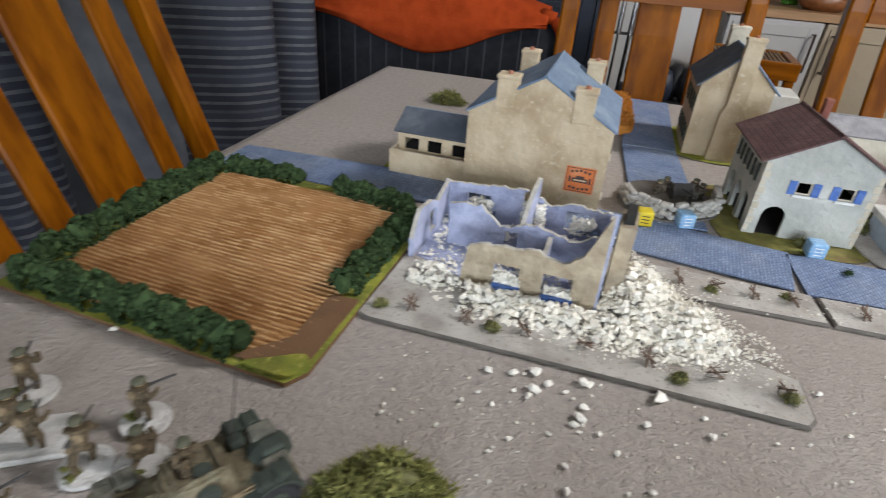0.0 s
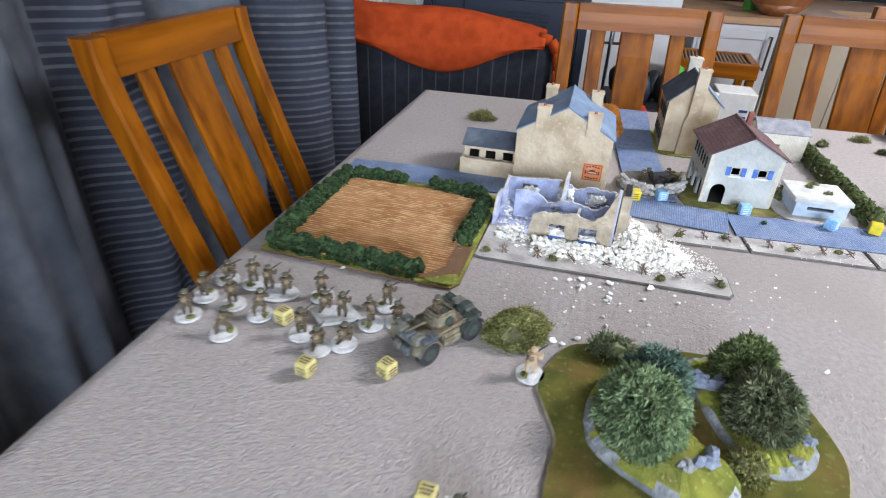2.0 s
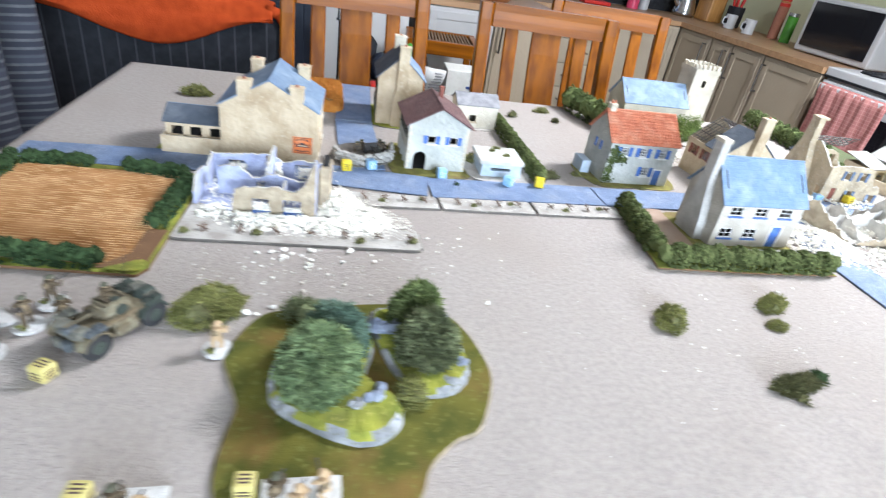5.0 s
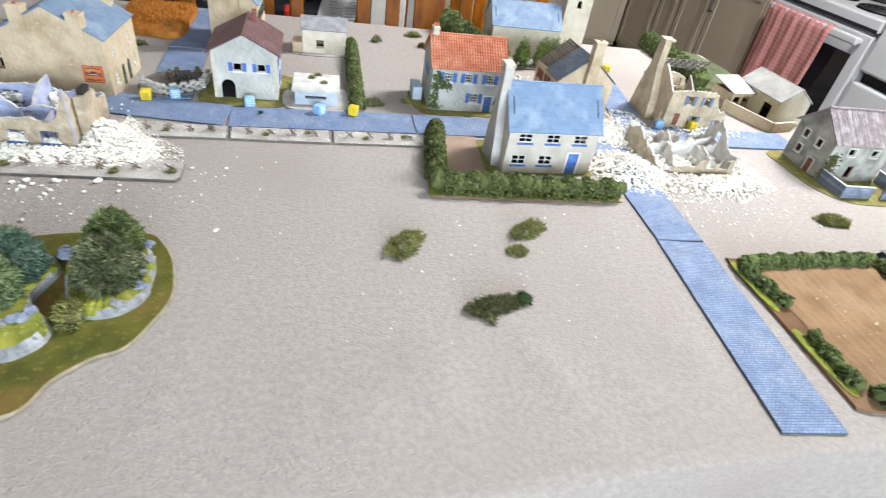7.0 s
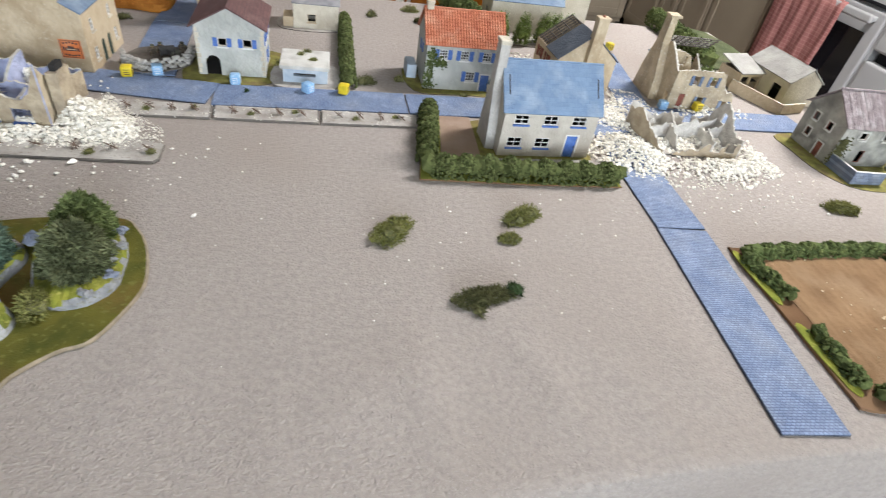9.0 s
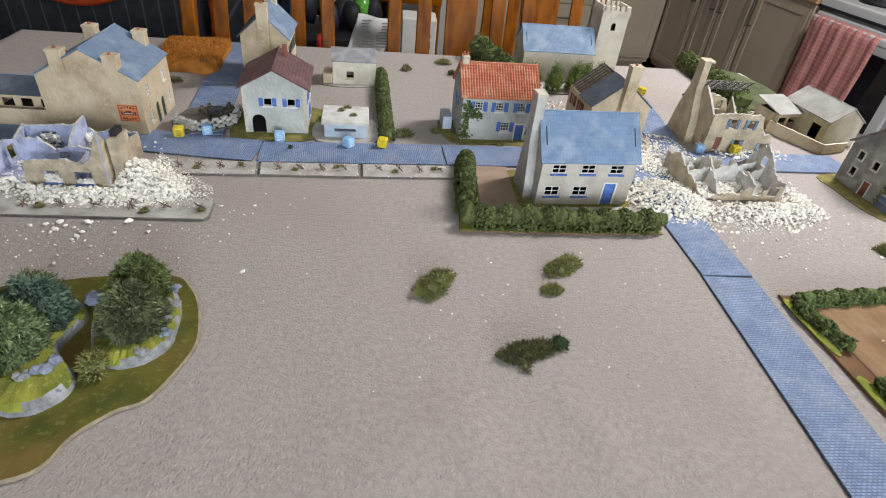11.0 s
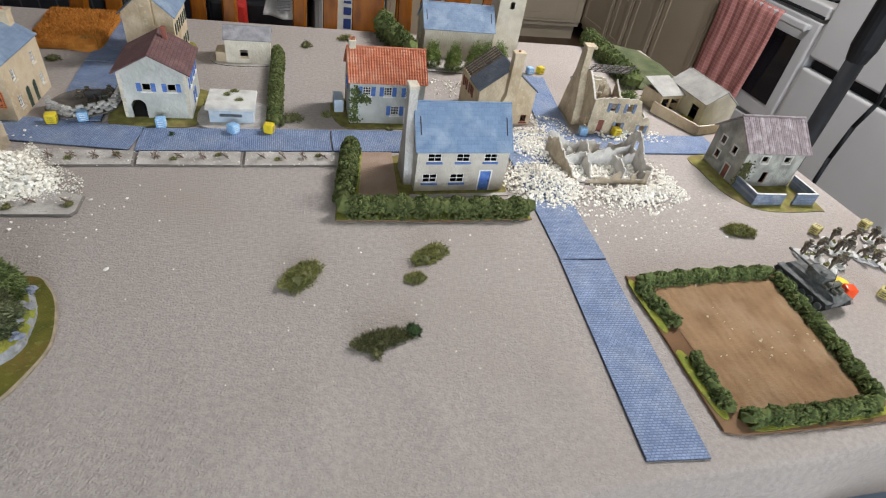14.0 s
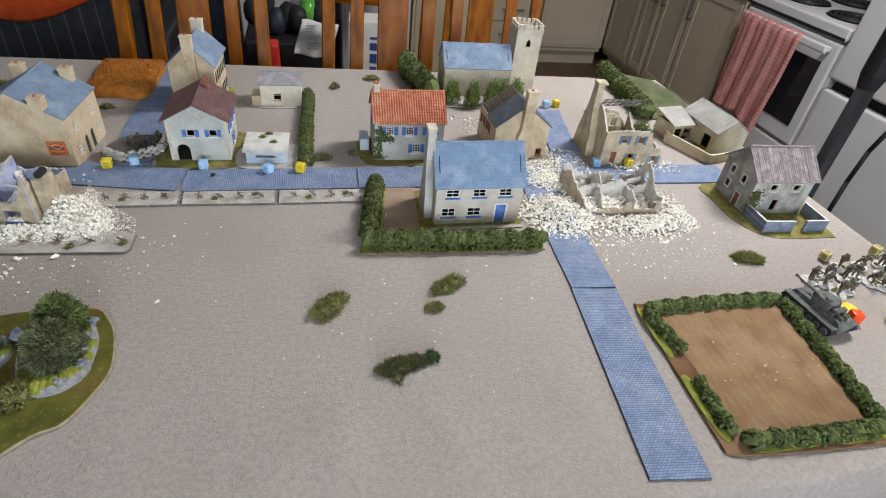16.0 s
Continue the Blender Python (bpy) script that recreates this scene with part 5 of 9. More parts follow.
def broken_wall(parent, a, b, tops, t, mat, ops=(), m=None, jag=.0015):
    """A wall from a to b with a ragged top; tops are (share, height) pairs."""
    a, b = Vector(a), Vector(b)
    ln = (b - a).length
    ax = (b - a) / ln
    out = Vector((ax.y, -ax.x))
    g = random.Random(int((a.x + b.y) * 1e5) % 9973)
    brk = sorted({0.0, ln} | {i * 0.0045 for i in range(1, int(ln / 0.0045))} | {v for o in ops for v in o[:2]})
    prof = {}
    for u in brk:
        s = u / ln
        for (s0, h0), (s1, h1) in zip(tops, tops[1:]):
            if s <= s1 + 1e-9:
                prof[u] = max(.002, h0 + (h1 - h0) * (s - s0) / max(1e-6, s1 - s0) + g.uniform(-jag, jag))
                break
    bm = bmesh.new()
    for u0, u1 in zip(brk, brk[1:]):
        uc = (u0 + u1) / 2
        cut = [o for o in ops if o[0] - 1e-7 < uc < o[1] + 1e-7]
        spans = [(0.0, None)]
        for o in cut:
            spans = [(0.0, o[2]), (o[3], None)]
        for z0, z1 in spans:
            ha, hb = (prof[u0], prof[u1]) if z1 is None else (z1, z1)
            if min(ha, hb) <= z0 + .0004:
                continue
            vs = []
            for u, zt in ((u0, ha), (u1, hb)):
                for o_ in (0, -t):
                    for z in (z0, zt):
                        q = a + ax * u + out * o_
                        vs.append(bm.verts.new((q.x, q.y, z)))
            for k, idx in enumerate(((0, 4, 5, 1), (6, 2, 3, 7), (1, 5, 7, 3), (4, 0, 2, 6), (2, 0, 1, 3), (4, 6, 7, 5))):
                bm.faces.new([vs[i] for i in idx]).material_index = 2 if k == 2 else (0 if k == 0 else 1)
    bmesh.ops.remove_doubles(bm, verts=bm.verts[:], dist=1e-6)
    return part("wall", bm, mat, parent)


# farmhouse with four chimneys and a lean-to
def farmhouse():
    H = House("farmhouse", "large cream rendered model farmhouse with blue-grey slate roof", 0.390, 0.735, -4.5, 0.138, 0.128, 0.086, CREAM)
    w, d = H.w, H.d
    for u in (0.030, 0.098):
        H.window("E", u, 0.054, 0.011, 0.017, WHITE_PAINT, (1, 2), None, CREAM_PALE)
    H.window("E", 0.026, 0.014, 0.012, 0.018, WHITE_PAINT, (1, 2), None, CREAM_PALE)
    H.window("E", 0.108, 0.016, 0.011, 0.017, WHITE_PAINT, (1, 2), None, CREAM_PALE)
    for u in (0.055, 0.079):
        H.door("E", u, 0.013, 0.034, DOOR_GREEN, arch=True)
    H.walls("SN", 0.126)
    H.roof("y", 0.126, SLATE, over=0.0025)
    H.chimney(-0.034, -0.0580, 0.094, 0.124, 0.019, 0.0175, CREAM)
    H.chimney(0.038, -0.0580, 0.090, 0.120, 0.019, 0.0175, CREAM)
    H.chimney(-0.034, 0.0570, 0.094, 0.127, 0.018, 0.0165, CREAM)
    H.chimney(0.038, 0.0570, 0.090, 0.124, 0.018, 0.0165, CREAM)
    # poster
    p = H.place("S")
    bm = bmesh.new()
    H.slab(bm, "S", 0.102, 0.130, 0.0003, 0.0009, 0.023, 0.049)
    ps = part("poster", bm, ORANGE_POSTER, H.o, "orange advertising poster")
    # border, ring of letter bars and a dark emblem, as plain shapes
    bm = bmesh.new()
    for u0, u1, z0, z1 in ((.1030, .1036, .0240, .0480), (.1284, .1290, .0240, .0480), (.1036, .1284, .0240, .0246), (.1036, .1284, .0474, .0480)):
        H.slab(bm, "S", u0, u1, 0.0009, 0.0012, z0, z1)
    for k in range(5):
        u = .1078 + k * .0041
        H.slab(bm, "S", u - .0013, u + .0013, 0.0009, 0.0012, .0428 + .0016 * (1 - abs(k - 2) / 2), .0452 + .0016 * (1 - abs(k - 2) / 2))
        H.slab(bm, "S", u - .0015, u + .0015, 0.0009, 0.0012, .0268 - .0012 * (1 - abs(k - 2) / 2), .0290 - .0012 * (1 - abs(k - 2) / 2))
    H.slab(bm, "S", .1085, .1235, 0.0009, 0.0012, .0335, .0378)
    H.slab(bm, "S", .1120, .1200, 0.0009, 0.0012, .0378, .0400)
    H.slab(bm, "S", .1055, .1075, 0.0009, 0.0012, .0330, .0390)
    H.slab(bm, "S", .1245, .1265, 0.0009, 0.0012, .0330, .0390)
    part("poster_print", bm, INK, ps)
    bm = bmesh.new()
    H.slab(bm, "S", .1100, .1220, 0.0012, 0.0014, .0350, .0364)
    part("poster_panel", bm, POSTER_CREAM, ps)
    # lean-to wing with a walled front yard
    L = House("farm_wing", "low cream lean-to wing with open windows and slate roof", 0.275, 0.744, -4.5, 0.088, 0.064, 0.043, CREAM)
    L.o.parent, L.o.matrix_parent_inverse = None, Matrix()
    for u in (0.016, 0.042, 0.070):
        L.window("S", u, 0.023, 0.018, 0.015, CREAM, (0, 0))
    L.walls("EW", 0.058)
    bm = bmesh.new()
    bevelled(bm, -0.048, 0.046, 0, 0.0395, 0, 0.0025, 0.0005, seg=1)
    part("roof_slope", bm, SLATE_DARK, L.o, m=Matrix.Translation((0, -0.0350, 0.0420)) @ pose(0, 0, 0, 26, 0, 0))
    bm = bmesh.new()
    bevelled(bm, -0.046, 0.048, 0, 0.0395, 0, 0.0025, 0.0005, seg=1)
    part("roof_slope", bm, SLATE, L.o, m=pose(0, 0, 0, 0, 0, 180) @ Matrix.Translation((0, -0.0350, 0.0420)) @ pose(0, 0, 0, 26, 0, 0))
    broken_wall(L.o, (-0.046, -0.052), (0.042, -0.052), [(0, .0285), (1, .0285)], 0.003, [CREAM, CREAM, CREAM_PALE], jag=.0003)
    broken_wall(L.o, (-0.046, 0.03), (-0.046, -0.050), [(0, .0285), (1, .0285)], 0.003, [CREAM, CREAM, CREAM_PALE], jag=.0003)
    bm = bmesh.new()
    prism(bm, [(-0.058, -0.05), (-0.0475, -0.05), (-0.0475, 0.05), (-0.058, 0.05)], 0, 0.0015)
    part("base", bm, FLOCK, L.o)


farmhouse()


def mid_house():
    H = House("stone_house", "tall cream model house with dark slate roof and end chimneys", 0.613, 0.965, -4, 0.084, 0.108, 0.092, CREAM)
    for u in (0.016, 0.041, 0.066, 0.091):
        H.window("W", u, 0.055, 0.012, 0.019, None, shutter=DOOR_GREEN, shutter_w=0.0045)
        H.window("W", u, 0.015, 0.012, 0.019, None, shutter=DOOR_GREEN, shutter_w=0.0045)
    for u in (0.020, 0.054, 0.088):
        H.window("E", u, 0.055, 0.012, 0.019, WHITE_PAINT, (1, 1), DOOR_GREEN)
        H.window("E", u, 0.014, 0.012, 0.019, WHITE_PAINT, (1, 1), DOOR_GREEN)
    H.window("S", 0.069, 0.014, 0.010, 0.014, WHITE_PAINT, (0, 1), None, CREAM_PALE)
    H.walls("SN", 0.131)
    # Lit and shaded tone painted in: east slope lighter blue, west slope darker.
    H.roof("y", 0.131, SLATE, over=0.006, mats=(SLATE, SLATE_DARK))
    H.chimney(0.002, -0.0605, 0.0, 0.150, 0.020, 0.013, CREAM, wide_to=0.06)
    H.chimney(0.0, 0.046, 0.112, 0.150, 0.022, 0.016, CREAM_PALE)
    H.base([(-0.05, -0.062), (0.05, -0.062), (0.05, 0.062), (-0.05, 0.062)], FLOCK)


mid_house()


def villa():
    H = House("villa", "pale grey model villa with brown roof and blue shutters", 0.649, 0.738, -1, 0.098, 0.104, 0.077, GREY_WALL)
    for u in (0.038, 0.074):
        H.window("S", u, 0.047, 0.013, 0.012, CREAM_PALE, (0, 0), BLUE_PAINT, WHITE_PAINT, shutter_w=0.0065)
    H.door("S", 0.022, 0.021, 0.032, None, arch=True)
    for u in (0.022, 0.052, 0.082):
        H.window("W", u, 0.050, 0.011, 0.016, None, shutter=OLIVE_DARK, shutter_w=0.004)
        H.door("W", u, 0.020, 0.034, None, arch=True)
        H.window("E", u, 0.048, 0.012, 0.016, WHITE_PAINT, (1, 1), BLUE_PAINT, WHITE_PAINT, shutter_w=0.006)
    H.window("E", 0.05, 0.012, 0.012, 0.018, WHITE_PAINT, (1, 1), BLUE_PAINT, WHITE_PAINT, shutter_w=0.006)
    H.walls("SN", 0.104)
    H.roof("y", 0.104, BROWN_ROOF, over=0.007)
    # quoins
    for u in (0.0, H.w):
        for i in range(9):
            ww = 0.006 if i % 2 else 0.0042
            a, b = (u, u + ww) if u == 0 else (u - ww, u)
            bm = bmesh.new()
            H.slab(bm, "S", a, b, 0, .0006, 0.004 + i * .0078, 0.004 + i * .0078 + .0066)
            part("quoin", bm, CREAM_PALE, H.o)
    H.chimney(0.012, 0.030, 0.098, 0.118, 0.007, 0.007, RED_BROWN, pot=None)
    H.base([(-0.070, -0.075), (0.0, -0.082), (0.045, -0.080), (0.066, -0.05), (0.07, 0.05), (-0.03, 0.06), (-0.068, 0.05)], FLOCK_DULL)


villa()
bush("bush", 0.650, 0.672, 0.010, 0.006, 0.009, LICHEN, "small olive bush at the villa wall", 61, 0.003, 200, z=0.002)
bush("bush", 0.725, 0.735, 0.016, 0.022, 0.014, LICHEN, "olive bush beside the villa", 62, 0.005, 420)
bush("bush", 0.752, 0.772, 0.022, 0.012, 0.012, LICHEN_DARK, "olive bush behind the bunker", 63, 0.005, 360)


def bunker():
    B = thing("bunker", "small white concrete model bunker with dark firing slit", "bunker", pose(0.762, 0.700, 0, 0, 0, -3), group="model buildings")
    bm = bmesh.new()
    prism(bm, smooth_outline([(-0.046, -0.046), (0.044, -0.050), (0.046, 0.04), (-0.044, 0.042)], 4), 0.0008, 0.003)
    part("base", bm, PLATE, B)
    bm = bmesh.new()
    for x0, x1, y0, y1, z0, z1 in ((-0.034, 0.034, -0.032, -0.024, .003, .013), (-0.034, -0.018, -0.032, -0.024, .013, .018), (0.016, 0.034, -0.032, -0.024, .013, .018), (-0.034, 0.034, -0.032, -0.024, .018, .0245), (-0.034, -0.028, -0.024, 0.030, .003, .0245), (0.028, 0.034, -0.024, 0.030, .003, .0245), (-0.028, 0.028, 0.024, 0.030, .003, .0245)):
        box(bm, x0, x1, y0, y1, z0, z1)
    part("wall", bm, BLUE_CONCRETE, B)
    bm = bmesh.new()
    bevelled(bm, -0.039, 0.037, -0.036, 0.034, 0.0247, 0.031, 0.0014)
    part("roof", bm, WHITE_CONCRETE, B)
    for i, (x, y, r) in enumerate(((-0.012, 0.012, 0.008), (0.008, -0.008, 0.008), (-0.002, 0.026, 0.010))):
        bush("moss_tuft", 0.766 + x, 0.700 + y, r, r * .7, 0.005, LICHEN, "green moss tuft on the bunker roof", 70 + i, 0.003, 130, z=0.0305)


BLUE_CONCRETE = material("pale_blue_concrete", (0.42, 0.49, 0.56), (0.34, 0.41, 0.49), 50, 0.9, 0.5, 300, stain=(0.55, 0.58, 0.60), stain_scale=40)
WHITE_CONCRETE = material("white_concrete", (0.62, 0.61, 0.57), (0.53, 0.52, 0.48), 50, 0.9, 0.5, 300, stain=(0.42, 0.40, 0.36), stain_scale=45)
bunker()
hedge("hedge", [(0.829, 0.655), (0.831, 0.80), (0.835, 0.975)], 0.022, 0.024, HEDGE2, "long straight olive clump-foam hedge", 81)


SHED_ROOF = material("weathered_grey_roof", (0.27, 0.26, 0.27), (0.19, 0.185, 0.195), 60, 0.9, 0.6, 260, stain=(0.35, 0.34, 0.34), stain_scale=40)


def shed():
    H = House("shed", "small white model shed with grey roof and side store", 0.778, 0.957, -1, 0.084, 0.056, 0.047, CREAM_PALE)
    H.window("S", 0.034, 0.014, 0.016, 0.014, CREAM, (0, 0), None, CREAM)
    H.walls("EW", 0.063)
    H.roof("x", 0.063, SHED_ROOF, over=0.003)
    bm = bmesh.new()
    bevelled(bm, -0.061, -0.0425, -0.024, 0.014, 0.0, 0.020, 0.001)
    part("side_store", bm, CREAM, H.o)
    H.base([(-0.062, -0.034), (0.042, -0.034), (0.042, 0.034), (-0.062, 0.034)], PLATE)


shed()


def pantile_roof(H, along, ridge, mat, over):
    """Ribbed orange pantiles: one joined ribbed sheet a slope."""
    w, d = H.w, H.d
    rise, run = ridge - H.h, d / 2
    a = math.atan2(rise, run)
    ln = math.hypot(rise, run) + over
    for s in (0, 180):
        bm = bmesh.new()
        nr, rows = 30, 11
        n = nr * 4
        g = []
        for j in range(rows * 2 + 1):
            r, up = divmod(j, 2)
            y = ln * min(1.0, (r + (0.96 if up else 0.0)) / rows) if j < rows * 2 else ln
            lift = 0.0 if up else 0.0009
            row = []
            for i in range(n + 1):
                x = -w / 2 - over + (w + 2 * over) * i / n
                row.append(bm.verts.new((x, y, 0.0014 + lift + 0.0009 * math.sin(2 * math.pi * i / 4 + 0.3))))
            g.append(row)
        for j in range(len(g) - 1):
            for i in range(n):
                bm.faces.new((g[j][i], g[j][i + 1], g[j + 1][i + 1], g[j + 1][i]))
        box(bm, -w / 2 - over, w / 2 + over, 0.0005, ln - 0.0005, -0.001, 0.0008)
        m = pose(0, 0, 0, 0, 0, s) @ Matrix.Translation((0, -run - over * math.cos(a), H.h - over * math.sin(a) + 0.0011)) @ pose(0, 0, 0, math.degrees(a), 0, 0)
        part("roof_slope", bm, mat, H.o, "orange-red pantile slope", m=m)
    for i in range(16):
        bm = bmesh.new()
        x = -w / 2 - over + (w + 2 * over) * i / 16
        tube(bm, (x, 0, ridge + 0.002), (x + (w + 2 * over) / 16 + .0006, 0, ridge + 0.0026), 0.0022, 0.0019, 8)
        part("ridge_tile", bm, mat, H.o)


def red_house():
    H = House("red_roof_house", "pale grey model house with orange pantile roof and blue shutters", 1.018, 0.720, -1, 0.128, 0.088, 0.076, GREY_WALL)
    for u in (0.028, 0.064, 0.102):
        H.window("S", u, 0.053, 0.014, 0.015, WHITE_PAINT, (2, 2), BLUE_PAINT, WHITE_PAINT, shutter_w=0.007)
    H.window("S", 0.078, 0.018, 0.015, 0.016, WHITE_PAINT, (2, 2), BLUE_PAINT, WHITE_PAINT, shutter_w=0.007)
    H.door("S", 0.104, 0.015, 0.030, BLUE_PAINT, surround=WHITE_PAINT)
    H.window("W", 0.043, 0.05, 0.013, 0.015, WHITE_PAINT, (1, 1), BLUE_PAINT, None, shutter_w=0.006)
    H.walls("EW", 0.117)
    pantile_roof(H, "x", 0.117, RED_TILE, 0.004)
    H.chimney(-0.058, 0.002, 0.104, 0.129, 0.011, 0.013, CREAM_PALE)
    bm = bmesh.new()
    for x in (-0.061, -0.055):
        tube(bm, (x, 0.002, 0.129), (x, 0.002, 0.135), .002, .0016, 8)
    part("chimney_pots", bm, RED_TILE, H.o)
    H.ivy("S", [(0.008, 0.010, .008), (0.007, 0.025, .008), (0.008, 0.042, .008), (0.010, 0.060, .009), (0.022, 0.048, .008), (0.030, 0.046, .005)], 5)
    H.base([(-0.080, -0.055), (0.0, -0.062), (0.078, -0.055), (0.078, 0.05), (-0.078, 0.05)], FLOCK_DULL)
    bm = bmesh.new()
    bevelled(bm, -0.087, -0.0705, -0.004, 0.034, 0.0, 0.024, 0.001)
    part("yard_wall", bm, BLUE_CONCRETE, H.o)


red_house()
bush("bush", 0.948, 0.745, 0.014, 0.012, 0.012, LICHEN_DARK, "dark bush at the house gable", 64, 0.005, 240)
bush("bush", 1.020, 0.647, 0.010, 0.006, 0.008, LICHEN, "small bush at the house front", 65, 0.003, 160, z=0.002)


def church():
    H = House("church", "cream model church with blue-grey roof and battlemented tower", 1.232, 1.047, -2, 0.158, 0.085, 0.066, CREAM_PALE, category="model church")
    for u in (0.028, 0.079, 0.130):
        H.door("S", u, 0.010, 0.034, None, arch=True)
    H.holes["S"] = [(a, b, 0.016, d) for a, b, c, d in H.holes["S"]]
    H.window("W", 0.042, 0.014, 0.014, 0.026, None)
    H.walls("EW", 0.108)
    H.roof("x", 0.108, SLATE, over=0.004, slots=True)
    T = House("church_tower", "square cream battlemented church tower", 1.358, 1.068, -2, 0.062, 0.060, 0.150, CREAM_PALE, category="model church tower")
    T.door("S", 0.031, 0.0105, 0.125, None, arch=True)
    T.holes["S"] = [(a, b, 0.109, d) for a, b, c, d in T.holes["S"]]
    T.walls()
    bm = bmesh.new()
    box(bm, -0.028, 0.028, -0.027, 0.027, 0.143, 0.145)
    part("tower_roof", bm, GREY_ROOF, T.o)
    bm = bmesh.new()
    for s in "SNEW":
        T.slab(bm, s, -0.0018, T.length(s) + 0.0018, 0.0, 0.0018, 0.1395, 0.1500)
    part("string_course", bm, CREAM_PALE, T.o)
    for s in "SNEW":
        ln = T.length(s)
        for i in range(5):
            u = 0.001 + (ln - 0.002) * (i + 0.5) / 5
            bm = bmesh.new()
            T.slab(bm, s, u - .0036, u + .0036, -0.0033, 0.0016, 0.1502, 0.1590)
            part("merlon", bm, CREAM_PALE, T.o)


CHURCH_LEAF = material("fresh_green_foam", (0.2048, 0.2633, 0.078), (0.1014, 0.1404, 0.039), 120, 0.95, 0.6, 900, per_island=0.5, spec=0.08)
church()
for i, (x, y) in enumerate(((1.160, 0.940), (1.203, 0.918), (1.252, 0.926), (1.285, 0.944), (1.318, 0.955))):
    bush("tree", x, y + 0.010, 0.022, 0.020, 0.062, CHURCH_LEAF, "small round-topped green model tree before the church", 90 + i, 0.0050, 2400, category="tree", trunk=True, z=0.004)
plate("tree_strip", [(1.14, 0.925), (1.33, 0.918), (1.335, 0.965), (1.14, 0.965)], 0.002, PLATE, PLATE_EDGE, "dark narrow base under the church trees", "terrain base", step=3)
hedge("hedge", [(1.078, 1.150), (1.092, 1.060), (1.114, 0.968)], 0.034, 0.056, HEDGE3, "tall bushy green hedge beside the church", 96, 0.9)
hedge("hedge", [(1.640, 1.17), (1.632, 1.02), (1.618, 0.86)], 0.036, 0.042, HEDGE3, "tall bushy green hedge beside the dark mat", 97, 0.8)
plate("dark_mat", [(1.650, 1.150), (1.780, 1.128), (1.782, 0.915), (1.64, 0.862)], 0.003, GREEN_FELT, GREEN_FELT, "rough dark green cloth mat at the table corner", "terrain mat", step=2)


def half_house():
    hw, e, r = 0.055, 0.066, 0.108
    H = House("damaged_house", "cream model house with slate roof torn open at one end", 1.2375, 0.735, 1, 2 * hw, 0.105, e, CREAM)
    H.window("S", 0.096, 0.006, 0.012, 0.014, RED_BROWN, (1, 0), None, RED_BROWN)
    for u in (0.025, 0.060):
        H.window("W", u, 0.038, 0.014, 0.018, RED_BROWN, (1, 1), RED_BROWN, shutter_w=0.006)
    H.walls("SN", r)
    a = math.atan2(r - e, hw)
    ln = math.hypot(r - e, hw) + .003
    for s in (0, 180):
        bm = bmesh.new()
        bevelled(bm, -0.002, 0.055, 0, ln, 0, 0.0022, 0.0005, seg=1) if s == 180 else bevelled(bm, -0.055, 0.002, 0, ln, 0, .0022, .0005, seg=1)
        m = pose(0, 0, 0, 0, 0, 90 + s) @ Matrix.Translation((0, -hw - .003 * math.cos(a), e - .003 * math.sin(a) + .0003)) @ pose(0, 0, 0, math.degrees(a), 0, 0)
        part("roof_slope", bm, SLATE_DARK, H.o, m=m)
    for s in (-1, 1):
        for i in range(6):
            y = 0.004 + i * 0.0092
            bm = bmesh.new()
            tube(bm, (s * hw, y, e + .001), (0, y, r + .001), .0010, .0010, 5)
            part("rafter", bm, TIMBER, H.o)
        for i in range(5):
            k = (i + 0.5) / 5
            bm = bmesh.new()
            tube(bm, (s * hw * (1 - k), -0.001, e + .001 + (r - e) * k), (s * hw * (1 - k), 0.052, e + .001 + (r - e) * k), .0008, .0008, 5)
            part("batten", bm, TIMBER, H.o)
    H.chimney(0.002, -0.058, 0.0, 0.140, 0.020, 0.014, CREAM, wide_to=0.052)


half_house()


SHELL_WALL = material("weathered_cream_render", (0.56, 0.465, 0.325), (0.44, 0.36, 0.245), 45, 0.9, 0.9, 150, stain=(0.29, 0.235, 0.165), stain_scale=26, c3=(0.60, 0.54, 0.43))


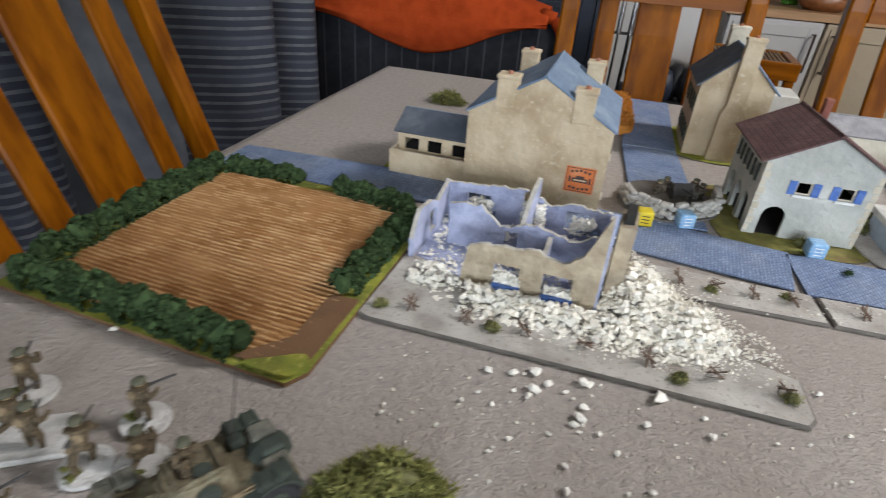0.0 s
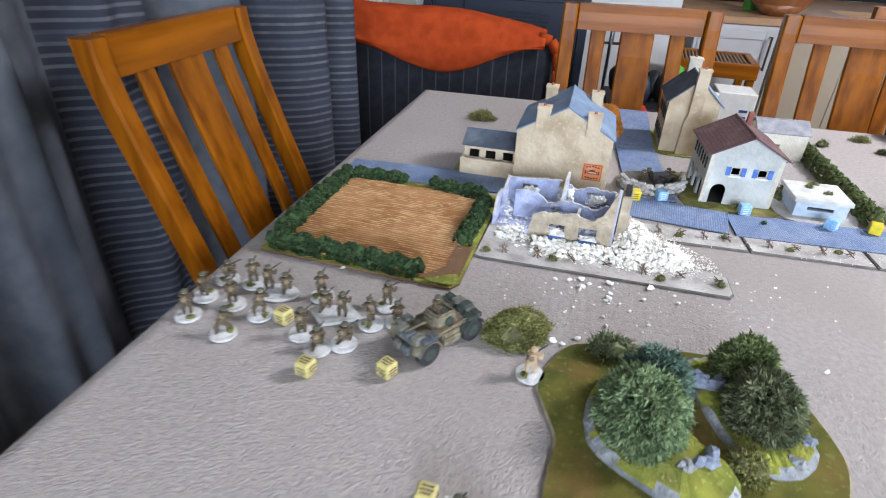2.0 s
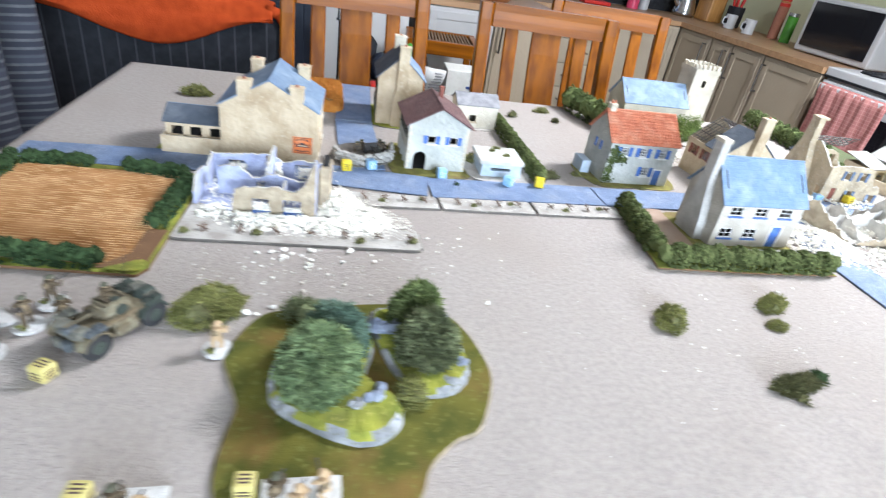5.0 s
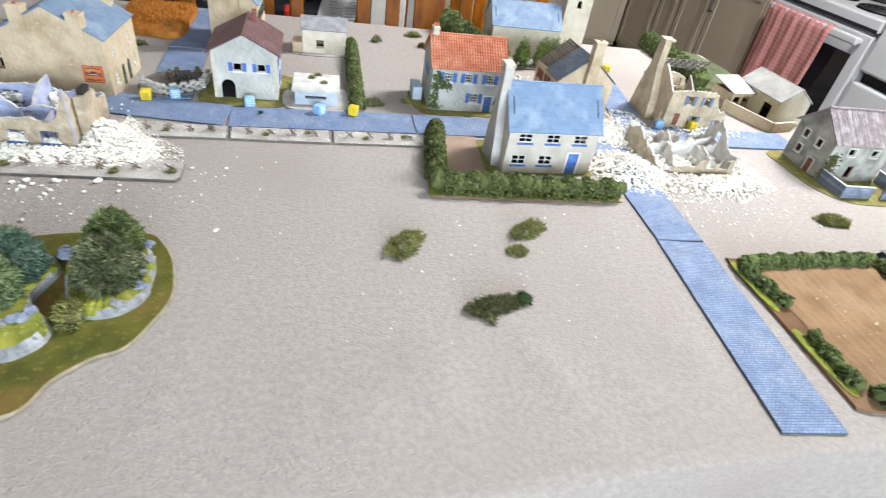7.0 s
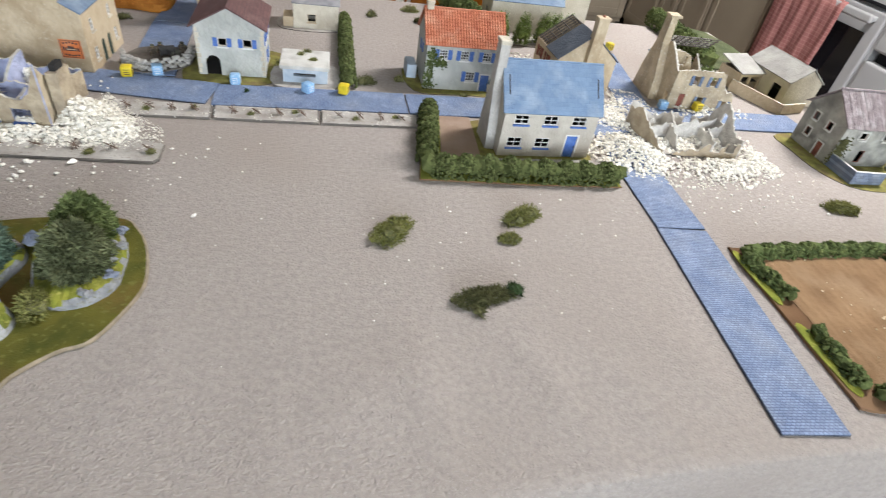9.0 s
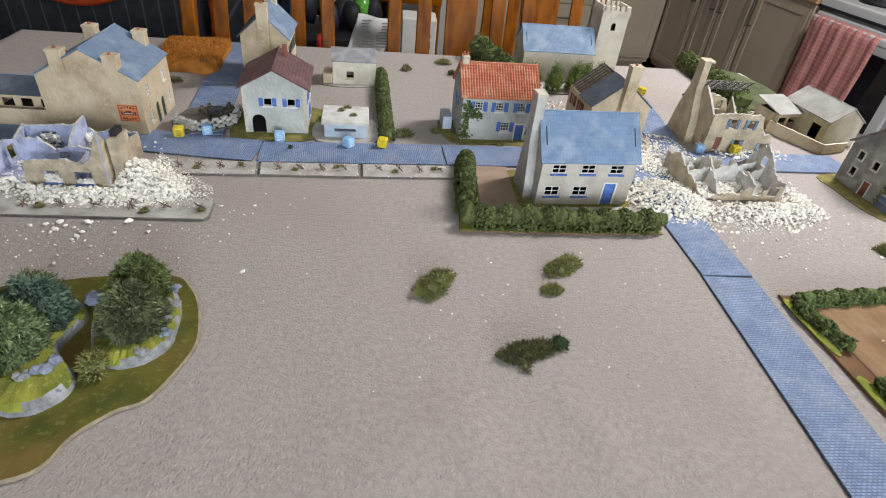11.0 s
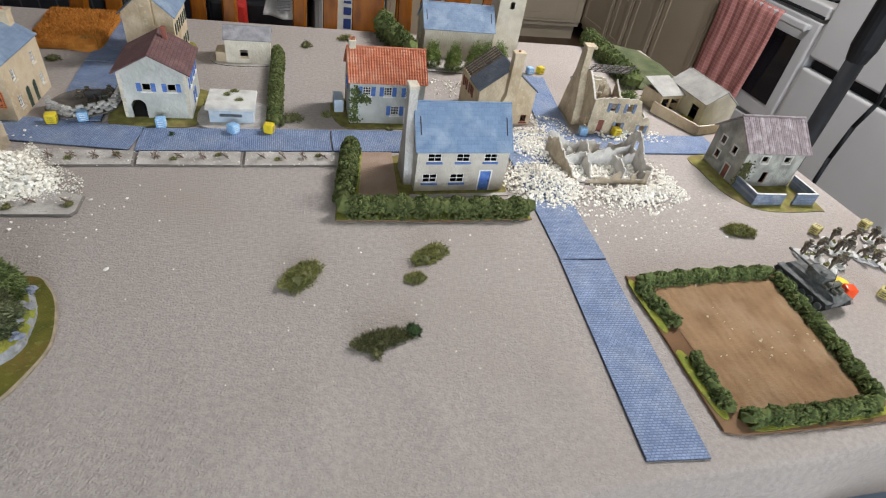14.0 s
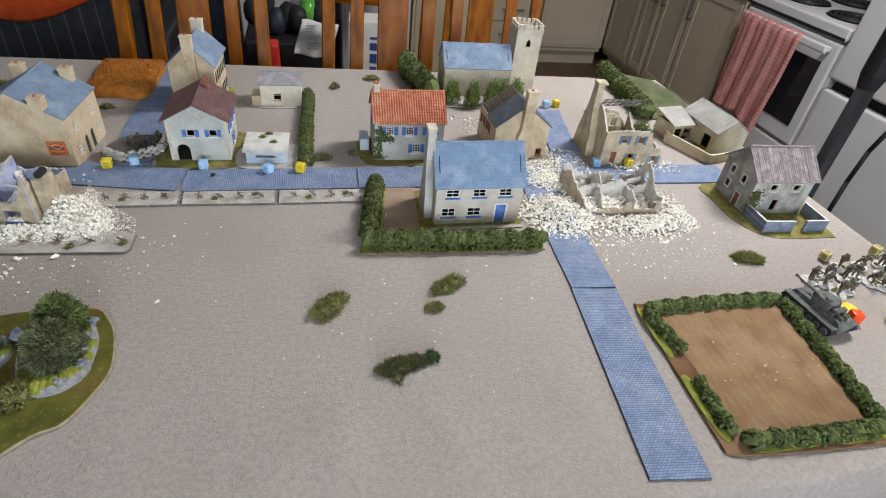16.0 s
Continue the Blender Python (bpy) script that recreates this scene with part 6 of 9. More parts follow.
def shell_house():
    R = thing("roofless_house", "roofless cream model house with tall chimney and blue shutters", "ruined model house", pose(1.452, 0.695, 0, 0, 0, -4), group="model buildings")
    M = [SHELL_WALL, SHELL_WALL, WALL_TOP]

    def shutters(u0, side_y, z, h, x):
        for s in (-1, 1):
            bm = bmesh.new()
            box(bm, x + s * .0088 - .0027, x + s * .0088 + .0027, side_y - .0018, side_y - .0003, z - .001, z + h + .001)
            part("shutter", bm, BLUE_FADED, R)
    y = -0.050
    broken_wall(R, (-0.050, y), (0.045, y), [(0, .070), (.3, .074), (.9, .074), (1, .070)], .0036, M, [(0.019, 0.031, 0.0, 0.030), (0.034, 0.046, 0.048, 0.064), (0.068, 0.080, 0.048, 0.064), (0.056, 0.067, 0.010, 0.026)], None)
    broken_wall(R, (0.0455, y), (0.080, y), [(0, .066), (.2, .046), (.45, .036), (.7, .041), (1, .022)], .0036, M, [(0.012, 0.023, 0.008, 0.022)])
    for x, z, h in ((-0.010, .048, .016), (0.024, .048, .016), (0.0115, .010, .016), (0.063, .008, .014)):
        shutters(0, y, z, h, x)
    bm = bmesh.new()
    box(bm, -0.0305, -0.0195, y + .001, y + .0024, 0.0005, .029)
    part("door", bm, RED_BROWN, R)
    broken_wall(R, (-0.050, 0.055), (-0.050, y + .0036), [(0, .070), (.25, .088), (.5, .104), (.75, .086), (1, .067)], .0036, M, [(0.088, 0.098, 0.012, 0.028)], None, .0008)
    broken_wall(R, (0.080, 0.055), (-0.046, 0.055), [(0, .020), (.3, .034), (.55, .072), (.8, .076), (1, .08)], .0036, M, [(0.075, 0.090, 0.038, 0.056)])
    broken_wall(R, (0.080, y + .0036), (0.080, 0.051), [(0, .018), (.3, .035), (.6, .02), (1, .022)], .0036, M)
    broken_wall(R, (0.040, y + .0036), (0.040, 0.051), [(0, .060), (.3, .045), (.7, .05), (1, .07)], .0036, M)
    bm = bmesh.new()
    prof = [(-0.014, 0.0), (0.062, 0.0), (0.054, 0.042), (0.038, 0.094), (0.036, 0.142), (0.016, 0.142), (0.013, 0.094), (-0.006, 0.042)]
    lo = [bm.verts.new((-0.0505, q, z)) for q, z in prof]
    hi = [bm.verts.new((-0.0665 + .03 * z, q, z)) for q, z in prof]
    bm.faces.new(lo)
    bm.faces.new(hi[::-1])
    for i in range(len(prof)):
        k = (i + 1) % len(prof)
        bm.faces.new((lo[k], lo[i], hi[i], hi[k]))
    bmesh.ops.recalc_face_normals(bm, faces=bm.faces[:])
    c = part("chimney", bm, SHELL_WALL, R)
    bm = bmesh.new()
    bevelled(bm, -0.0645, -0.0435, 0.015, 0.037, .138, .1428, .0006, seg=1)
    part("chimney_cap", bm, SHELL_WALL, c)
    broken_wall(R, (-0.046, -0.012), (-0.006, -0.012), [(0, .094), (.4, .092), (.8, .086), (1, .064)], .003, M, [(0.012, 0.026, 0.068, 0.084)])
    bm = bmesh.new()
    box(bm, -0.046, 0.071, -0.046, 0.051, 0.001, .002)
    box(bm, -0.046, 0.028, -0.010, 0.051, .034, .0355)
    part("inside_floor", bm, TIMBER, R)
    # remaining rafters and slate battens
    for i in range(7):
        bm = bmesh.new()
        x = -0.030 + i * 0.0135
        tube(bm, (x, 0.052, .083), (x, 0.026, .106), .0010, .0010, 5)
        part("rafter", bm, TIMBER, R)
    for i in range(5):
        k = i / 4
        bm = bmesh.new()
        tube(bm, (-0.034, 0.052 - .026 * k, .083 + .023 * k), (0.056, 0.052 - .026 * k, .083 + .023 * k), .0009, .0009, 5)
        part("batten", bm, TIMBER, R)
    for i in range(30):
        g = random.Random(i)
        k = i % 4
        x = -0.034 + (i // 4) * .0115 + g.uniform(-.002, .002)
        bm = bmesh.new()
        box(bm, -.004, .004, -.003, .003, 0, .0006)
        part("slate", bm, WALL_TOP, R, m=Matrix.Translation((x, 0.049 - .0065 * k, .087 + .0058 * k)) @ pose(0, 0, 0, -41, 0, 0))
    bm = bmesh.new()
    bevelled(bm, -0.062, -0.046, 0.005, 0.058, 0, .0022, .0005, seg=1)
    part("roof_fragment", bm, SLATE_DARK, R, m=Matrix.Translation((-.006, 0, .094)) @ pose(0, 0, 0, 0, -28, 0))


shell_house()
bush("tree", 1.545, 0.760, 0.030, 0.026, 0.048, LEAF_D, "green bushy model tree behind the roofless house", 101, 0.008, 1200, category="tree", trunk=True)


def barn():
    B = House("barn", "cream model barn with grey felt roof", 1.714, 0.747, 3, 0.078, 0.122, 0.048, CREAM_PALE)
    B.door("W", 0.094, 0.024, 0.034, None)
    B.walls("SN", 0.074)
    B.roof("y", 0.074, GREY_ROOF, over=0.003)
    W = House("cart_shed", "open fronted cream model shed joined to the barn", 1.640, 0.780, 8, 0.056, 0.060, 0.036, CREAM)
    W.window("S", 0.014, 0.004, 0.020, 0.026, None)
    W.window("S", 0.040, 0.004, 0.022, 0.026, None)
    W.walls()
    bm = bmesh.new()
    bevelled(bm, -0.034, 0.032, -0.036, 0.034, 0, .0024, .0005, seg=1)
    part("roof", bm, GREY_ROOF, W.o, m=Matrix.Translation((0, 0, .045)) @ pose(0, 0, 0, 13, 0, 0))
    Y = thing("yard_wall", "low cream wall enclosing the barn yard", "model wall", pose(0, 0, 0), group="model buildings")
    M = [CREAM, CREAM, CREAM_PALE]
    broken_wall(Y, (1.601, 0.748), (1.643, 0.640), [(0, .024), (1, .021)], .004, M, jag=.0004)
    broken_wall(Y, (1.647, 0.640), (1.711, 0.655), [(0, .020), (1, .019)], .004, M, jag=.0004)
    bm = bmesh.new()
    prism(bm, [(1.609, 0.742), (1.646, 0.646), (1.703, 0.658), (1.681, 0.735)], 0.0008, 0.0025)
    part("yard_floor", bm, FLOCK, Y)


barn()


def east_house():
    H = House("grey_house", "mottled grey model house with weathered mauve roof", 1.6555, 0.4965, -3, 0.118, 0.092, 0.072, GREY_STONE)
    for u, z in ((0.026, 0.050), (0.060, 0.048), (0.026, 0.022)):
        H.window("W", u, z, 0.011, 0.013, RED_BROWN, (0, 0), None, WHITE_CONCRETE, WHITE_CONCRETE)
    H.door("W", 0.062, 0.013, 0.026, RED_BROWN, surround=WHITE_CONCRETE)
    for u in (0.040, 0.086):
        H.window("S", u, 0.049, 0.014, 0.012, CREAM_PALE, (0, 0), None, WHITE_CONCRETE, WHITE_CONCRETE)
    H.window("S", 0.056, 0.008, 0.012, 0.022, RED_BROWN, (0, 0), None, None, None)
    H.walls("EW", 0.110)
    w, over = H.w, 0.006
    rise, run = 0.110 - H.h, H.d / 2
    a = math.atan2(rise, run)
    ln = math.hypot(rise, run) + over
    n = 34
    for s in (0, 180):
        m = pose(0, 0, 0, 0, 0, s) @ Matrix.Translation((0, -run - over * math.cos(a), H.h - over * math.sin(a) + .0004)) @ pose(0, 0, 0, math.degrees(a), 0, 0)
        g = random.Random(s + 3)
        bm = bmesh.new()
        box(bm, -w / 2 - over, w / 2 + over, 0, ln, 0, .0012)
        slope = part("roof_slope", bm, MAUVE_ROOF, H.o, m=m)
        for i in range(n):
            x = -w / 2 - over + (w + 2 * over) * i / n
            bm = bmesh.new()
            box(bm, x + .0003, x + (w + 2 * over) / n - .0003, -.0005 - g.random() * .0012, ln, .0012, .0019 + g.random() * .0006)
            part("roof_board", bm, MAUVE_ROOF, slope)
    bm = bmesh.new()
    tube(bm, (-w / 2 - over, 0, .1135), (w / 2 + over, 0, .1135), .0018, .0018, 8)
    part("ridge", bm, MAUVE_ROOF, H.o)
    H.ivy("S", [(0.010, 0.010, .012), (0.006, 0.022, .011), (0.012, 0.032, .010), (0.008, 0.042, .008)], 8, LICHEN_DARK)
    H.base([(-0.080, 0.055), (-0.092, 0.0), (-0.086, -0.075), (-0.045, -0.120), (0.060, -0.122), (0.080, -0.105), (0.075, 0.055)], FLOCK_DULL)
    M = [BLUE_STONE, BLUE_STONE, WHITE_CONCRETE]
    Y = thing("yard_wall", "low blue-grey stone yard wall of the grey house", "model wall", pose(1.6555, 0.4965, 0.0012, 0, 0, -3), group="model buildings")
    broken_wall(Y, (-0.060, -0.046), (-0.060, -0.106), [(0, .022), (1, .022)], .004, M, jag=.0002)
    broken_wall(Y, (-0.056, -0.106), (0.000, -0.106), [(0, .022), (1, .021)], .004, M, jag=.0002)
    broken_wall(Y, (0.022, -0.106), (0.066, -0.106), [(0, .022), (1, .022)], .004, M, jag=.0002)
    broken_wall(Y, (0.066, -0.102), (0.066, -0.046), [(0, .022), (1, .022)], .004, M, jag=.0002)


BLUE_STONE = brick_relief(material("blue_grey_stonework", (0.25, 0.30, 0.40), (0.18, 0.22, 0.31), 50, 0.85, 0.5, 300, stain=(0.36, 0.40, 0.47), stain_scale=40), 0.008, 0.005, 0.0006, (0.6, 0.6, 0.62), 0.5, axes=(90, 0, 0))
east_house()


def blue_house():
    H = House("blue_roof_house", "beige model house with blue slate roof and blue door", 1.097, 0.5005, -0.5, 0.140, 0.086, 0.070, BEIGE_WALL)
    for u in (0.026, 0.069, 0.112):
        H.window("S", u, 0.0510, 0.021, 0.0135, WHITE_PAINT, (1, 1), None, BLUE_PAINT)
    for u in (0.022, 0.064):
        H.window("S", u, 0.0155, 0.022, 0.0150, WHITE_PAINT, (1, 1), None, BLUE_PAINT)
    H.door("S", 0.108, 0.0170, 0.0355, BLUE_PAINT, surround=WHITE_PAINT)
    H.window("E", 0.04, 0.015, 0.012, 0.014, WHITE_PAINT, (1, 1), None, BLUE_PAINT)
    H.walls("EW", 0.123)
    H.roof("x", 0.123, SLATE_PALE, over=0.004, slots=True)
    bm = bmesh.new()
    prof = [(0.026, 0.0), (0.022, 0.032), (0.010, 0.088), (0.009, 0.146), (-0.009, 0.146), (-0.010, 0.088), (-0.022, 0.032), (-0.026, 0.0)]
    lo = [bm.verts.new((-0.0705, y, z)) for y, z in prof]
    hi = [bm.verts.new((-0.0705 - 0.0125, y * .97, z)) for y, z in prof]
    bm.faces.new(lo[::-1])
    bm.faces.new(hi)
    for i in range(len(prof)):
        j = (i + 1) % len(prof)
        bm.faces.new((lo[i], lo[j], hi[j], hi[i]))
    bmesh.ops.recalc_face_normals(bm, faces=bm.faces[:])
    c = part("chimney", bm, CHIM_GREY, H.o)
    bm = bmesh.new()
    bevelled(bm, -0.0845, -0.0695, -0.0105, 0.0105, 0.1455, 0.151, .0006, seg=1)
    part("chimney_cap", bm, CREAM_PALE, c)
    H.base([(-0.093, 0.055), (-0.098, -0.02), (-0.086, -0.052), (0.0, -0.056), (0.074, -0.054), (0.076, 0.05), (0.0, 0.058)], FLOCK_DULL)
    bm = bmesh.new()
    prism(bm, [(-0.078, -0.060), (0.076, -0.0595), (0.076, -0.052), (-0.078, -0.052)], 0.0012, 0.0019)
    part("path", bm, PLATE, H.o)


CHIM_GREY = material("pale_grey_roughcast", (0.56, 0.54, 0.50), (0.46, 0.44, 0.41), 50, 0.95, 0.8, 260, stain=(0.38, 0.36, 0.33), stain_scale=30)
blue_house()
hedge("hedge", [(0.920, 0.402), (1.010, 0.397), (1.052, 0.394)], 0.026, 0.030, HEDGE2, "thick olive green clump-foam garden hedge", 111)
hedge("hedge", [(1.062, 0.394), (1.12, 0.391), (1.182, 0.388)], 0.026, 0.029, HEDGE2, "thick olive green clump-foam garden hedge", 112)
hedge("hedge", [(0.921, 0.424), (0.934, 0.50), (0.946, 0.575)], 0.025, 0.028, HEDGE2, "thick olive green clump-foam garden hedge", 113)
plate("hedge_mat", [(0.906, 0.388), (1.05, 0.379), (1.188, 0.376), (1.186, 0.404), (1.05, 0.41), (0.938, 0.414), (0.965, 0.585), (0.936, 0.587)], 0.0018, FLOCK, EARTH, "thin flocked strip under the garden hedge", "terrain base")
GARDEN = material("pinkish_garden_soil", (0.36, 0.265, 0.20), (0.29, 0.205, 0.15), 24, 0.95, 0.8, 500, stain=(0.42, 0.33, 0.27), stain_scale=18, spec=0.1)
bm = bmesh.new()
prism(bm, [(0.943, 0.424), (1.0, 0.418), (1.012, 0.572), (0.964, 0.578)], 0.0008, 0.0018)
solo("garden_bed", bm, GARDEN, "pinkish brown bare garden bed beside the house", "terrain base")


# ---- ruins with rubble ----
def west_ruin():
    plate("ruin_board", [(0.290, 0.434), (0.298, 0.430), (0.586, 0.414), (0.591, 0.421), (0.592, 0.456), (0.56, 0.47), (0.51, 0.52), (0.50, 0.58), (0.312, 0.60), (0.300, 0.55)], 0.003, PLATE, PLATE_EDGE, "grey gritty base board of the ruined house", "terrain base")
    R = thing("ruined_house", "roofless ruined model house with lavender plastered rooms", "ruined model house", pose(0, 0, 0.0035), group="model buildings")
    M = [RUIN_OUT, RUIN_IN, WALL_TOP]
    N = [RUIN_IN, RUIN_IN, WALL_TOP]
    t = 0.0038
    broken_wall(R, (0.352, 0.498), (0.456, 0.487), [(0, .010), (.04, .034), (.25, .037), (.55, .040), (.75, .034), (.86, .045), (1, .080)], t, M, [(0.026, 0.046, 0.008, 0.023), (0.064, 0.086, 0.008, 0.024)])
    broken_wall(R, (0.458, 0.487), (0.468, 0.592), [(0, .080), (.12, .066), (.3, .050), (.6, .040), (1, .032)], t, M, [(0.045, 0.06, 0.012, 0.030)])
    broken_wall(R, (0.466, 0.595), (0.312, 0.606), [(0, .034), (.2, .036), (.35, .032), (.5, .042), (.75, .040), (.9, .038), (1, .038)], t, M, [(0.020, 0.040, 0.012, 0.030), (0.066, 0.080, 0.004, 0.040), (0.110, 0.132, 0.012, 0.030)])
    broken_wall(R, (0.312, 0.602), (0.302, 0.520), [(0, .038), (.3, .028), (.5, .036), (.8, .038), (1, .018)], t, M, [(0.03, 0.045, 0.006, 0.026)])
    broken_wall(R, (0.328, 0.553), (0.462, 0.540), [(0, .040), (.2, .042), (.35, .026), (.55, .034), (.8, .026), (1, .040)], t, N, [(0.05, 0.065, 0.0, 0.024)])
    broken_wall(R, (0.393, 0.548), (0.400, 0.598), [(0, .030), (.5, .05), (1, .056)], t, N)
    broken_wall(R, (0.412, 0.496), (0.418, 0.542), [(0, .030), (.5, .022), (1, .028)], t, N)
    for a, b, z in (((0.379, 0.4925), (0.399, 0.4905), .008), ((0.417, 0.4888), (0.439, 0.4866), .008)):
        bm = bmesh.new()
        prism(bm, [(a[0] - .001, a[1] - .0006), (b[0] + .001, b[1] - .0006), (b[0] + .001, b[1] - .0035), (a[0] - .001, a[1] - .0050)], z - .0034, z + .0006)
        part("sill", bm, BLUE_PAINT, R)
    # chimney stack on the outer wall
    bm = bmesh.new()
    pts = [(0.4615, 0.500), (0.4735, 0.501), (0.477, 0.532), (0.465, 0.533)]
    prism(bm, pts, 0, 0.066)
    c = part("chimney", bm, RUIN_OUT, R)
    bm = bmesh.new()
    cc = sum((Vector(p) for p in pts), Vector((0, 0))) / 4
    prism(bm, [tuple(cc + (Vector(p) - cc) * .6) for p in pts], 0.0661, 0.074)
    part("flue", bm, DARK, c)
    bm = bmesh.new()
    prism(bm, [(0.308, 0.524), (0.352, 0.502), (0.456, 0.491), (0.466, 0.590), (0.314, 0.600)], 0, 0.001)
    part("inside_floor", bm, RUIN_IN, R)

    def pile(x, y):
        a = 0.032 * math.exp(-((x - 0.484) / 0.026) ** 2 - ((y - 0.512) / 0.036) ** 2)
        b = 0.016 * math.exp(-((x - 0.515) / 0.034) ** 2 - ((y - 0.490) / 0.030) ** 2)
        c = 0.011 * math.exp(-((y - (0.476 - 0.06 * (x - 0.40))) / 0.016) ** 2) * (0.36 < x < 0.49)
        d = 0.010 * math.exp(-((x - 0.332) / 0.020) ** 2 - ((y - 0.500) / 0.020) ** 2)
        return max(a, b, c, d, 0.0)
    heap = [(0.309, 0.490), (0.360, 0.452), (0.407, 0.440), (0.450, 0.438), (0.502, 0.445), (0.530, 0.450), (0.556, 0.472), (0.552, 0.508), (0.526, 0.534), (0.492, 0.60), (0.475, 0.55), (0.457, 0.484), (0.352, 0.494), (0.31, 0.520)]
    rubble("rubble_heap", heap, 2600, 0.0010, 0.0040, lambda x, y: 0.002 + pile(x, y), "heap of chalky white rubble round the ruined house", 121)
    rubble("fine_rubble", [(0.440, 0.436), (0.53, 0.436), (0.592, 0.446), (0.580, 0.500), (0.532, 0.545), (0.490, 0.602), (0.476, 0.56), (0.47, 0.47)], 3000, 0.0005, 0.0014, lambda x, y: 0.0035 + 0.8 * pile(x, y), "fine white grit spilled round the rubble heap", 125)

    def indoor(x, y):
        return 0.005 + 0.016 * max(0, noise.noise(Vector((x * 40, y * 40, 3))))
    rubble("indoor_rubble", [(0.31, 0.525), (0.354, 0.503), (0.454, 0.492), (0.464, 0.59), (0.314, 0.600)], 760, 0.0009, 0.0033, indoor, "broken white stones on the ruin's floor", 122)
    for k, (x, y, z) in enumerate(((0.348, 0.597, .018), (0.442, 0.5905, .018), (0.389, 0.4965, .008), (0.428, 0.4925, .003), (0.3975, 0.590, .012), (0.3975, 0.589, .024))):
        rubble("window_rubble", [(x - .010, y - .0045), (x + .010, y - .0055), (x + .010, y + .0035), (x - .010, y + .0045)], 150, 0.0012, 0.0034, lambda a, b: z + .011, "white stones lying in a ruin window", 180 + k)
    for a, b in (((0.336, 0.5995), (0.362, 0.5978)), ((0.430, 0.5935), (0.456, 0.5915))):
        bm = bmesh.new()
        prism(bm, [a, b, (b[0] - .0006, b[1] - .006), (a[0] - .0006, a[1] - .006)], .0135, .0165)
        part("sill", bm, BLUE_FADED, R)
    rubble("road_rubble", [(0.30, 0.615), (0.36, 0.61), (0.49, 0.605), (0.49, 0.655), (0.30, 0.655)], 60, 0.0008, 0.003, lambda x, y: 0.0035, "chips of white stone scattered on the road", 123)
    rubble("cloth_rubble", [(0.34, 0.32), (0.56, 0.31), (0.63, 0.42), (0.60, 0.47), (0.58, 0.41), (0.33, 0.425)], 90, 0.0005, 0.0016, lambda x, y: 0.001, "tiny white chips scattered on the cloth", 124)


west_ruin()


RUST = material("rusty_brown_wire", (0.16, 0.105, 0.075), (0.10, 0.07, 0.055), 300, 0.9, 0.4, 700)


def wire_posts(x0, y0, x1, y1, n, seed, z):
    """Crossed wooden obstacles with a strand of wire."""
    g = random.Random(seed)
    for i in range(n):
        s = (i + 0.5) / n
        x, y = x0 + (x1 - x0) * s, y0 + (y1 - y0) * s
        bm = bmesh.new()
        h = g.uniform(.008, .011)
        tube(bm, (-.005, -.003, 0), (.005, .004, h), .0007, .0006, 5)
        tube(bm, (.005, -.003, 0), (-.005, .003, h), .0007, .0006, 5)
        tube(bm, (0, -.0055, 0), (0.001, .005, h * .9), .0007, .0006, 5)
        for k in range(5):
            a = g.uniform(0, 6.28)
            tube(bm, (.006 * math.cos(a), .004 * math.sin(a), h * g.uniform(.2, .9)), (.006 * math.cos(a + 2), .004 * math.sin(a + 2), h * g.uniform(.2, .9)), .0003, .0003, 4)
        solo("wire_obstacle", bm, RUST, "small crossed timber obstacle wound with barbed wire", "barbed wire", pose(x, y, z, 0, 0, g.uniform(0, 180)), group="wire obstacles")


for i, (a, b, c, d) in enumerate((((0.500, 0.535), (0.634, 0.534), (0.632, 0.574), (0.500, 0.580)), ((0.637, 0.534), (0.781, 0.530), (0.781, 0.571), (0.635, 0.573)), ((0.784, 0.530), (0.925, 0.529), (0.929, 0.569), (0.784, 0.571)))):
    plate("wire_strip", [a, b, c, d], 0.003, PLATE, PLATE_EDGE, "gritty pale base strip with barbed wire along the road", "terrain base")
    wire_posts(a[0] + .01, (a[1] + d[1]) / 2, b[0] - .008, (b[1] + c[1]) / 2, 4, 130 + i, 0.0036)
    for k in range(2):
        bush("grass_tuft", a[0] + (0.05, 0.11)[k], (a[1] + d[1]) / 2 - (0.006, -.004)[k], .006, .005, .006, LICHEN, "small green grass tuft on the wire base", 140 + 3 * i + k, .003, 90, z=.0034)
    rubble("grit", [a, b, c, d], 160, 0.0004, 0.0012, lambda x, y: 0.0042, "loose pale grit on the wire base", 150 + i)
wire_posts(0.305, 0.452, 0.598, 0.438, 7, 139, 0.0036)
for i, (x, y) in enumerate(((0.305, 0.446), (0.388, 0.444), (0.512, 0.431), (0.580, 0.434))):
    bush("grass_tuft", x, y, .007, .006, .007, LICHEN, "small green grass tuft on the ruin base", 160 + i, .003, 110, z=.0034)


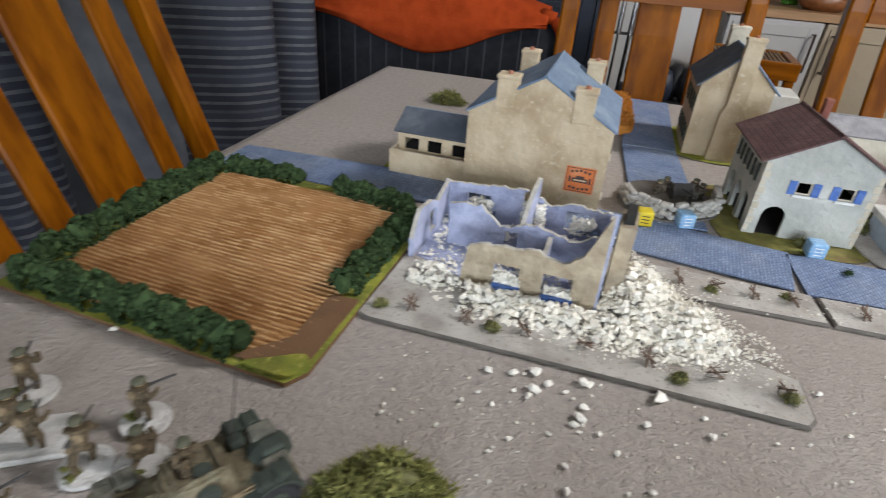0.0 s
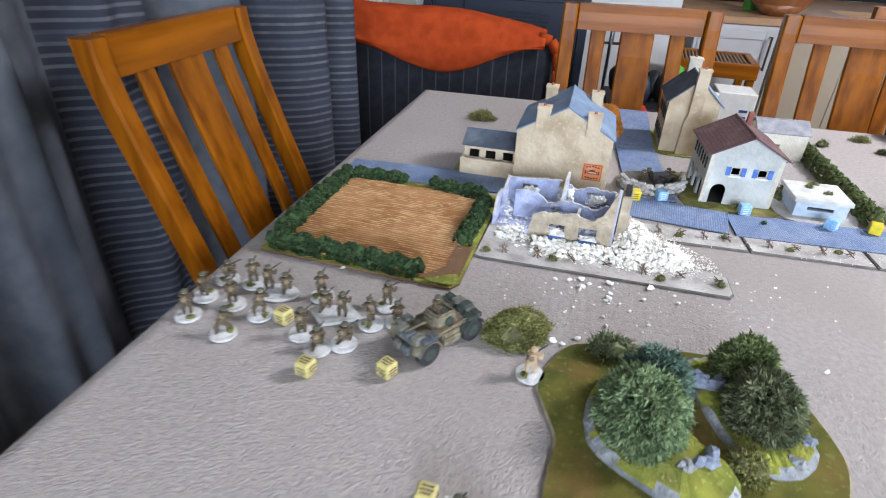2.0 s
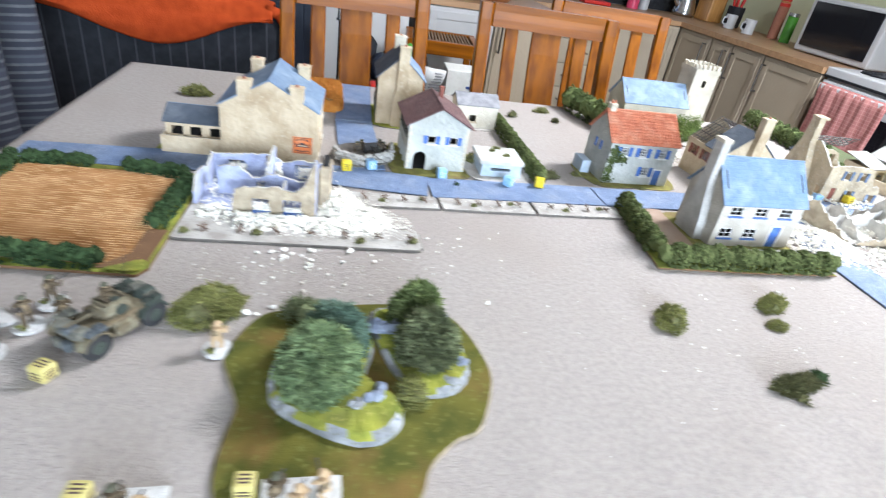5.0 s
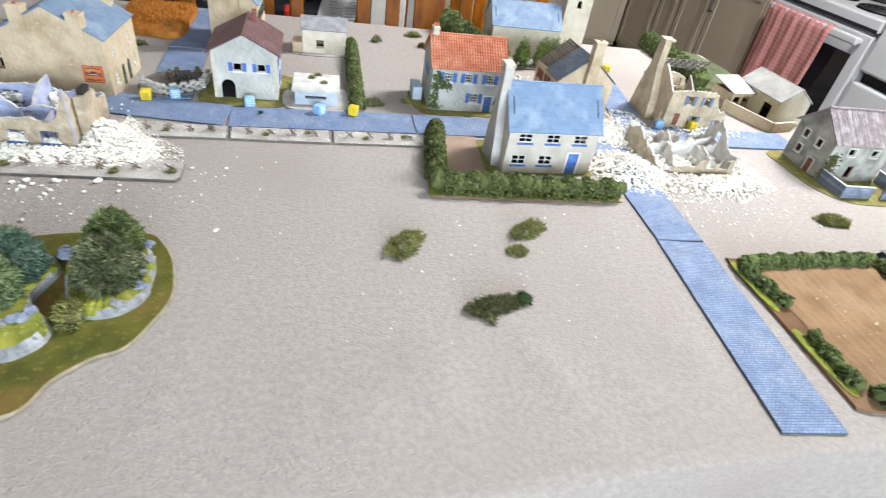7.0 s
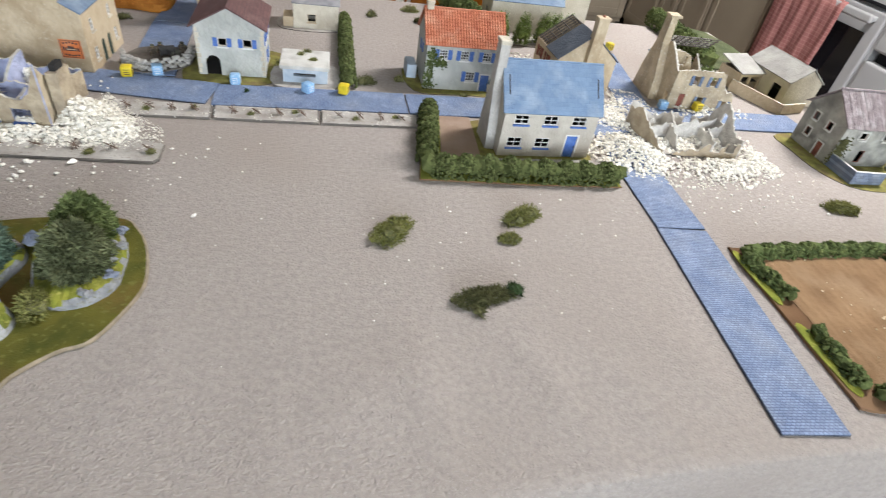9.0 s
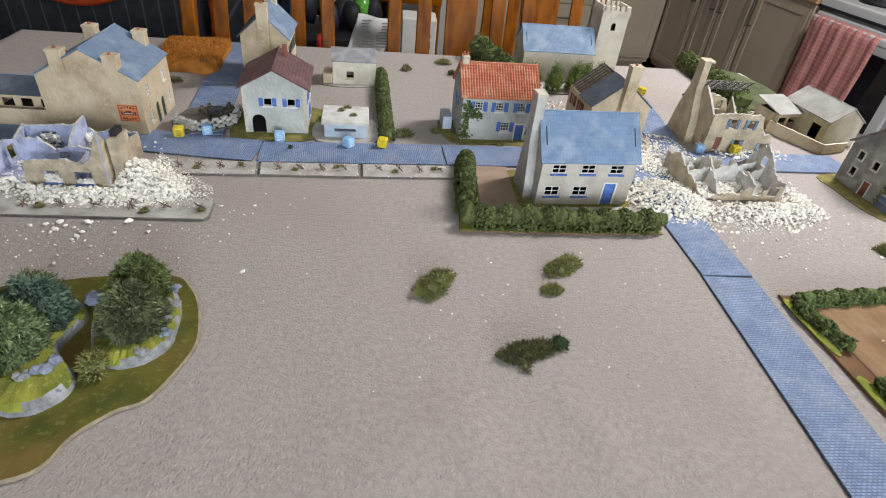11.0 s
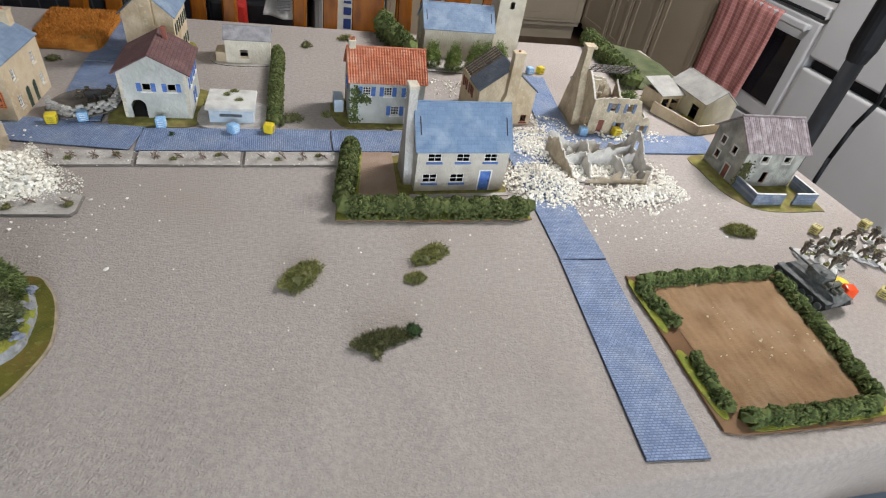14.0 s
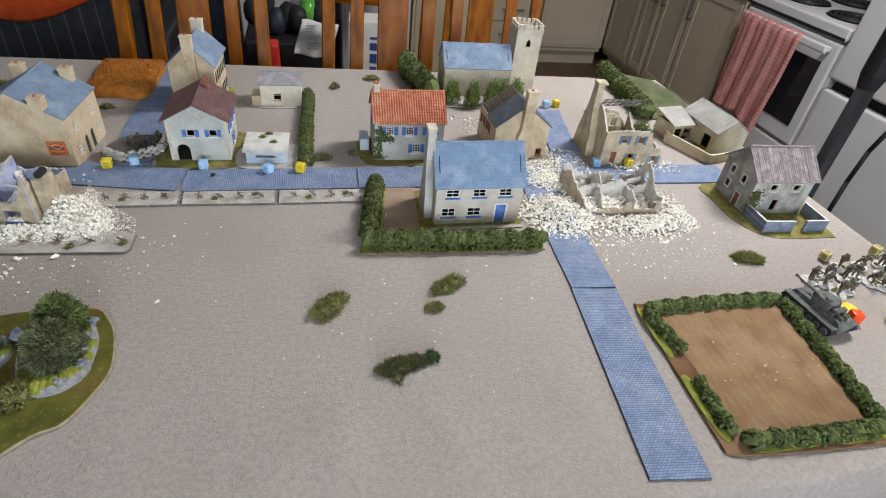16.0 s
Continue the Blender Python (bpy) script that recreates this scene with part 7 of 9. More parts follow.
def east_ruin():
    R = thing("ruined_house", "collapsed grey model house with pale broken walls", "ruined model house", pose(0, 0, 0.002), group="model buildings")
    M = [RUIN_OUT, RUIN_PALE, WALL_TOP]
    N = [RUIN_PALE, RUIN_PALE, WALL_TOP]
    t = 0.0024
    broken_wall(R, (1.318, 0.470), (1.425, 0.461), [(0, 0.005), (.15, 0.008), (.4, 0.011), (.5, 0.022), (.62, 0.019), (.8, 0.024), (1, 0.027)], t, M, [(0.058, 0.076, 0.010, 0.022), (0.084, 0.100, 0.010, 0.024)], jag=.0036)
    broken_wall(R, (1.427, 0.461), (1.434, 0.565), [(0, 0.032), (.25, 0.029), (.55, 0.056), (.75, 0.062), (.9, 0.048), (1, 0.024)], t, M, [(0.060, 0.072, 0.030, 0.046)], jag=.0036)
    broken_wall(R, (1.432, 0.568), (1.285, 0.576), [(0, 0.024), (.2, 0.019), (.4, 0.024), (.7, 0.018), (.9, 0.037), (1, 0.042)], t, M, [(0.03, 0.045, 0.008, 0.022)], jag=.0036)
    broken_wall(R, (1.284, 0.572), (1.300, 0.472), [(0, 0.032), (.3, 0.042), (.55, 0.024), (.8, 0.013), (1, 0.004)], t, M, jag=.0036)
    broken_wall(R, (1.300, 0.530), (1.428, 0.520), [(0, 0.013), (.25, 0.027), (.4, 0.024), (.6, 0.035), (.8, 0.016), (1, 0.029)], t, N, jag=.0036)
    broken_wall(R, (1.345, 0.526), (1.350, 0.572), [(0, 0.024), (.5, 0.035), (1, 0.024)], t, N, jag=.0036)
    broken_wall(R, (1.385, 0.470), (1.390, 0.522), [(0, 0.024), (.5, 0.030), (1, 0.021)], t, N, jag=.0036)
    broken_wall(R, (1.390, 0.545), (1.428, 0.541), [(0, 0.011), (.5, 0.024), (1, 0.032)], t, N, jag=.0036)
    broken_wall(R, (1.330, 0.478), (1.336, 0.524), [(0, 0.008), (.4, 0.021), (1, 0.027)], t, N, jag=.0036)
    broken_wall(R, (1.312, 0.548), (1.345, 0.545), [(0, 0.024), (.5, 0.014), (1, 0.010)], t, N, jag=.0036)
    broken_wall(R, (1.408, 0.520), (1.410, 0.545), [(0, 0.021), (1, 0.013)], t, N, jag=.0036)
    bm = bmesh.new()
    prism(bm, [(1.302, 0.474), (1.425, 0.465), (1.432, 0.566), (1.288, 0.574)], 0, 0.001)
    part("inside_floor", bm, PLATE, R)

    def pile(x, y):
        a = 0.022 * math.exp(-((x - 1.245) / 0.042) ** 2 - ((y - 0.470) / 0.050) ** 2)
        b = 0.014 * math.exp(-((x - 1.40) / 0.075) ** 2 - ((y - 0.432) / 0.024) ** 2)
        c = 0.010 * math.exp(-((x - 1.27) / 0.030) ** 2 - ((y - 0.585) / 0.040) ** 2)
        d = 0.009 * math.exp(-((x - 1.33) / 0.040) ** 2 - ((y - 0.495) / 0.022) ** 2)
        e = 0.008 * math.exp(-((x - 1.462) / 0.022) ** 2 - ((y - 0.47) / 0.040) ** 2)
        return max(a, b, c, d, e)
    rubble("rubble_heap", [(1.170, 0.47), (1.19, 0.41), (1.29, 0.375), (1.40, 0.375), (1.49, 0.42), (1.50, 0.53), (1.44, 0.58), (1.428, 0.459), (1.31, 0.468), (1.283, 0.58), (1.32, 0.66), (1.25, 0.66), (1.22, 0.56)], 4600, 0.0008, 0.0034, lambda x, y: 0.0002 + pile(x, y), "wide heap of chalky white rubble round the collapsed house", 171)
    rubble("indoor_rubble", [(1.305, 0.477), (1.422, 0.468), (1.428, 0.562), (1.292, 0.570)], 1100, 0.0010, 0.0042, lambda x, y: 0.004 + 0.009 * max(0, noise.noise(Vector((x * 40, y * 40, 3)))), "broken pale stones inside the collapsed house", 172)
    rubble("street_rubble", [(1.42, 0.61), (1.56, 0.60), (1.56, 0.655), (1.41, 0.655)], 260, 0.0010, 0.0036, lambda x, y: 0.004 + 0.006 * math.exp(-((x - 1.47) / .05) ** 2), "white rubble spilled before the roofless house", 173)
    rubble("lane_rubble", [(1.14, 0.80), (1.22, 0.78), (1.23, 0.87), (1.14, 0.88)], 130, 0.0009, 0.004, lambda x, y: 0.002, "white chips beside the church trees", 174)
    rubble("cloth_rubble", [(1.26, 0.33), (1.40, 0.31), (1.54, 0.36), (1.54, 0.46), (1.48, 0.43), (1.40, 0.37), (1.28, 0.37)], 90, 0.0005, 0.0018, lambda x, y: 0.001, "tiny white chips scattered on the cloth", 175)


east_ruin()
rubble("lane_stones", [(1.185, 0.555), (1.28, 0.575), (1.37, 0.60), (1.365, 0.70), (1.305, 0.725), (1.295, 0.665), (1.215, 0.655)], 1300, 0.0008, 0.0030, lambda x, y: 0.0035 + 0.004 * math.exp(-((x - 1.28) / .04) ** 2 - ((y - 0.61) / .05) ** 2), "white rubble strewn over the road between the damaged houses", 177)
rubble("cloth_chips", [(0.66, 0.10), (1.18, 0.06), (1.19, 0.36), (0.90, 0.37), (0.66, 0.48)], 70, 0.0004, 0.0013, lambda x, y: 0.001, "tiny pale chips scattered on the cloth", 176)


# ---- painted miniatures ----
def miniature(x, y, rot, stance, coat, label, base="round", seed=0, z=0.0012, prop=True):
    """A tiny painted soldier on its base, as one plain mesh."""
    g = random.Random(seed + 500)
    bm = bmesh.new()
    bz = 0.0026
    if base == "round":
        pts = [(0.0125 * math.cos(i * math.pi / 12), 0.0125 * math.sin(i * math.pi / 12)) for i in range(24)]
        prism(bm, pts, 0, bz, 0)
        blob(bm, (0, 0, bz), 0.0085, 0.0085, 0.0012, 0.08, 2, 0, g)
    if stance == "stand":
        hip, lean, kneel = 0.0150, 0.001, False
    elif stance == "kneel":
        hip, lean, kneel = 0.0085, 0.002, True
    else:
        hip, lean, kneel = 0.0135, 0.004, False
    H = bz + hip
    if kneel:
        tube(bm, (-.002, 0, H), (-.0026, -.006, H - .001), .0021, .0018, 7, 1)
        tube(bm, (-.0026, -.006, H - .001), (-.0028, -.0055, bz), .0017, .0015, 7, 1)
        tube(bm, (.002, 0, H), (.0024, -.001, bz + .001), .0021, .0018, 7, 1)
        tube(bm, (.0024, -.001, bz + .0012), (.0026, .0065, bz + .0012), .0016, .0014, 7, 1)
    else:
        st = .0038 if stance == "run" else .0012
        tube(bm, (-.0016, 0, H), (-.0024, -st, bz + .0075), .0021, .0017, 7, 1)
        tube(bm, (-.0024, -st, bz + .0075), (-.0026, -st * .4 - .0005, bz), .0016, .0014, 7, 1)
        tube(bm, (.0016, 0, H), (.0024, st, bz + .0075), .0021, .0017, 7, 1)
        tube(bm, (.0024, st, bz + .0075), (.0028, st * 1.5, bz), .0016, .0014, 7, 1)
    top = H + .0092
    tube(bm, (0, 0, H - .001), (0, -lean * .6, H + .004), .0034, .0031, 8, 1)
    tube(bm, (0, -lean * .6, H + .004), (0, -lean, top), .0033, .0036, 8, 1)
    blob(bm, (0, .0034 - lean, H + .0055), .0030, .0020, .0034, 0.1, 1, 6, g)
    blob(bm, (.003, .001, H + .0005), .0016, .0016, .0018, 0.1, 1, 6, g)
    head = (0, -lean - .0004, top + .0030)
    blob(bm, head, .0020, .0021, .0025, 0.0, 2, 4, g)
    blob(bm, (head[0], head[1], head[2] + .0010), .0028, .0030, .0019, 0.03, 2, 5, g)
    sh = top - .0010
    if stance == "stand" and g.random() < .5:
        grips = ((-.0030, -.0070, sh - .002), (.0026, -.0040, sh - .0022))
    else:
        grips = ((-.0022, -.0075, sh - .001), (.0024, -.0030, sh - .0015))
    for s, e in zip((-1, 1), grips):
        el = (s * .0050, -lean - .0022, sh - .0040)
        tube(bm, (s * .0034, -lean, sh), el, .0015, .0013, 6, 1)
        tube(bm, el, e, .0013, .0011, 6, 1)
    if prop:
        a, b = Vector((.0026, .0030, sh - .0028)), Vector((-.0030, -.0145, sh + .0012))
        if g.random() < .4:
            a, b = Vector((.004, -.002, H - .001)), Vector((-.0035, -.0055, top + .007))
        tube(bm, a, a + (b - a) * .45, .0012, .0011, 6, 2)
        tube(bm, a + (b - a) * .45, b, .0008, .0006, 6, 2)
    if base == "round":
        an = g.uniform(0, 6.28)
        for q in range(9):
            a2 = an + g.uniform(-.55, .55)
            r2 = g.uniform(.0045, .0085)
            blob(bm, (r2 * math.cos(a2), r2 * math.sin(a2), bz + .0010), .0019, .0017, .0022, .4, 1, 3, g)
        for q in range(14):
            a2, r2 = g.uniform(0, 6.28), g.uniform(.006, .0115)
            blob(bm, (r2 * math.cos(a2), r2 * math.sin(a2), bz), .0010, .0010, .0007, .35, 1, 0, g)
    stout = 1.26 if prop else 1.1
    for v in bm.verts:
        if v.co.z > bz + .0022 or base != "round":
            k = 1 + (stout - 1) * min(1, max(0, (v.co.z - bz) / .004))
            v.co.x, v.co.y = v.co.x * k, v.co.y * k
            v.co.z = bz + (v.co.z - bz) * .93
    return solo("soldier_miniature", bm, [FIG_BASE, coat, GUNMETAL, LICHEN, TAN_FIG, HELMET if coat is not TAN_FIG else TAN_FIG, WEBBING], label, "miniature", pose(x, y, z, 0, 0, rot), group="soldier miniatures")


LAB = "small painted khaki soldier miniature on a white gritty base"
WEST = [(0.029, 0.3085, "kneel"), (0.0616, 0.309, "stand"), (0.0232, 0.273, "stand"), (0.060, 0.267, "stand"), (0.096, 0.2575, "run"), (0.0253, 0.239, "stand"), (0.076, 0.2207, "run"), (0.145, 0.304, "stand"), (0.219, 0.305, "stand"), (0.212, 0.271, "run"), (0.151, 0.239, "stand"), (0.174, 0.222, "kneel"), (0.196, 0.2345, "kneel"), (0.2373, 0.280, "kneel")]
for i, (x, y, s) in enumerate(WEST):
    miniature(x, y, (160, 200, 150, 210, 175, 190)[i % 6], s, KHAKI, LAB, seed=i)


def squad_base(pts, crew, label, mat=None, cat="miniature base"):
    plate("squad_base", pts, 0.0026, FIG_BASE, FIG_BASE, label, cat, step=3 if len(pts) > 4 else 0)
    for i, (x, y, s, r) in enumerate(crew):
        miniature(x, y, r, s, mat or KHAKI, "small painted soldier miniature of a weapon team", base="none", seed=40 + i + int(x * 1000), z=0.0012)


squad_base([(0.0946 + 0.024 * math.cos(a), 0.2994 + 0.017 * math.sin(a)) for a in [i * math.pi / 6 for i in range(12)]], [(0.084, 0.302, "stand", 170), (0.105, 0.301, "kneel", 200)], "oval white gritty base shared by two miniatures")
squad_base([(0.141, 0.279), (0.164, 0.255), (0.202, 0.277), (0.178, 0.299)], [(0.158, 0.280, "kneel", 180), (0.180, 0.274, "stand", 160)], "square white gritty weapon team base")
miniature(0.375, 0.236, 150, "stand", TAN_FIG, "pale tan soldier miniature beside the woodland mat", seed=60)
EAST = [(1.579, 0.264, "stand"), (1.597, 0.253, "run"), (1.598, 0.228, "stand"), (1.622, 0.237, "kneel"), (1.661, 0.263, "stand"), (1.677, 0.248, "run"), (1.690, 0.238, "kneel"), (1.704, 0.218, "stand"), (1.655, 0.288, "stand"), (1.694, 0.286, "run"), (1.734, 0.284, "stand"), (1.752, 0.255, "kneel"), (1.640, 0.262, "stand"), (1.615, 0.272, "run"), (1.716, 0.262, "stand"), (1.745, 0.226, "stand")]
for i, (x, y, s) in enumerate(EAST):
    miniature(x, y, (40, 330, 10, 70, 300, 20)[i % 6], s, FELDGRAU, "small grey-brown painted soldier miniature on a pale base", seed=80 + i)


def die(x, y, rot, mat, size, label, z=0.0012):
    d = thing("die", label, "die", pose(x, y, z, 0, 0, rot), group="order dice")
    bm = bmesh.new()
    h = size / 2
    bevelled(bm, -h, h, -h, h, 0, size, size * .13, seg=3)
    part("cube", bm, mat, d, smooth=False)
    bm = bmesh.new()
    e = h + .0001
    for zc, ln in ((.68, .30), (.45, .34), (.24, .22)):
        box(bm, -h * ln * 2, h * ln * 2, -e - .0001, -e + .0002, size * zc - size * .05, size * zc + size * .05)
        box(bm, e - .0002, e + .0001, -h * ln * 2, h * ln * 2, size * zc - size * .05, size * zc + size * .05)
        box(bm, -e - .0001, -e + .0002, -h * ln * 2, h * ln * 2, size * zc - size * .05, size * zc + size * .05)
    for yc, ln in ((.45, .30), (.0, .34), (-.4, .26)):
        box(bm, -h * ln * 2, h * ln * 2, h * yc - size * .05, h * yc + size * .05, size - .0002, size + .0001)
    part("print", bm, INK, d)
    return d


YD = "pale yellow order die with dark printed lines"
for x, y, r in ((0.1241, 0.255, -20), (0.177, 0.190, -15), (0.2485, 0.206, -28), (0.313, 0.088, -6), (0.415, 0.088, -4), (1.649, 0.313, 20), (1.636, 0.168, 30), (1.757, 0.318, 10)):
    die(x, y, r, DIE_YELLOW, 0.0142, YD)
for x0, x1, y0, y1, n in ((0.325, 0.366, 0.052, 0.096, 2), (0.426, 0.480, 0.052, 0.094, 3)):
    z = 0.0042 if x0 > .4 else 0.0012
    bm = bmesh.new()
    bevelled(bm, x0, x1, y0, y1, z, z + .0022, .0005, seg=1)
    solo("weapon_team_base", bm, FIG_BASE, "white square base holding a weapon team", "miniature base")
    for k in range(n):
        miniature(x0 + (k + .6) * (x1 - x0) / (n + .3), (y0 + y1) / 2 + (.004, -.006, .005)[k], 170 + 20 * k, "kneel", TAN_FIG if k else KHAKI, "kneeling painted miniature of the weapon team", base="none", seed=120 + k, z=z - .0004)


def faceted_die(x, y, r, mat, label, z=0.0):
    D = thing("marker_die", label, "die", pose(x, y, z, 0, 0, (x * 7000) % 90), group="marker dice")
    bm = bmesh.new()
    h = r * .86
    bevelled(bm, -h, h, -h, h, 0, 2 * h, h * .22, seg=3)
    part("cube", bm, mat, D, smooth=True)
    bm = bmesh.new()
    e = h + .0001
    for k in (-.45, 0, .45):
        box(bm, -h * .5, h * .5, -e - .0001, -e + .0002, h + h * k - .0005, h + h * k + .0005)
        box(bm, e - .0002, e + .0001, -h * .5, h * .5, h + h * k - .0005, h + h * k + .0005)
    part("print", bm, WHITE_PAINT if mat is not DIE_GOLD else INK, D)


for x, y, m, z in ((0.502, 0.661, DIE_GOLD, .0034), (0.542, 0.671, DIE_BLUE, .0034), (0.656, 0.654, DIE_BLUE, .002), (0.765, 0.634, DIE_BLUE, .003), (0.820, 0.635, DIE_GOLD, .0034), (1.387, 0.637, DIE_BLUE, .0034), (1.453, 0.630, DIE_GOLD, .006), (1.389, 0.935, DIE_BLUE, .001), (1.417, 0.940, DIE_GOLD, .001)):
    faceted_die(x, y, .0086, m, "glossy gold marker die on the road" if m is DIE_GOLD else "speckled pale blue marker die on the road", z)
bm = bmesh.new()
prism(bm, [(0.014 * math.cos(i * math.pi / 16), 0.014 * math.sin(i * math.pi / 16)) for i in range(32)], 0, .003)
solo("counter", bm, YELLOW_DISC, "flat round yellow plastic counter beside the tank", "counter", pose(1.590, 0.198, 0.001))
faceted_die(1.579, 0.177, .0090, DIE_RED, "translucent red marker die beside the tank", 0.001)


# ---- vehicles ----
def wheel(parent, x, y, r, w, side):
    bm = bmesh.new()
    rings = []
    for yy, k in ((-w / 2, .86), (-w * .46, 1.0), (0, 1.03), (w * .46, 1.0), (w / 2, .86)):
        rings.append([bm.verts.new((x + r * k * (1.05 if q % 2 and k > .9 else 1) * math.cos(q * math.pi / 22), y + yy, r + r * k * (1.05 if q % 2 and k > .9 else 1) * math.sin(q * math.pi / 22))) for q in range(44)])
    for a, b in zip(rings, rings[1:]):
        for q in range(44):
            bm.faces.new((a[q], b[q], b[(q + 1) % 44], a[(q + 1) % 44]))
    bm.faces.new(rings[0])
    bm.faces.new(rings[-1][::-1])
    bmesh.ops.recalc_face_normals(bm, faces=bm.faces[:])
    t = part("wheel", bm, RUBBER, parent)
    bm = bmesh.new()
    o = y + side * w / 2
    tube(bm, (x, o - side * .0002, r), (x, o + side * .0008, r), r * .55, r * .5, 14)
    tube(bm, (x, o + side * .0008, r), (x, o + side * .0016, r), r * .2, r * .16, 8)
    part("rim", bm, OLIVE_DARK, t)


STOW_BLUE = material("blue_grey_stowage", (0.105, 0.115, 0.122), (0.062, 0.07, 0.076), 200, 0.9, 0.5, 700)


def armoured_car():
    C = thing("armoured_car", "olive drab model armoured car with four wheels and stowage", "model vehicle", pose(0.282, 0.263, 0.0012, 0, 0, 233))
    for x in (-.027, .027):
        for s in (-1, 1):
            wheel(C, x, s * .0175, .0112, .0075, s)
    bm = bmesh.new()
    prof = [(-.042, .012), (-.038, .007), (.036, .007), (.041, .013), (.036, .0215), (.012, .0235), (-.020, .0235), (-.040, .0215)]
    lo = [bm.verts.new((x, -.0150, z)) for x, z in prof]
    hi = [bm.verts.new((x, .0150, z)) for x, z in prof]
    bm.faces.new(lo)
    bm.faces.new(hi[::-1])
    for i in range(8):
        j = (i + 1) % 8
        bm.faces.new((lo[j], lo[i], hi[i], hi[j]))
    bmesh.ops.bevel(bm, geom=bm.edges[:], offset=.0008, segments=1, affect="EDGES")
    part("hull", bm, OLIVE, C)
    for x in (-.027, .027):
        for s in (-1, 1):
            bm = bmesh.new()
            n, rings = 7, []
            for i in range(n + 1):
                a = math.pi * (.08 + .84 * i / n)
                rings.append([bm.verts.new((x + r * math.cos(a), y, .0112 + r * math.sin(a))) for r, y in ((.0125, s * .0125), (.0140, s * .0125), (.0140, s * .0225), (.0125, s * .0225))])
            for a, b in zip(rings, rings[1:]):
                for k in range(4):
                    bm.faces.new((a[k], a[(k + 1) % 4], b[(k + 1) % 4], b[k]))
            bm.faces.new(rings[0])
            bm.faces.new(rings[-1])
            bmesh.ops.recalc_face_normals(bm, faces=bm.faces[:])
            part("fender", bm, OLIVE_DARK if (x < 0 and s > 0) else OLIVE, C)
    bm = bmesh.new()
    pts = smooth_outline([(-.016, -.008), (-.010, -.0125), (.006, -.0125), (.013, -.007), (.013, .007), (.006, .0125), (-.010, .0125), (-.016, .008)], 2)
    lo = [bm.verts.new((x, y, .0236)) for x, y in pts]
    hi = [bm.verts.new((x * .82 - .001, y * .82, .0345)) for x, y in pts]
    bm.faces.new(hi)
    for i in range(len(pts)):
        j = (i + 1) % len(pts)
        bm.faces.new((lo[i], lo[j], hi[j], hi[i]))
    T = part("turret", bm, OLIVE, C)
    bm = bmesh.new()
    tube(bm, (.011, 0, .029), (.038, 0, .0298), .0013, .0010, 8)
    bevelled(bm, .009, .0135, -.005, .005, .0258, .0325, .001, seg=1)
    part("gun", bm, OLIVE, T)
    for s in (-1, 1):
        bm = bmesh.new()
        tube(bm, (-.004, s * .0045, .0345), (-.004, s * .0045, .0357), .0040, .0038, 12)
        part("hatch", bm, OLIVE_DARK if s > 0 else OLIVE, T)
    for q in ((-.0105, .0075, -.0092, -.0076), (-.0105, .0075, .0076, .0092), (-.0118, -.0104, -.0092, .0092), (.0062, .0076, -.0074, .0074)):
        bm = bmesh.new()
        bevelled(bm, q[0], q[1], q[2], q[3], .0343, .0362, .0004, seg=1)
        part("turret_rim", bm, OLIVE, T)
    bm = bmesh.new()
    tube(bm, (-.012, .0170, .0262), (.030, .0185, .0262), .0006, .0006, 6)
    tube(bm, (-.022, .0178, .0272), (.020, .0200, .0272), .0005, .0005, 6)
    part("pole", bm, WEBBING, C)
    bm = bmesh.new()
    bmesh.ops.create_uvsphere(bm, u_segments=12, v_segments=6, radius=.0072)
    for v in bm.verts:
        v.co = Vector((v.co.x * 1.5 - .034, v.co.y * 1.5, max(0, v.co.z) * .8 + .0222))
    part("tarpaulin", bm, OLIVE_DARK, C)
    g = random.Random(4)
    packs = [(-.040, -.014, .0218, .012, .010, .007, CANVAS), (-.040, -.003, .0218, .011, .009, .008, OLIVE_DARK), (-.039, .007, .0218, .012, .008, .006, CANVAS), (-.026, -.014, .0236, .008, .007, .005, OLIVE_DARK),
             (.028, -.013, .0216, .011, .009, .007, CANVAS), (.028, -.0035, .0216, .012, .008, .006, STOW_BLUE), (.028, .005, .0216, .011, .009, .008, CANVAS), (.040, -.010, .0125, .006, .009, .008, CANVAS), (.040, .001, .0125, .006, .009, .009, STOW_BLUE)]
    for x, y, z, lx, ly, lz, mt in packs:
        bm = bmesh.new()
        bevelled(bm, x, x + lx, y, y + ly, z, z + lz, .0016, seg=2, m=Matrix.Rotation(g.uniform(-.06, .06), 4, "Z"))
        part("pack", bm, mt, C)
    # bundles on the fenders, spare disc, tow rope and tarpaulin
    for x, s, mt in ((.027, 1, STOW_BLUE), (.027, -1, CANVAS), (-.027, 1, OLIVE_DARK), (-.027, -1, OLIVE_DARK)):
        for k in range(2):
            bm = bmesh.new()
            u = x - .0055 + k * .0085
            bevelled(bm, u - .0042, u + .0042, s * .0175 - .0046, s * .0175 + .0046, .0244, .0288 - .0006 * k, .0014, seg=2)
            for q in (-.0022, .0022):
                bevelled(bm, u + q - .0004, u + q + .0004, s * .0175 - .0049, s * .0175 + .0049, .0243, .0292 - .0006 * k, .0002, seg=1)
            part("bedroll", bm, mt, C)
    bm = bmesh.new()
    tube(bm, (-.003, .0120, .0285), (-.003, .0142, .0285), .0050, .0046, 16)
    part("spare_disc", bm, OLIVE_DARK, T)
    bm = bmesh.new()
    pts = [(-.036, .0158, .0215), (-.015, .0165, .0232), (.010, .0165, .0228), (.034, .0158, .0215)]
    for a, b in zip(pts, pts[1:]):
        tube(bm, a, b, .0008, .0008, 6)
    part("tow_rope", bm, WEBBING, C)
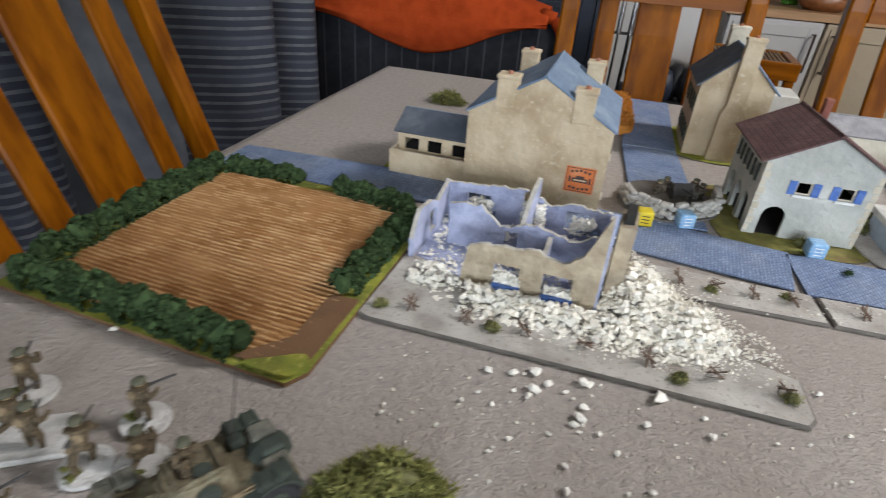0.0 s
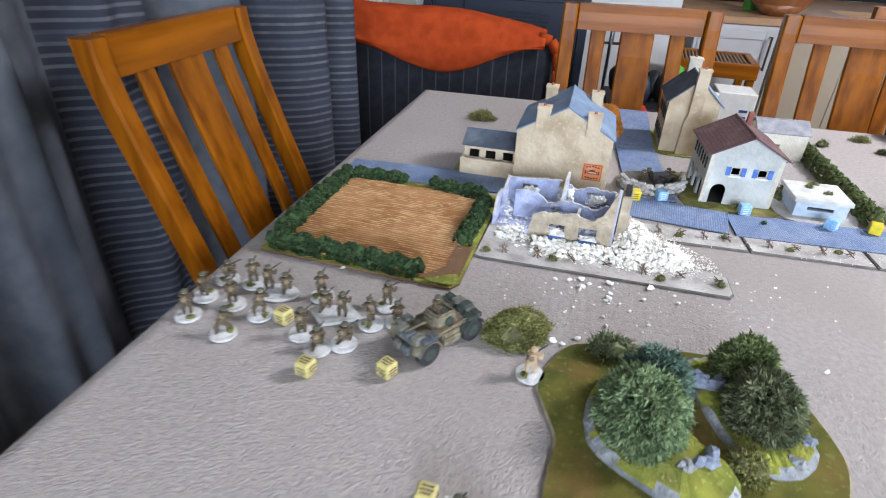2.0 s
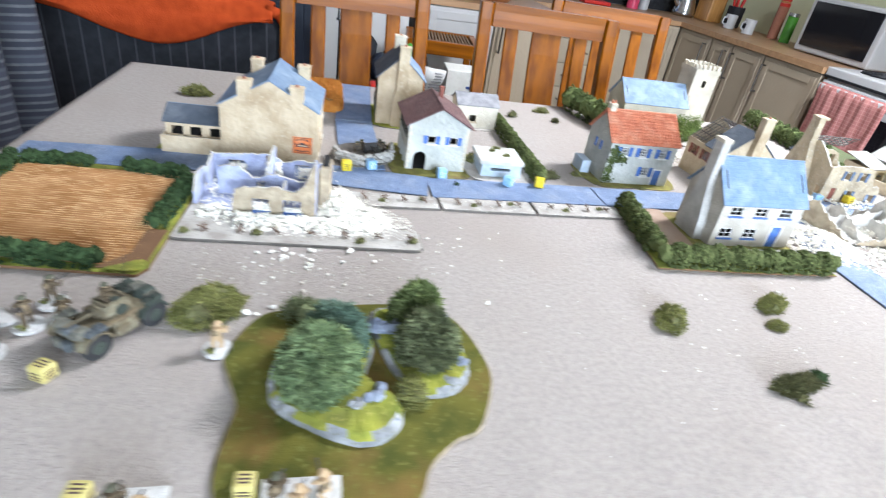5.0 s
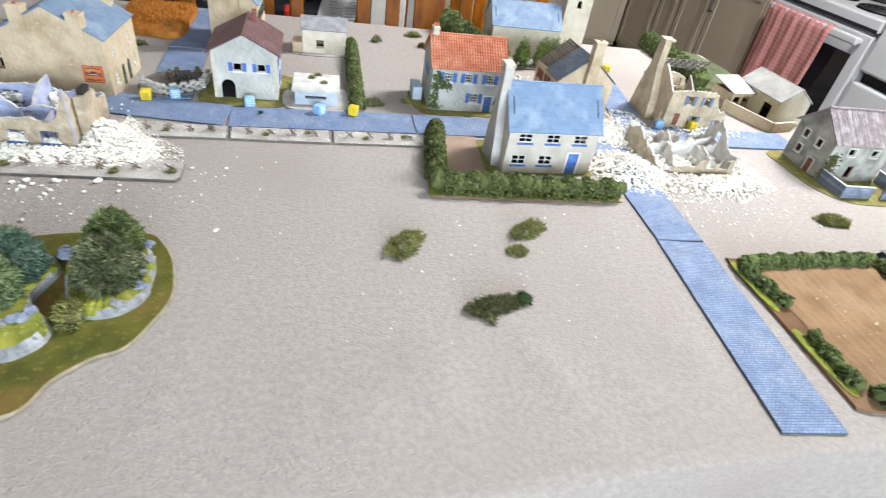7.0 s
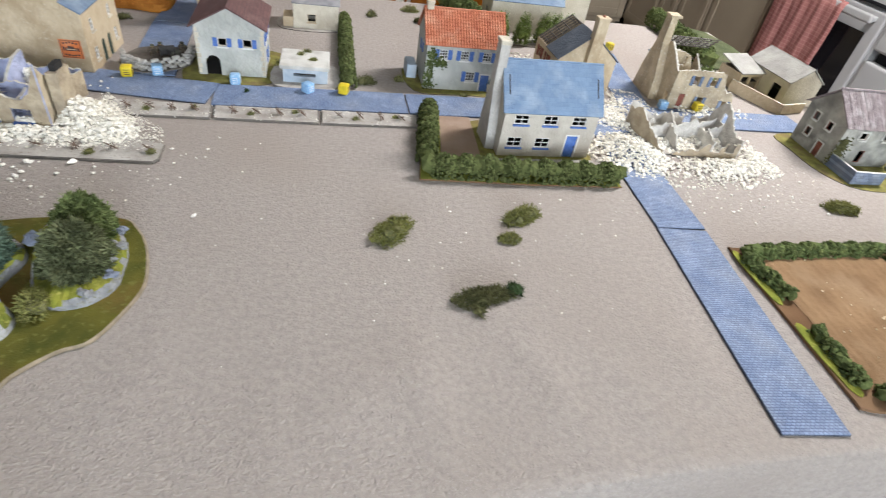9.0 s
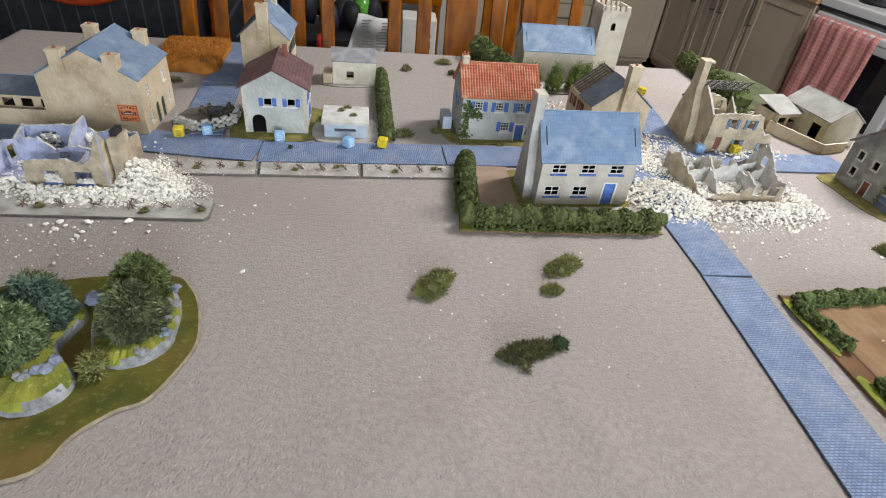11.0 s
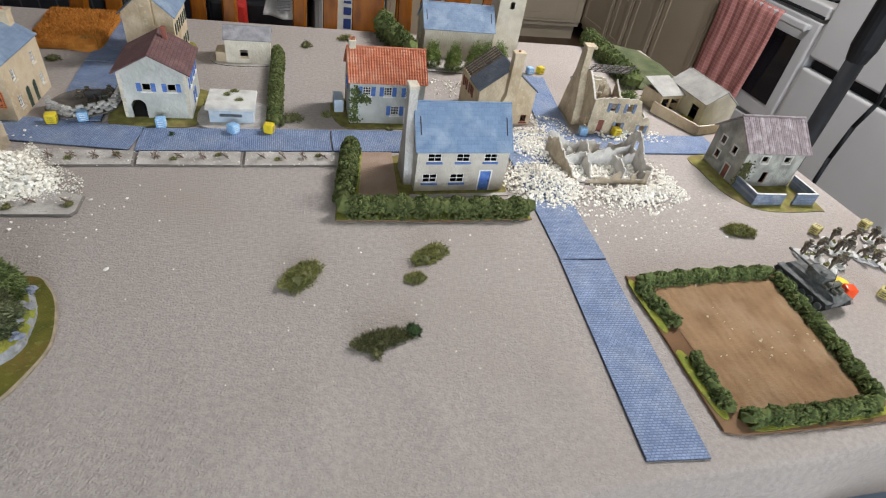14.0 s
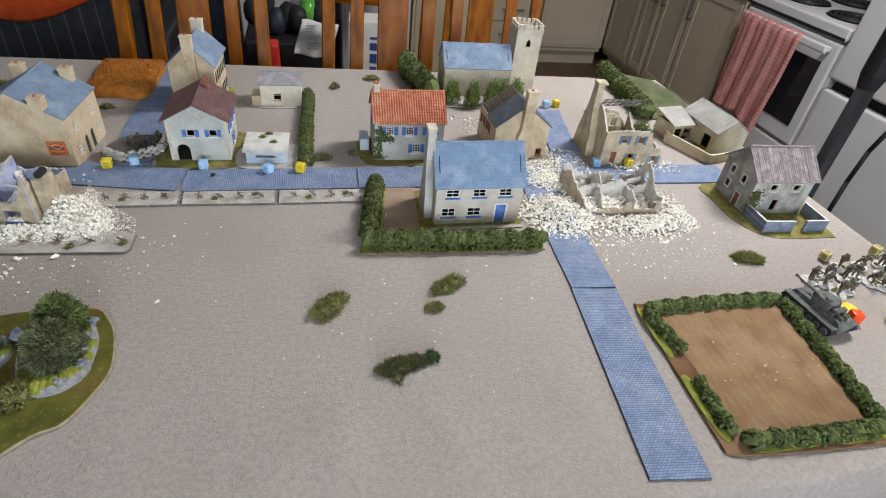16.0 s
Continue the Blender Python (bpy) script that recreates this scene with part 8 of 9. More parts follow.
    for s in (-1, 1):
        bm = bmesh.new()
        bevelled(bm, -.010, .010, s * .0185 - .004, s * .0185 + .004, .0105, .0185, .0012, seg=1)
        tube(bm, (-.009, s * .0185, .0205), (.009, s * .0185, .0205), .0026, .0026, 9)
        part("side_box", bm, OLIVE, C)
    bm = bmesh.new()
    tube(bm, (-.020, -.008, .030), (-.030, -.010, .075), .0003, .0002, 5)
    part("aerial", bm, GUNMETAL, C)
    bm = bmesh.new()
    bevelled(bm, .030, .040, -.011, .011, .0205, .0250, .0012, seg=1)
    part("front_roll", bm, CANVAS, C)
    miniature(0.279, 0.266, 60, "kneel", KHAKI, "crew miniature standing in the turret", base="none", seed=200, z=0.0282, prop=False)


armoured_car()


def tank():
    C = thing("tank", "dark grey-green model tank with tracks and stowage", "model vehicle", pose(1.527, 0.192, 0.0012, 0, 0, 96))
    for s in (-1, 1):
        bm = bmesh.new()
        prof = [(-.044, .010), (-.038, .002), (.036, .002), (.045, .010), (.042, .0155), (-.040, .0155)]
        lo = [bm.verts.new((x, s * .0135, z)) for x, z in prof]
        hi = [bm.verts.new((x, s * .0245, z)) for x, z in prof]
        bm.faces.new(lo)
        bm.faces.new(hi[::-1])
        for i in range(6):
            j = (i + 1) % 6
            bm.faces.new((lo[j], lo[i], hi[i], hi[j]))
        bmesh.ops.recalc_face_normals(bm, faces=bm.faces[:])
        t = part("track", bm, RUBBER, C)
        for i in range(6):
            bm = bmesh.new()
            x = -.033 + i * .0132
            tube(bm, (x, s * .0243, .0075), (x, s * .0258, .0075), .0054, .0050, 12)
            part("road_wheel", bm, PANZER, t)
        for i in range(44):
            bm = bmesh.new()
            x = -.038 + i * .0018
            if i % 2:
                bm.free()
                continue
            box(bm, x, x + .0013, s * .019 - .0052, s * .019 + .0052, .0155, .0163)
            part("track_link", bm, RUBBER, t)
        bm = bmesh.new()
        box(bm, -.042, .043, s * .019 - .0062, s * .019 + .0062, .0172, .0180)
        part("mudguard", bm, PANZER, C)
    bm = bmesh.new()
    prof = [(-.041, .008), (-.034, .004), (.036, .004), (.044, .0125), (.036, .0235), (.006, .0250), (-.036, .0245), (-.043, .018)]
    lo = [bm.verts.new((x, -.0134, z)) for x, z in prof]
    hi = [bm.verts.new((x, .0134, z)) for x, z in prof]
    bm.faces.new(lo)
    bm.faces.new(hi[::-1])
    for i in range(8):
        j = (i + 1) % 8
        bm.faces.new((lo[j], lo[i], hi[i], hi[j]))
    bmesh.ops.recalc_face_normals(bm, faces=bm.faces[:])
    part("hull", bm, PANZER, C)
    bm = bmesh.new()
    pts = smooth_outline([(-.018, -.009), (-.010, -.0135), (.008, -.013), (.015, -.006), (.015, .006), (.008, .013), (-.010, .0135), (-.018, .009)], 2)
    lo = [bm.verts.new((x, y, .0251)) for x, y in pts]
    hi = [bm.verts.new((x * .84 - .001, y * .84, .0375)) for x, y in pts]
    bm.faces.new(hi)
    for i in range(len(pts)):
        j = (i + 1) % len(pts)
        bm.faces.new((lo[i], lo[j], hi[j], hi[i]))
    T = part("turret", bm, PANZER, C)
    bm = bmesh.new()
    tube(bm, (.012, 0, .031), (.050, 0, .0325), .0016, .0012, 10)
    tube(bm, (.050, 0, .0325), (.054, 0, .0326), .0020, .0020, 10)
    bevelled(bm, .011, .0165, -.006, .006, .0268, .0352, .001, seg=1)
    part("gun", bm, PANZER, T)
    bm = bmesh.new()
    tube(bm, (-.006, .005, .0375), (-.006, .005, .0410), .0046, .0042, 12)
    part("cupola", bm, PANZER, T)
    bm = bmesh.new()
    g = random.Random(9)
    for i in range(8):
        x, y = -.036 + g.random() * .016, -.011 + i * .003
        bevelled(bm, x, x + .009, y, y + .0033, .0246, .0285 + g.random() * .003, .0008, seg=1)
    bevelled(bm, -.026, -.019, -.011, .011, .0290, .0350, .001, seg=1)
    part("stowage", bm, CANVAS, C)
    bm = bmesh.new()
    tube(bm, (-.030, .010, .025), (-.020, .014, .062), .0004, .0002, 5)
    part("aerial", bm, GUNMETAL, C)


tank()


def gun_pit():
    P = thing("sandbag_pit", "low ring of grey sandbags round a small gun", "sandbag emplacement", pose(0.534, 0.735, 0, 0, 0, 0))
    bm = bmesh.new()
    prism(bm, smooth_outline([(-.050, -.040), (-.012, -.062), (.040, -.035), (.046, .010), (.02, .040), (-.03, .035), (-.052, .0)], 4), .0034, .0052)
    part("base", bm, PLATE_EDGE, P)
    bm = bmesh.new()
    bevelled(bm, -.0056, .0056, -.0036, .0036, 0, .0048, .0016, seg=2)
    first = part("sandbag", bm, SANDBAG, P)
    me = first.data
    path = [(-.050, -.012), (-.044, -.038), (-.012, -.058), (.018, -.046), (.042, -.026), (.046, .008)]
    n = 0
    for lay in range(4):
        for (x0, y0), (x1, y1) in zip(path, path[1:]):
            ln = math.hypot(x1 - x0, y1 - y0)
            k = int(ln / .0112)
            for i in range(k):
                s = (i + .5 + .5 * (lay % 2)) / k
                g = random.Random(n)
                m = pose(x0 + (x1 - x0) * s, y0 + (y1 - y0) * s + g.uniform(-.0016, .0016), .0050 + lay * .0042, g.uniform(-9, 9), g.uniform(-9, 9), math.degrees(math.atan2(y1 - y0, x1 - x0)) + g.uniform(-9, 9))
                if n == 0:
                    ob = first
                else:
                    ob = new("sandbag", me)
                    ob.parent = P
                ob.matrix_local = m
                n += 1
    G = thing("field_gun", "dark model field gun behind the sandbags", "model gun", pose(0.545, 0.735, 0.0054, 0, 0, 20))
    bm = bmesh.new()
    tube(bm, (0, .012, .010), (0, -.024, .013), .0014, .0010, 8)
    part("barrel", bm, GUNMETAL, G)
    bm = bmesh.new()
    box(bm, -.011, .011, -.001, .0003, .004, .018)
    part("shield", bm, GUNMETAL, G)
    for s in (-1, 1):
        bm = bmesh.new()
        tube(bm, (s * .009, .001, .006), (s * .011, .001, .006), .006, .006, 14)
        part("wheel", bm, GUNMETAL, G)
        bm = bmesh.new()
        tube(bm, (s * .003, .004, .006), (s * .009, .030, .001), .0010, .0008, 6)
        part("trail", bm, GUNMETAL, G)
    for i, (x, y) in enumerate(((0.522, 0.745), (0.530, 0.757), (0.566, 0.752), (0.560, 0.763))):
        miniature(x, y, 20 * i, "kneel", FELDGRAU, "crouching gun crew miniature behind the sandbags", base="none", seed=300 + i, z=-.0030)


gun_pit()
bm = bmesh.new()
bevelled(bm, -.007, .007, -.005, .005, 0, .008, .0008, seg=1)
for q in (-.004, .004):
    bevelled(bm, q - .0006, q + .0006, -.0054, .0054, .0001, .0084, .0002, seg=1)
solo("ammunition_crate", bm, CANVAS, "tiny tan wooden crate in the gun pit", "crate", pose(0.556, 0.742, .0054, 0, 0, 25))


def coir():
    out = smooth_outline([(0.385, 0.978), (0.44, 0.966), (0.500, 0.962), (0.505, 1.06), (0.500, 1.158), (0.43, 1.166), (0.368, 1.168), (0.374, 1.08)], 4)
    c = sum((Vector(p) for p in out), Vector((0, 0))) / len(out)
    M = thing("coir_mat", "thick orange-brown coir doormat piece as a crop field", "terrain mat", pose(c.x, c.y, 0.0008))
    bm = bmesh.new()
    rings = []
    for s, z in ((1.0, 0.0), (1.0, .006), (.96, .012), (.8, .016), (.4, .018)):
        rings.append([bm.verts.new(((x - c.x) * s, (y - c.y) * s, z)) for x, y in out])
    n = len(out)
    for a, b in zip(rings, rings[1:]):
        for i in range(n):
            bm.faces.new((a[i], a[(i + 1) % n], b[(i + 1) % n], b[i]))
    bm.faces.new(rings[-1])
    part("backing", bm, COIR, M)
    g = random.Random(6)
    cs, ss, up = [], [], []
    while len(cs) < 5200:
        x, y = g.uniform(-.08, .08), g.uniform(-.11, .11)
        if inside(x + c.x, y + c.y, out):
            r = max(abs(x) / .07, abs(y) / .1)
            cs.append((x, y, .017 - .008 * max(0, r - .7) / .3))
            ss.append(g.uniform(.003, .007))
            up.append((x * 3, y * 3, 1))
    many("bristles", cs, ss, COIR_TUFT, "leaf", M, "", 0.3, 8, up=up)


coir()


# ---- table pieces shifted and bent by a polynomial to fit the camera's view ----
def view_shift(x, y):
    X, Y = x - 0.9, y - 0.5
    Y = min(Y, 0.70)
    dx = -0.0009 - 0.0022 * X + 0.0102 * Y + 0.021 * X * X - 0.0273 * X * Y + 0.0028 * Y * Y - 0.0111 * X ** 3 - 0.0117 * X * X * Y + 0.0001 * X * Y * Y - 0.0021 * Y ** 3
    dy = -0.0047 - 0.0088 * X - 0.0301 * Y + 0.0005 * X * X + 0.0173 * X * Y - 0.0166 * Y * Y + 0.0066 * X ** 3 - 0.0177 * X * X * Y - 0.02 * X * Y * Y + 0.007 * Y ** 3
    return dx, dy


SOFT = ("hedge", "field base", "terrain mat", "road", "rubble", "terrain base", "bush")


def fit_to_view(things):
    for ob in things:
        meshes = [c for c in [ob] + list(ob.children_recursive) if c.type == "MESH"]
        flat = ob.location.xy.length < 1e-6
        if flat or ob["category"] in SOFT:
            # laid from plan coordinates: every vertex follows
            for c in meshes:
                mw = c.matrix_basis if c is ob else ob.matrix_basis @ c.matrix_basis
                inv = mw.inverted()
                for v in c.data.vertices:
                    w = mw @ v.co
                    dx, dy = view_shift(w.x, w.y)
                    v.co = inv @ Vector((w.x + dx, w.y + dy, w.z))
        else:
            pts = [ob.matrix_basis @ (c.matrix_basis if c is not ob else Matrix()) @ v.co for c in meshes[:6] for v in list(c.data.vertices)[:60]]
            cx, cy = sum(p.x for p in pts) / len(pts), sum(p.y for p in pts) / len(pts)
            dx, dy = view_shift(cx, cy)
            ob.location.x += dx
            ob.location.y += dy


fit_to_view([ob for ob in scene.collection.all_objects if ob.parent is None and ob.type in ("MESH", "EMPTY") and ob.name not in ROOM_NAMES])


# ---- furniture ----
def chair(x, y, rot, label, w=0.40):
    """A slat-backed dining chair: front towards local -y, origin on the floor under the back."""
    C = thing("dining_chair", label, "chair", pose(x, y, FLOOR_Z, 0, 0, rot), group="dining chairs")
    top, seat = 0.945, 0.415

    def lean(z):
        """Swept back: nearly upright at the top, curving forward to the seat, rear legs splayed."""
        if z < seat:
            return lean(seat) + 0.12 * (seat - z)
        d = top - z
        return -0.34 * d + 0.017 * (1 - math.exp(-d / 0.05))

    def strip(x0, x1, z0, z1, th, name, mat, n=8, r=0.004, label=""):
        bm = bmesh.new()
        prev = None
        for i in range(n + 1):
            z = z0 + (z1 - z0) * i / n
            yy = lean(z)
            ring = [bm.verts.new(p) for p in ((x0 + r, yy - th / 2, z), (x1 - r, yy - th / 2, z), (x1, yy - th / 2 + r, z), (x1, yy + th / 2 - r, z), (x1 - r, yy + th / 2, z), (x0 + r, yy + th / 2, z), (x0, yy + th / 2 - r, z), (x0, yy - th / 2 + r, z))]
            if prev:
                for k in range(8):
                    bm.faces.new((prev[k], prev[(k + 1) % 8], ring[(k + 1) % 8], ring[k]))
            else:
                bm.faces.new(ring[::-1])
            prev = ring
        bm.faces.new(prev)
        return part(name, bm, mat, C)
    h = w / 2
    for s in (-1, 1):
        a = s * h
        strip(min(a, a - s * .034), max(a, a - s * .034), 0.0, top - 0.002, .036, "back_post", CHAIR_WOOD, 24)
    strip(-h + .0342, h - .0342, top - .058, top, .024, "top_rail", CHAIR_RAIL, 3)
    strip(-h + .0342, h - .0342, seat + .002, seat + .040, .020, "lower_rail", CHAIR_RAIL, 2)
    for x0, x1 in ((-.121, -.082), (-.043, .043), (.082, .121)):
        strip(x0 * w / .40, x1 * w / .40, seat + .041, top - .0585, .012, "slat", CHAIR_WOOD, 8, .003)
    bm = bmesh.new()
    bevelled(bm, -h, h, -0.56, -0.178, seat - .035, seat, .010)
    part("seat", bm, CHAIR_RAIL, C)
    for s in (-1, 1):
        bm = bmesh.new()
        bevelled(bm, s * (h - .02) - .017, s * (h - .02) + .017, -.55, -.516, 0, seat - .0355, .004)
        part("front_leg", bm, CHAIR_WOOD, C)
        bm = bmesh.new()
        bevelled(bm, s * (h - .02) - .010, s * (h - .02) + .010, -.515, -.150, .20, .225, .003)
        part("stretcher", bm, CHAIR_WOOD, C)
    return C


chair(-0.250, 0.735, 88, "orange varnished slat-back dining chair by the curtain", 0.40)
chair(0.563, 1.350, 0, "orange varnished slat-back dining chair at the far side", 0.365)
chair(1.080, 1.355, -7, "orange varnished slat-back dining chair at the far side", 0.385)
chair(1.43, 1.68, -14, "orange varnished slat-back chair standing behind the others", 0.40)


def couch():
    S = thing("couch", "charcoal striped fabric couch with its back to the table", "couch", pose(-0.08, 1.70, FLOOR_Z))
    bm = bmesh.new()
    bevelled(bm, -.44, .455, -.06, .10, .08, .795, .045, seg=4)
    part("back", bm, COUCH, S, smooth=True)
    bm = bmesh.new()
    bevelled(bm, -.44, .455, .101, .80, .08, .44, .04, seg=3)
    part("seat", bm, COUCH, S, smooth=True)
    for s in (-1, 1):
        bm = bmesh.new()
        bevelled(bm, .0 + (.34 if s > 0 else -.44), .0 + (.455 if s > 0 else -.33), .102, .80, .441, .62, .035, seg=3)
        part("arm", bm, COUCH, S, smooth=True)
        for y in (-.03, .75):
            bm = bmesh.new()
            tube(bm, (s * .40, y, 0), (s * .40, y, .0795), .02, .025, 10)
            part("foot", bm, BLACK_PLASTIC, S)


couch()


def blanket():
    bm = bmesh.new()
    nx, ns = 90, 40
    rows = []
    for i in range(nx + 1):
        u = i / nx
        x = -0.50 + u * 0.845
        k = max(0.0, 1 - max(0.0, (u - .72) / .28) ** 1.6)
        hump = 0.060 * k * (0.75 + 0.25 * math.sin(u * 7)) + 0.022 + 0.012 * math.sin(u * 11 + 1)
        low = 0.045 - (0.085 * math.exp(-((u - .62) / .24) ** 2) + 0.02) * (0.35 + 0.65 * k)
        row = []
        for j in range(ns + 1):
            v = j / ns
            if v < .30:
                y, z = 1.634 - .010 * math.sin(v / .3 * math.pi), low + (0.035 - low) * v / .30
            elif v < .70:
                a = (v - .30) / .40 * math.pi
                y, z = 1.715 - .080 * math.cos(a), 0.040 + (hump + .018) * math.sin(a) ** .8
            else:
                y, z = 1.812, 0.035 - .14 * (v - .70) / .30
            z += .004 * noise.noise(Vector((x * 9, v * 6, 1)))
            row.append(bm.verts.new((x, y + .004 * noise.noise(Vector((x * 12, v * 8, 5))), z)))
        rows.append(row)
    for i in range(nx):
        for j in range(ns):
            bm.faces.new((rows[i][j], rows[i + 1][j], rows[i + 1][j + 1], rows[i][j + 1]))
    ob = solo("blanket", bm, RED_WOOL, "orange-red ribbed wool blanket bunched over the couch back", "blanket", smooth=True)
    ob.modifiers.new("thick", "SOLIDIFY").thickness = .006
    bm = bmesh.new()
    pts = [(0.325, 1.665, .060), (0.362, 1.66, .052), (0.384, 1.655, .02), (0.392, 1.65, -.03), (0.390, 1.65, -.09), (0.384, 1.65, -.15)]
    for a, b in zip(pts, pts[1:]):
        tube(bm, a, b, .016, .016, 10)
    bmesh.ops.remove_doubles(bm, verts=bm.verts[:], dist=.0005)
    solo("blanket_corner", bm, RED_WOOL, "twisted orange-red blanket end hanging off the couch", "blanket", smooth=True)


blanket()


def navy_door():
    D = thing("door_1", "dark navy painted panel door with a louvre", "door", pose(0.125, 2.78, FLOOR_Z), kind="structure")
    bm = bmesh.new()
    bevelled(bm, -.36, .36, -.03, .015, 0.005, 2.03, .003, seg=1)
    part("door_leaf", bm, NAVY, D)
    bm = bmesh.new()
    for x0, x1, z0, z1 in ((-.40, -.361, 0, 2.07), (.361, .40, 0, 2.07), (-.361, .361, 2.032, 2.07)):
        box(bm, x0, x1, -.045, .018, z0, z1)
    part("door_frame", bm, NAVY, D)
    bm = bmesh.new()
    bevelled(bm, -.20, .30, -.040, -.0305, .30, .80, .004, seg=1)
    p = part("door_panel", bm, NAVY, D)
    for i in range(8):
        bm = bmesh.new()
        box(bm, .02, .22, -.047, -.0405, .62 + i * .018, .630 + i * .018)
        part("louvre_slat", bm, NAVY, p)
    bm = bmesh.new()
    tube(bm, (-.32, -.031, 1.0), (-.32, -.08, 1.0), .012, .012, 10)
    tube(bm, (-.32, -.08, 1.0), (-.21, -.08, 1.0), .009, .008, 10)
    part("door_handle", bm, CHROME, D)


navy_door()


# ---- kitchen ----
WT = 0.035


def front(parent_label, frame_m, w, z0, z1, handle, drawer=False, name="kitchen_cabinet", mat=CABINET):
    """A cabinet unit in a frame whose x runs along the face and -y looks out."""
    K = thing(name, parent_label, "cabinet", frame_m, group="kitchen units")
    bm = bmesh.new()
    box(bm, 0.001, w - .001, 0.0, .56, .10, -FLOOR_Z + WT - .040)
    box(bm, 0.001, w - .001, 0.05, .06, 0, .0998)
    part("body", bm, mat, K)
    fronts = [(z0, z1)] if not drawer else [(z0 + (z1 - z0) * i / 4 + .002, z0 + (z1 - z0) * (i + 1) / 4 - .002) for i in range(4)]
    for a, b in fronts:
        bm = bmesh.new()
        bevelled(bm, .003, w - .003, -.020, -.0005, a, b, .003, seg=1)
        d = part("drawer" if drawer else "door", bm, mat, K)
        bm = bmesh.new()
        if not drawer:
            for q in ((.02, .055, a + .02, b - .02), (w - .055, w - .02, a + .02, b - .02), (.0551, w - .0551, a + .02, a + .06), (.0551, w - .0551, b - .06, b - .02)):
                bevelled(bm, q[0], q[1], -.025, -.0202, q[2], q[3], .0015, seg=1)
            part("panel_frame", bm, mat, d)
            bm = bmesh.new()
            hx = w - .035 if handle > 0 else .035
            tube(bm, (hx, -.052, b - .04), (hx, -.052, b - .19), .005, .005, 8)
            for zz in (b - .045, b - .185):
                tube(bm, (hx, -.025, zz), (hx, -.052, zz), .004, .004, 8)
        else:
            tube(bm, (w / 2 - .07, -.05, (a + b) / 2), (w / 2 + .07, -.05, (a + b) / 2), .005, .005, 8)
            for xx in (-.065, .065):
                tube(bm, (w / 2 + xx, -.02, (a + b) / 2), (w / 2 + xx, -.05, (a + b) / 2), .004, .004, 8)
        part("handle", bm, HANDLE, d)
    return K


def kitchen():
    hi = -FLOOR_Z + WT - .034
    # peninsula with a white front, then the recessed back run
    front("plain white appliance front under the end of the worktop", pose(1.02, 2.80, FLOOR_Z), .366, .13, hi, 1, mat=WHITE_GOODS, name="dishwasher")
    front("off-white panelled kitchen base unit under the wooden worktop", pose(1.39, 2.80, FLOOR_Z), .366, .13, hi, -1)
    for a, b, dr in ((1.95, 2.36, True), (2.364, 2.858, False)):
        front("off-white panelled kitchen base unit under the wooden worktop", pose(a, 3.36, FLOOR_Z), b - a - .004, .13, hi, -1, drawer=dr)
    # side run, faces west
    for y0, y1, h in ((3.00, 3.356, 1), (2.80, 2.996, 1), (2.53, 2.796, -1), (2.125, 2.526, -1)):
        front("off-white panelled kitchen base unit beside the stove", Matrix(((0, 1, 0, 2.882), (-1, 0, 0, y1), (0, 0, 1, FLOOR_Z), (0, 0, 0, 1))), y1 - y0, .13, hi, h)
    bm = bmesh.new()
    prism(bm, [(1.0, 2.775), (1.78, 2.775), (1.78, 3.335), (2.845, 3.335), (2.845, 2.122), (3.475, 2.122), (3.475, 3.95), (1.0, 3.95)], WT - .030, WT)
    solo("worktop", bm, WORKTOP, "brown wood-look laminate worktop with straight edge", "worktop")
    bm = bmesh.new()
    box(bm, 0.95, 3.475, 3.952, 3.968, WT + .002, WT + .17)
    solo("splashback", bm, MOSAIC, "black mosaic tile splashback behind the far worktop", "splashback", kind="structure")
    # stove
    W = .58
    S = thing("stove", "white enamel freestanding stove with black oven glass", "stove", Matrix(((0, 1, 0, 2.882), (-1, 0, 0, 2.116), (0, 0, 1, FLOOR_Z), (0, 0, 0, 1))))
    bm = bmesh.new()
    bevelled(bm, .002, W - .002, 0, .57, .02, .745, .006)
    part("body", bm, WHITE_GOODS, S)
    bm = bmesh.new()
    bevelled(bm, .0, W, -.022, .575, .7455, .795, .008, seg=3)
    hob = part("hob", bm, WHITE_GOODS, S)
    bm = bmesh.new()
    box(bm, .004, W - .004, -.0235, -.0222, .7465, .7585)
    part("trim_line", bm, BLACK_PLASTIC, hob)
    for x, y, r in ((.15, .15, .085), (.42, .15, .10), (.15, .42, .10), (.42, .42, .085)):
        for k in range(4):
            bm = bmesh.new()
            rk = r * (1 - k * .22)
            for q in range(28):
                a0, a1 = q * math.pi / 14, (q + 1) * math.pi / 14
                tube(bm, (x + rk * math.cos(a0), y + rk * math.sin(a0), .8), (x + rk * math.cos(a1), y + rk * math.sin(a1), .8), .006, .006, 6, caps=False)
            part("hotplate_ring", bm, BLACK_PLASTIC, hob)
        bm = bmesh.new()
        tube(bm, (x, y, .7952), (x, y, .797), r * 1.12, r * 1.1, 28)
        part("drip_bowl", bm, BLACK_GLASS, hob)
    bm = bmesh.new()
    bevelled(bm, .006, W - .006, -.022, -.001, .30, .735, .008, seg=3)
    door = part("oven_door", bm, WHITE_GOODS, S)
    bm = bmesh.new()
    bevelled(bm, .055, W - .055, -.025, -.0222, .372, .652, .0012, seg=1)
    part("oven_glass", bm, BLACK_GLASS, door)
    bm = bmesh.new()
    bevelled(bm, .03, W - .03, -.064, -.046, .690, .722, .008, seg=3)
    for x in (.05, W - .05):
        bevelled(bm, x - .012, x + .012, -.047, -.0225, .696, .716, .004)
    part("oven_handle", bm, WHITE_GOODS, door)
    bm = bmesh.new()
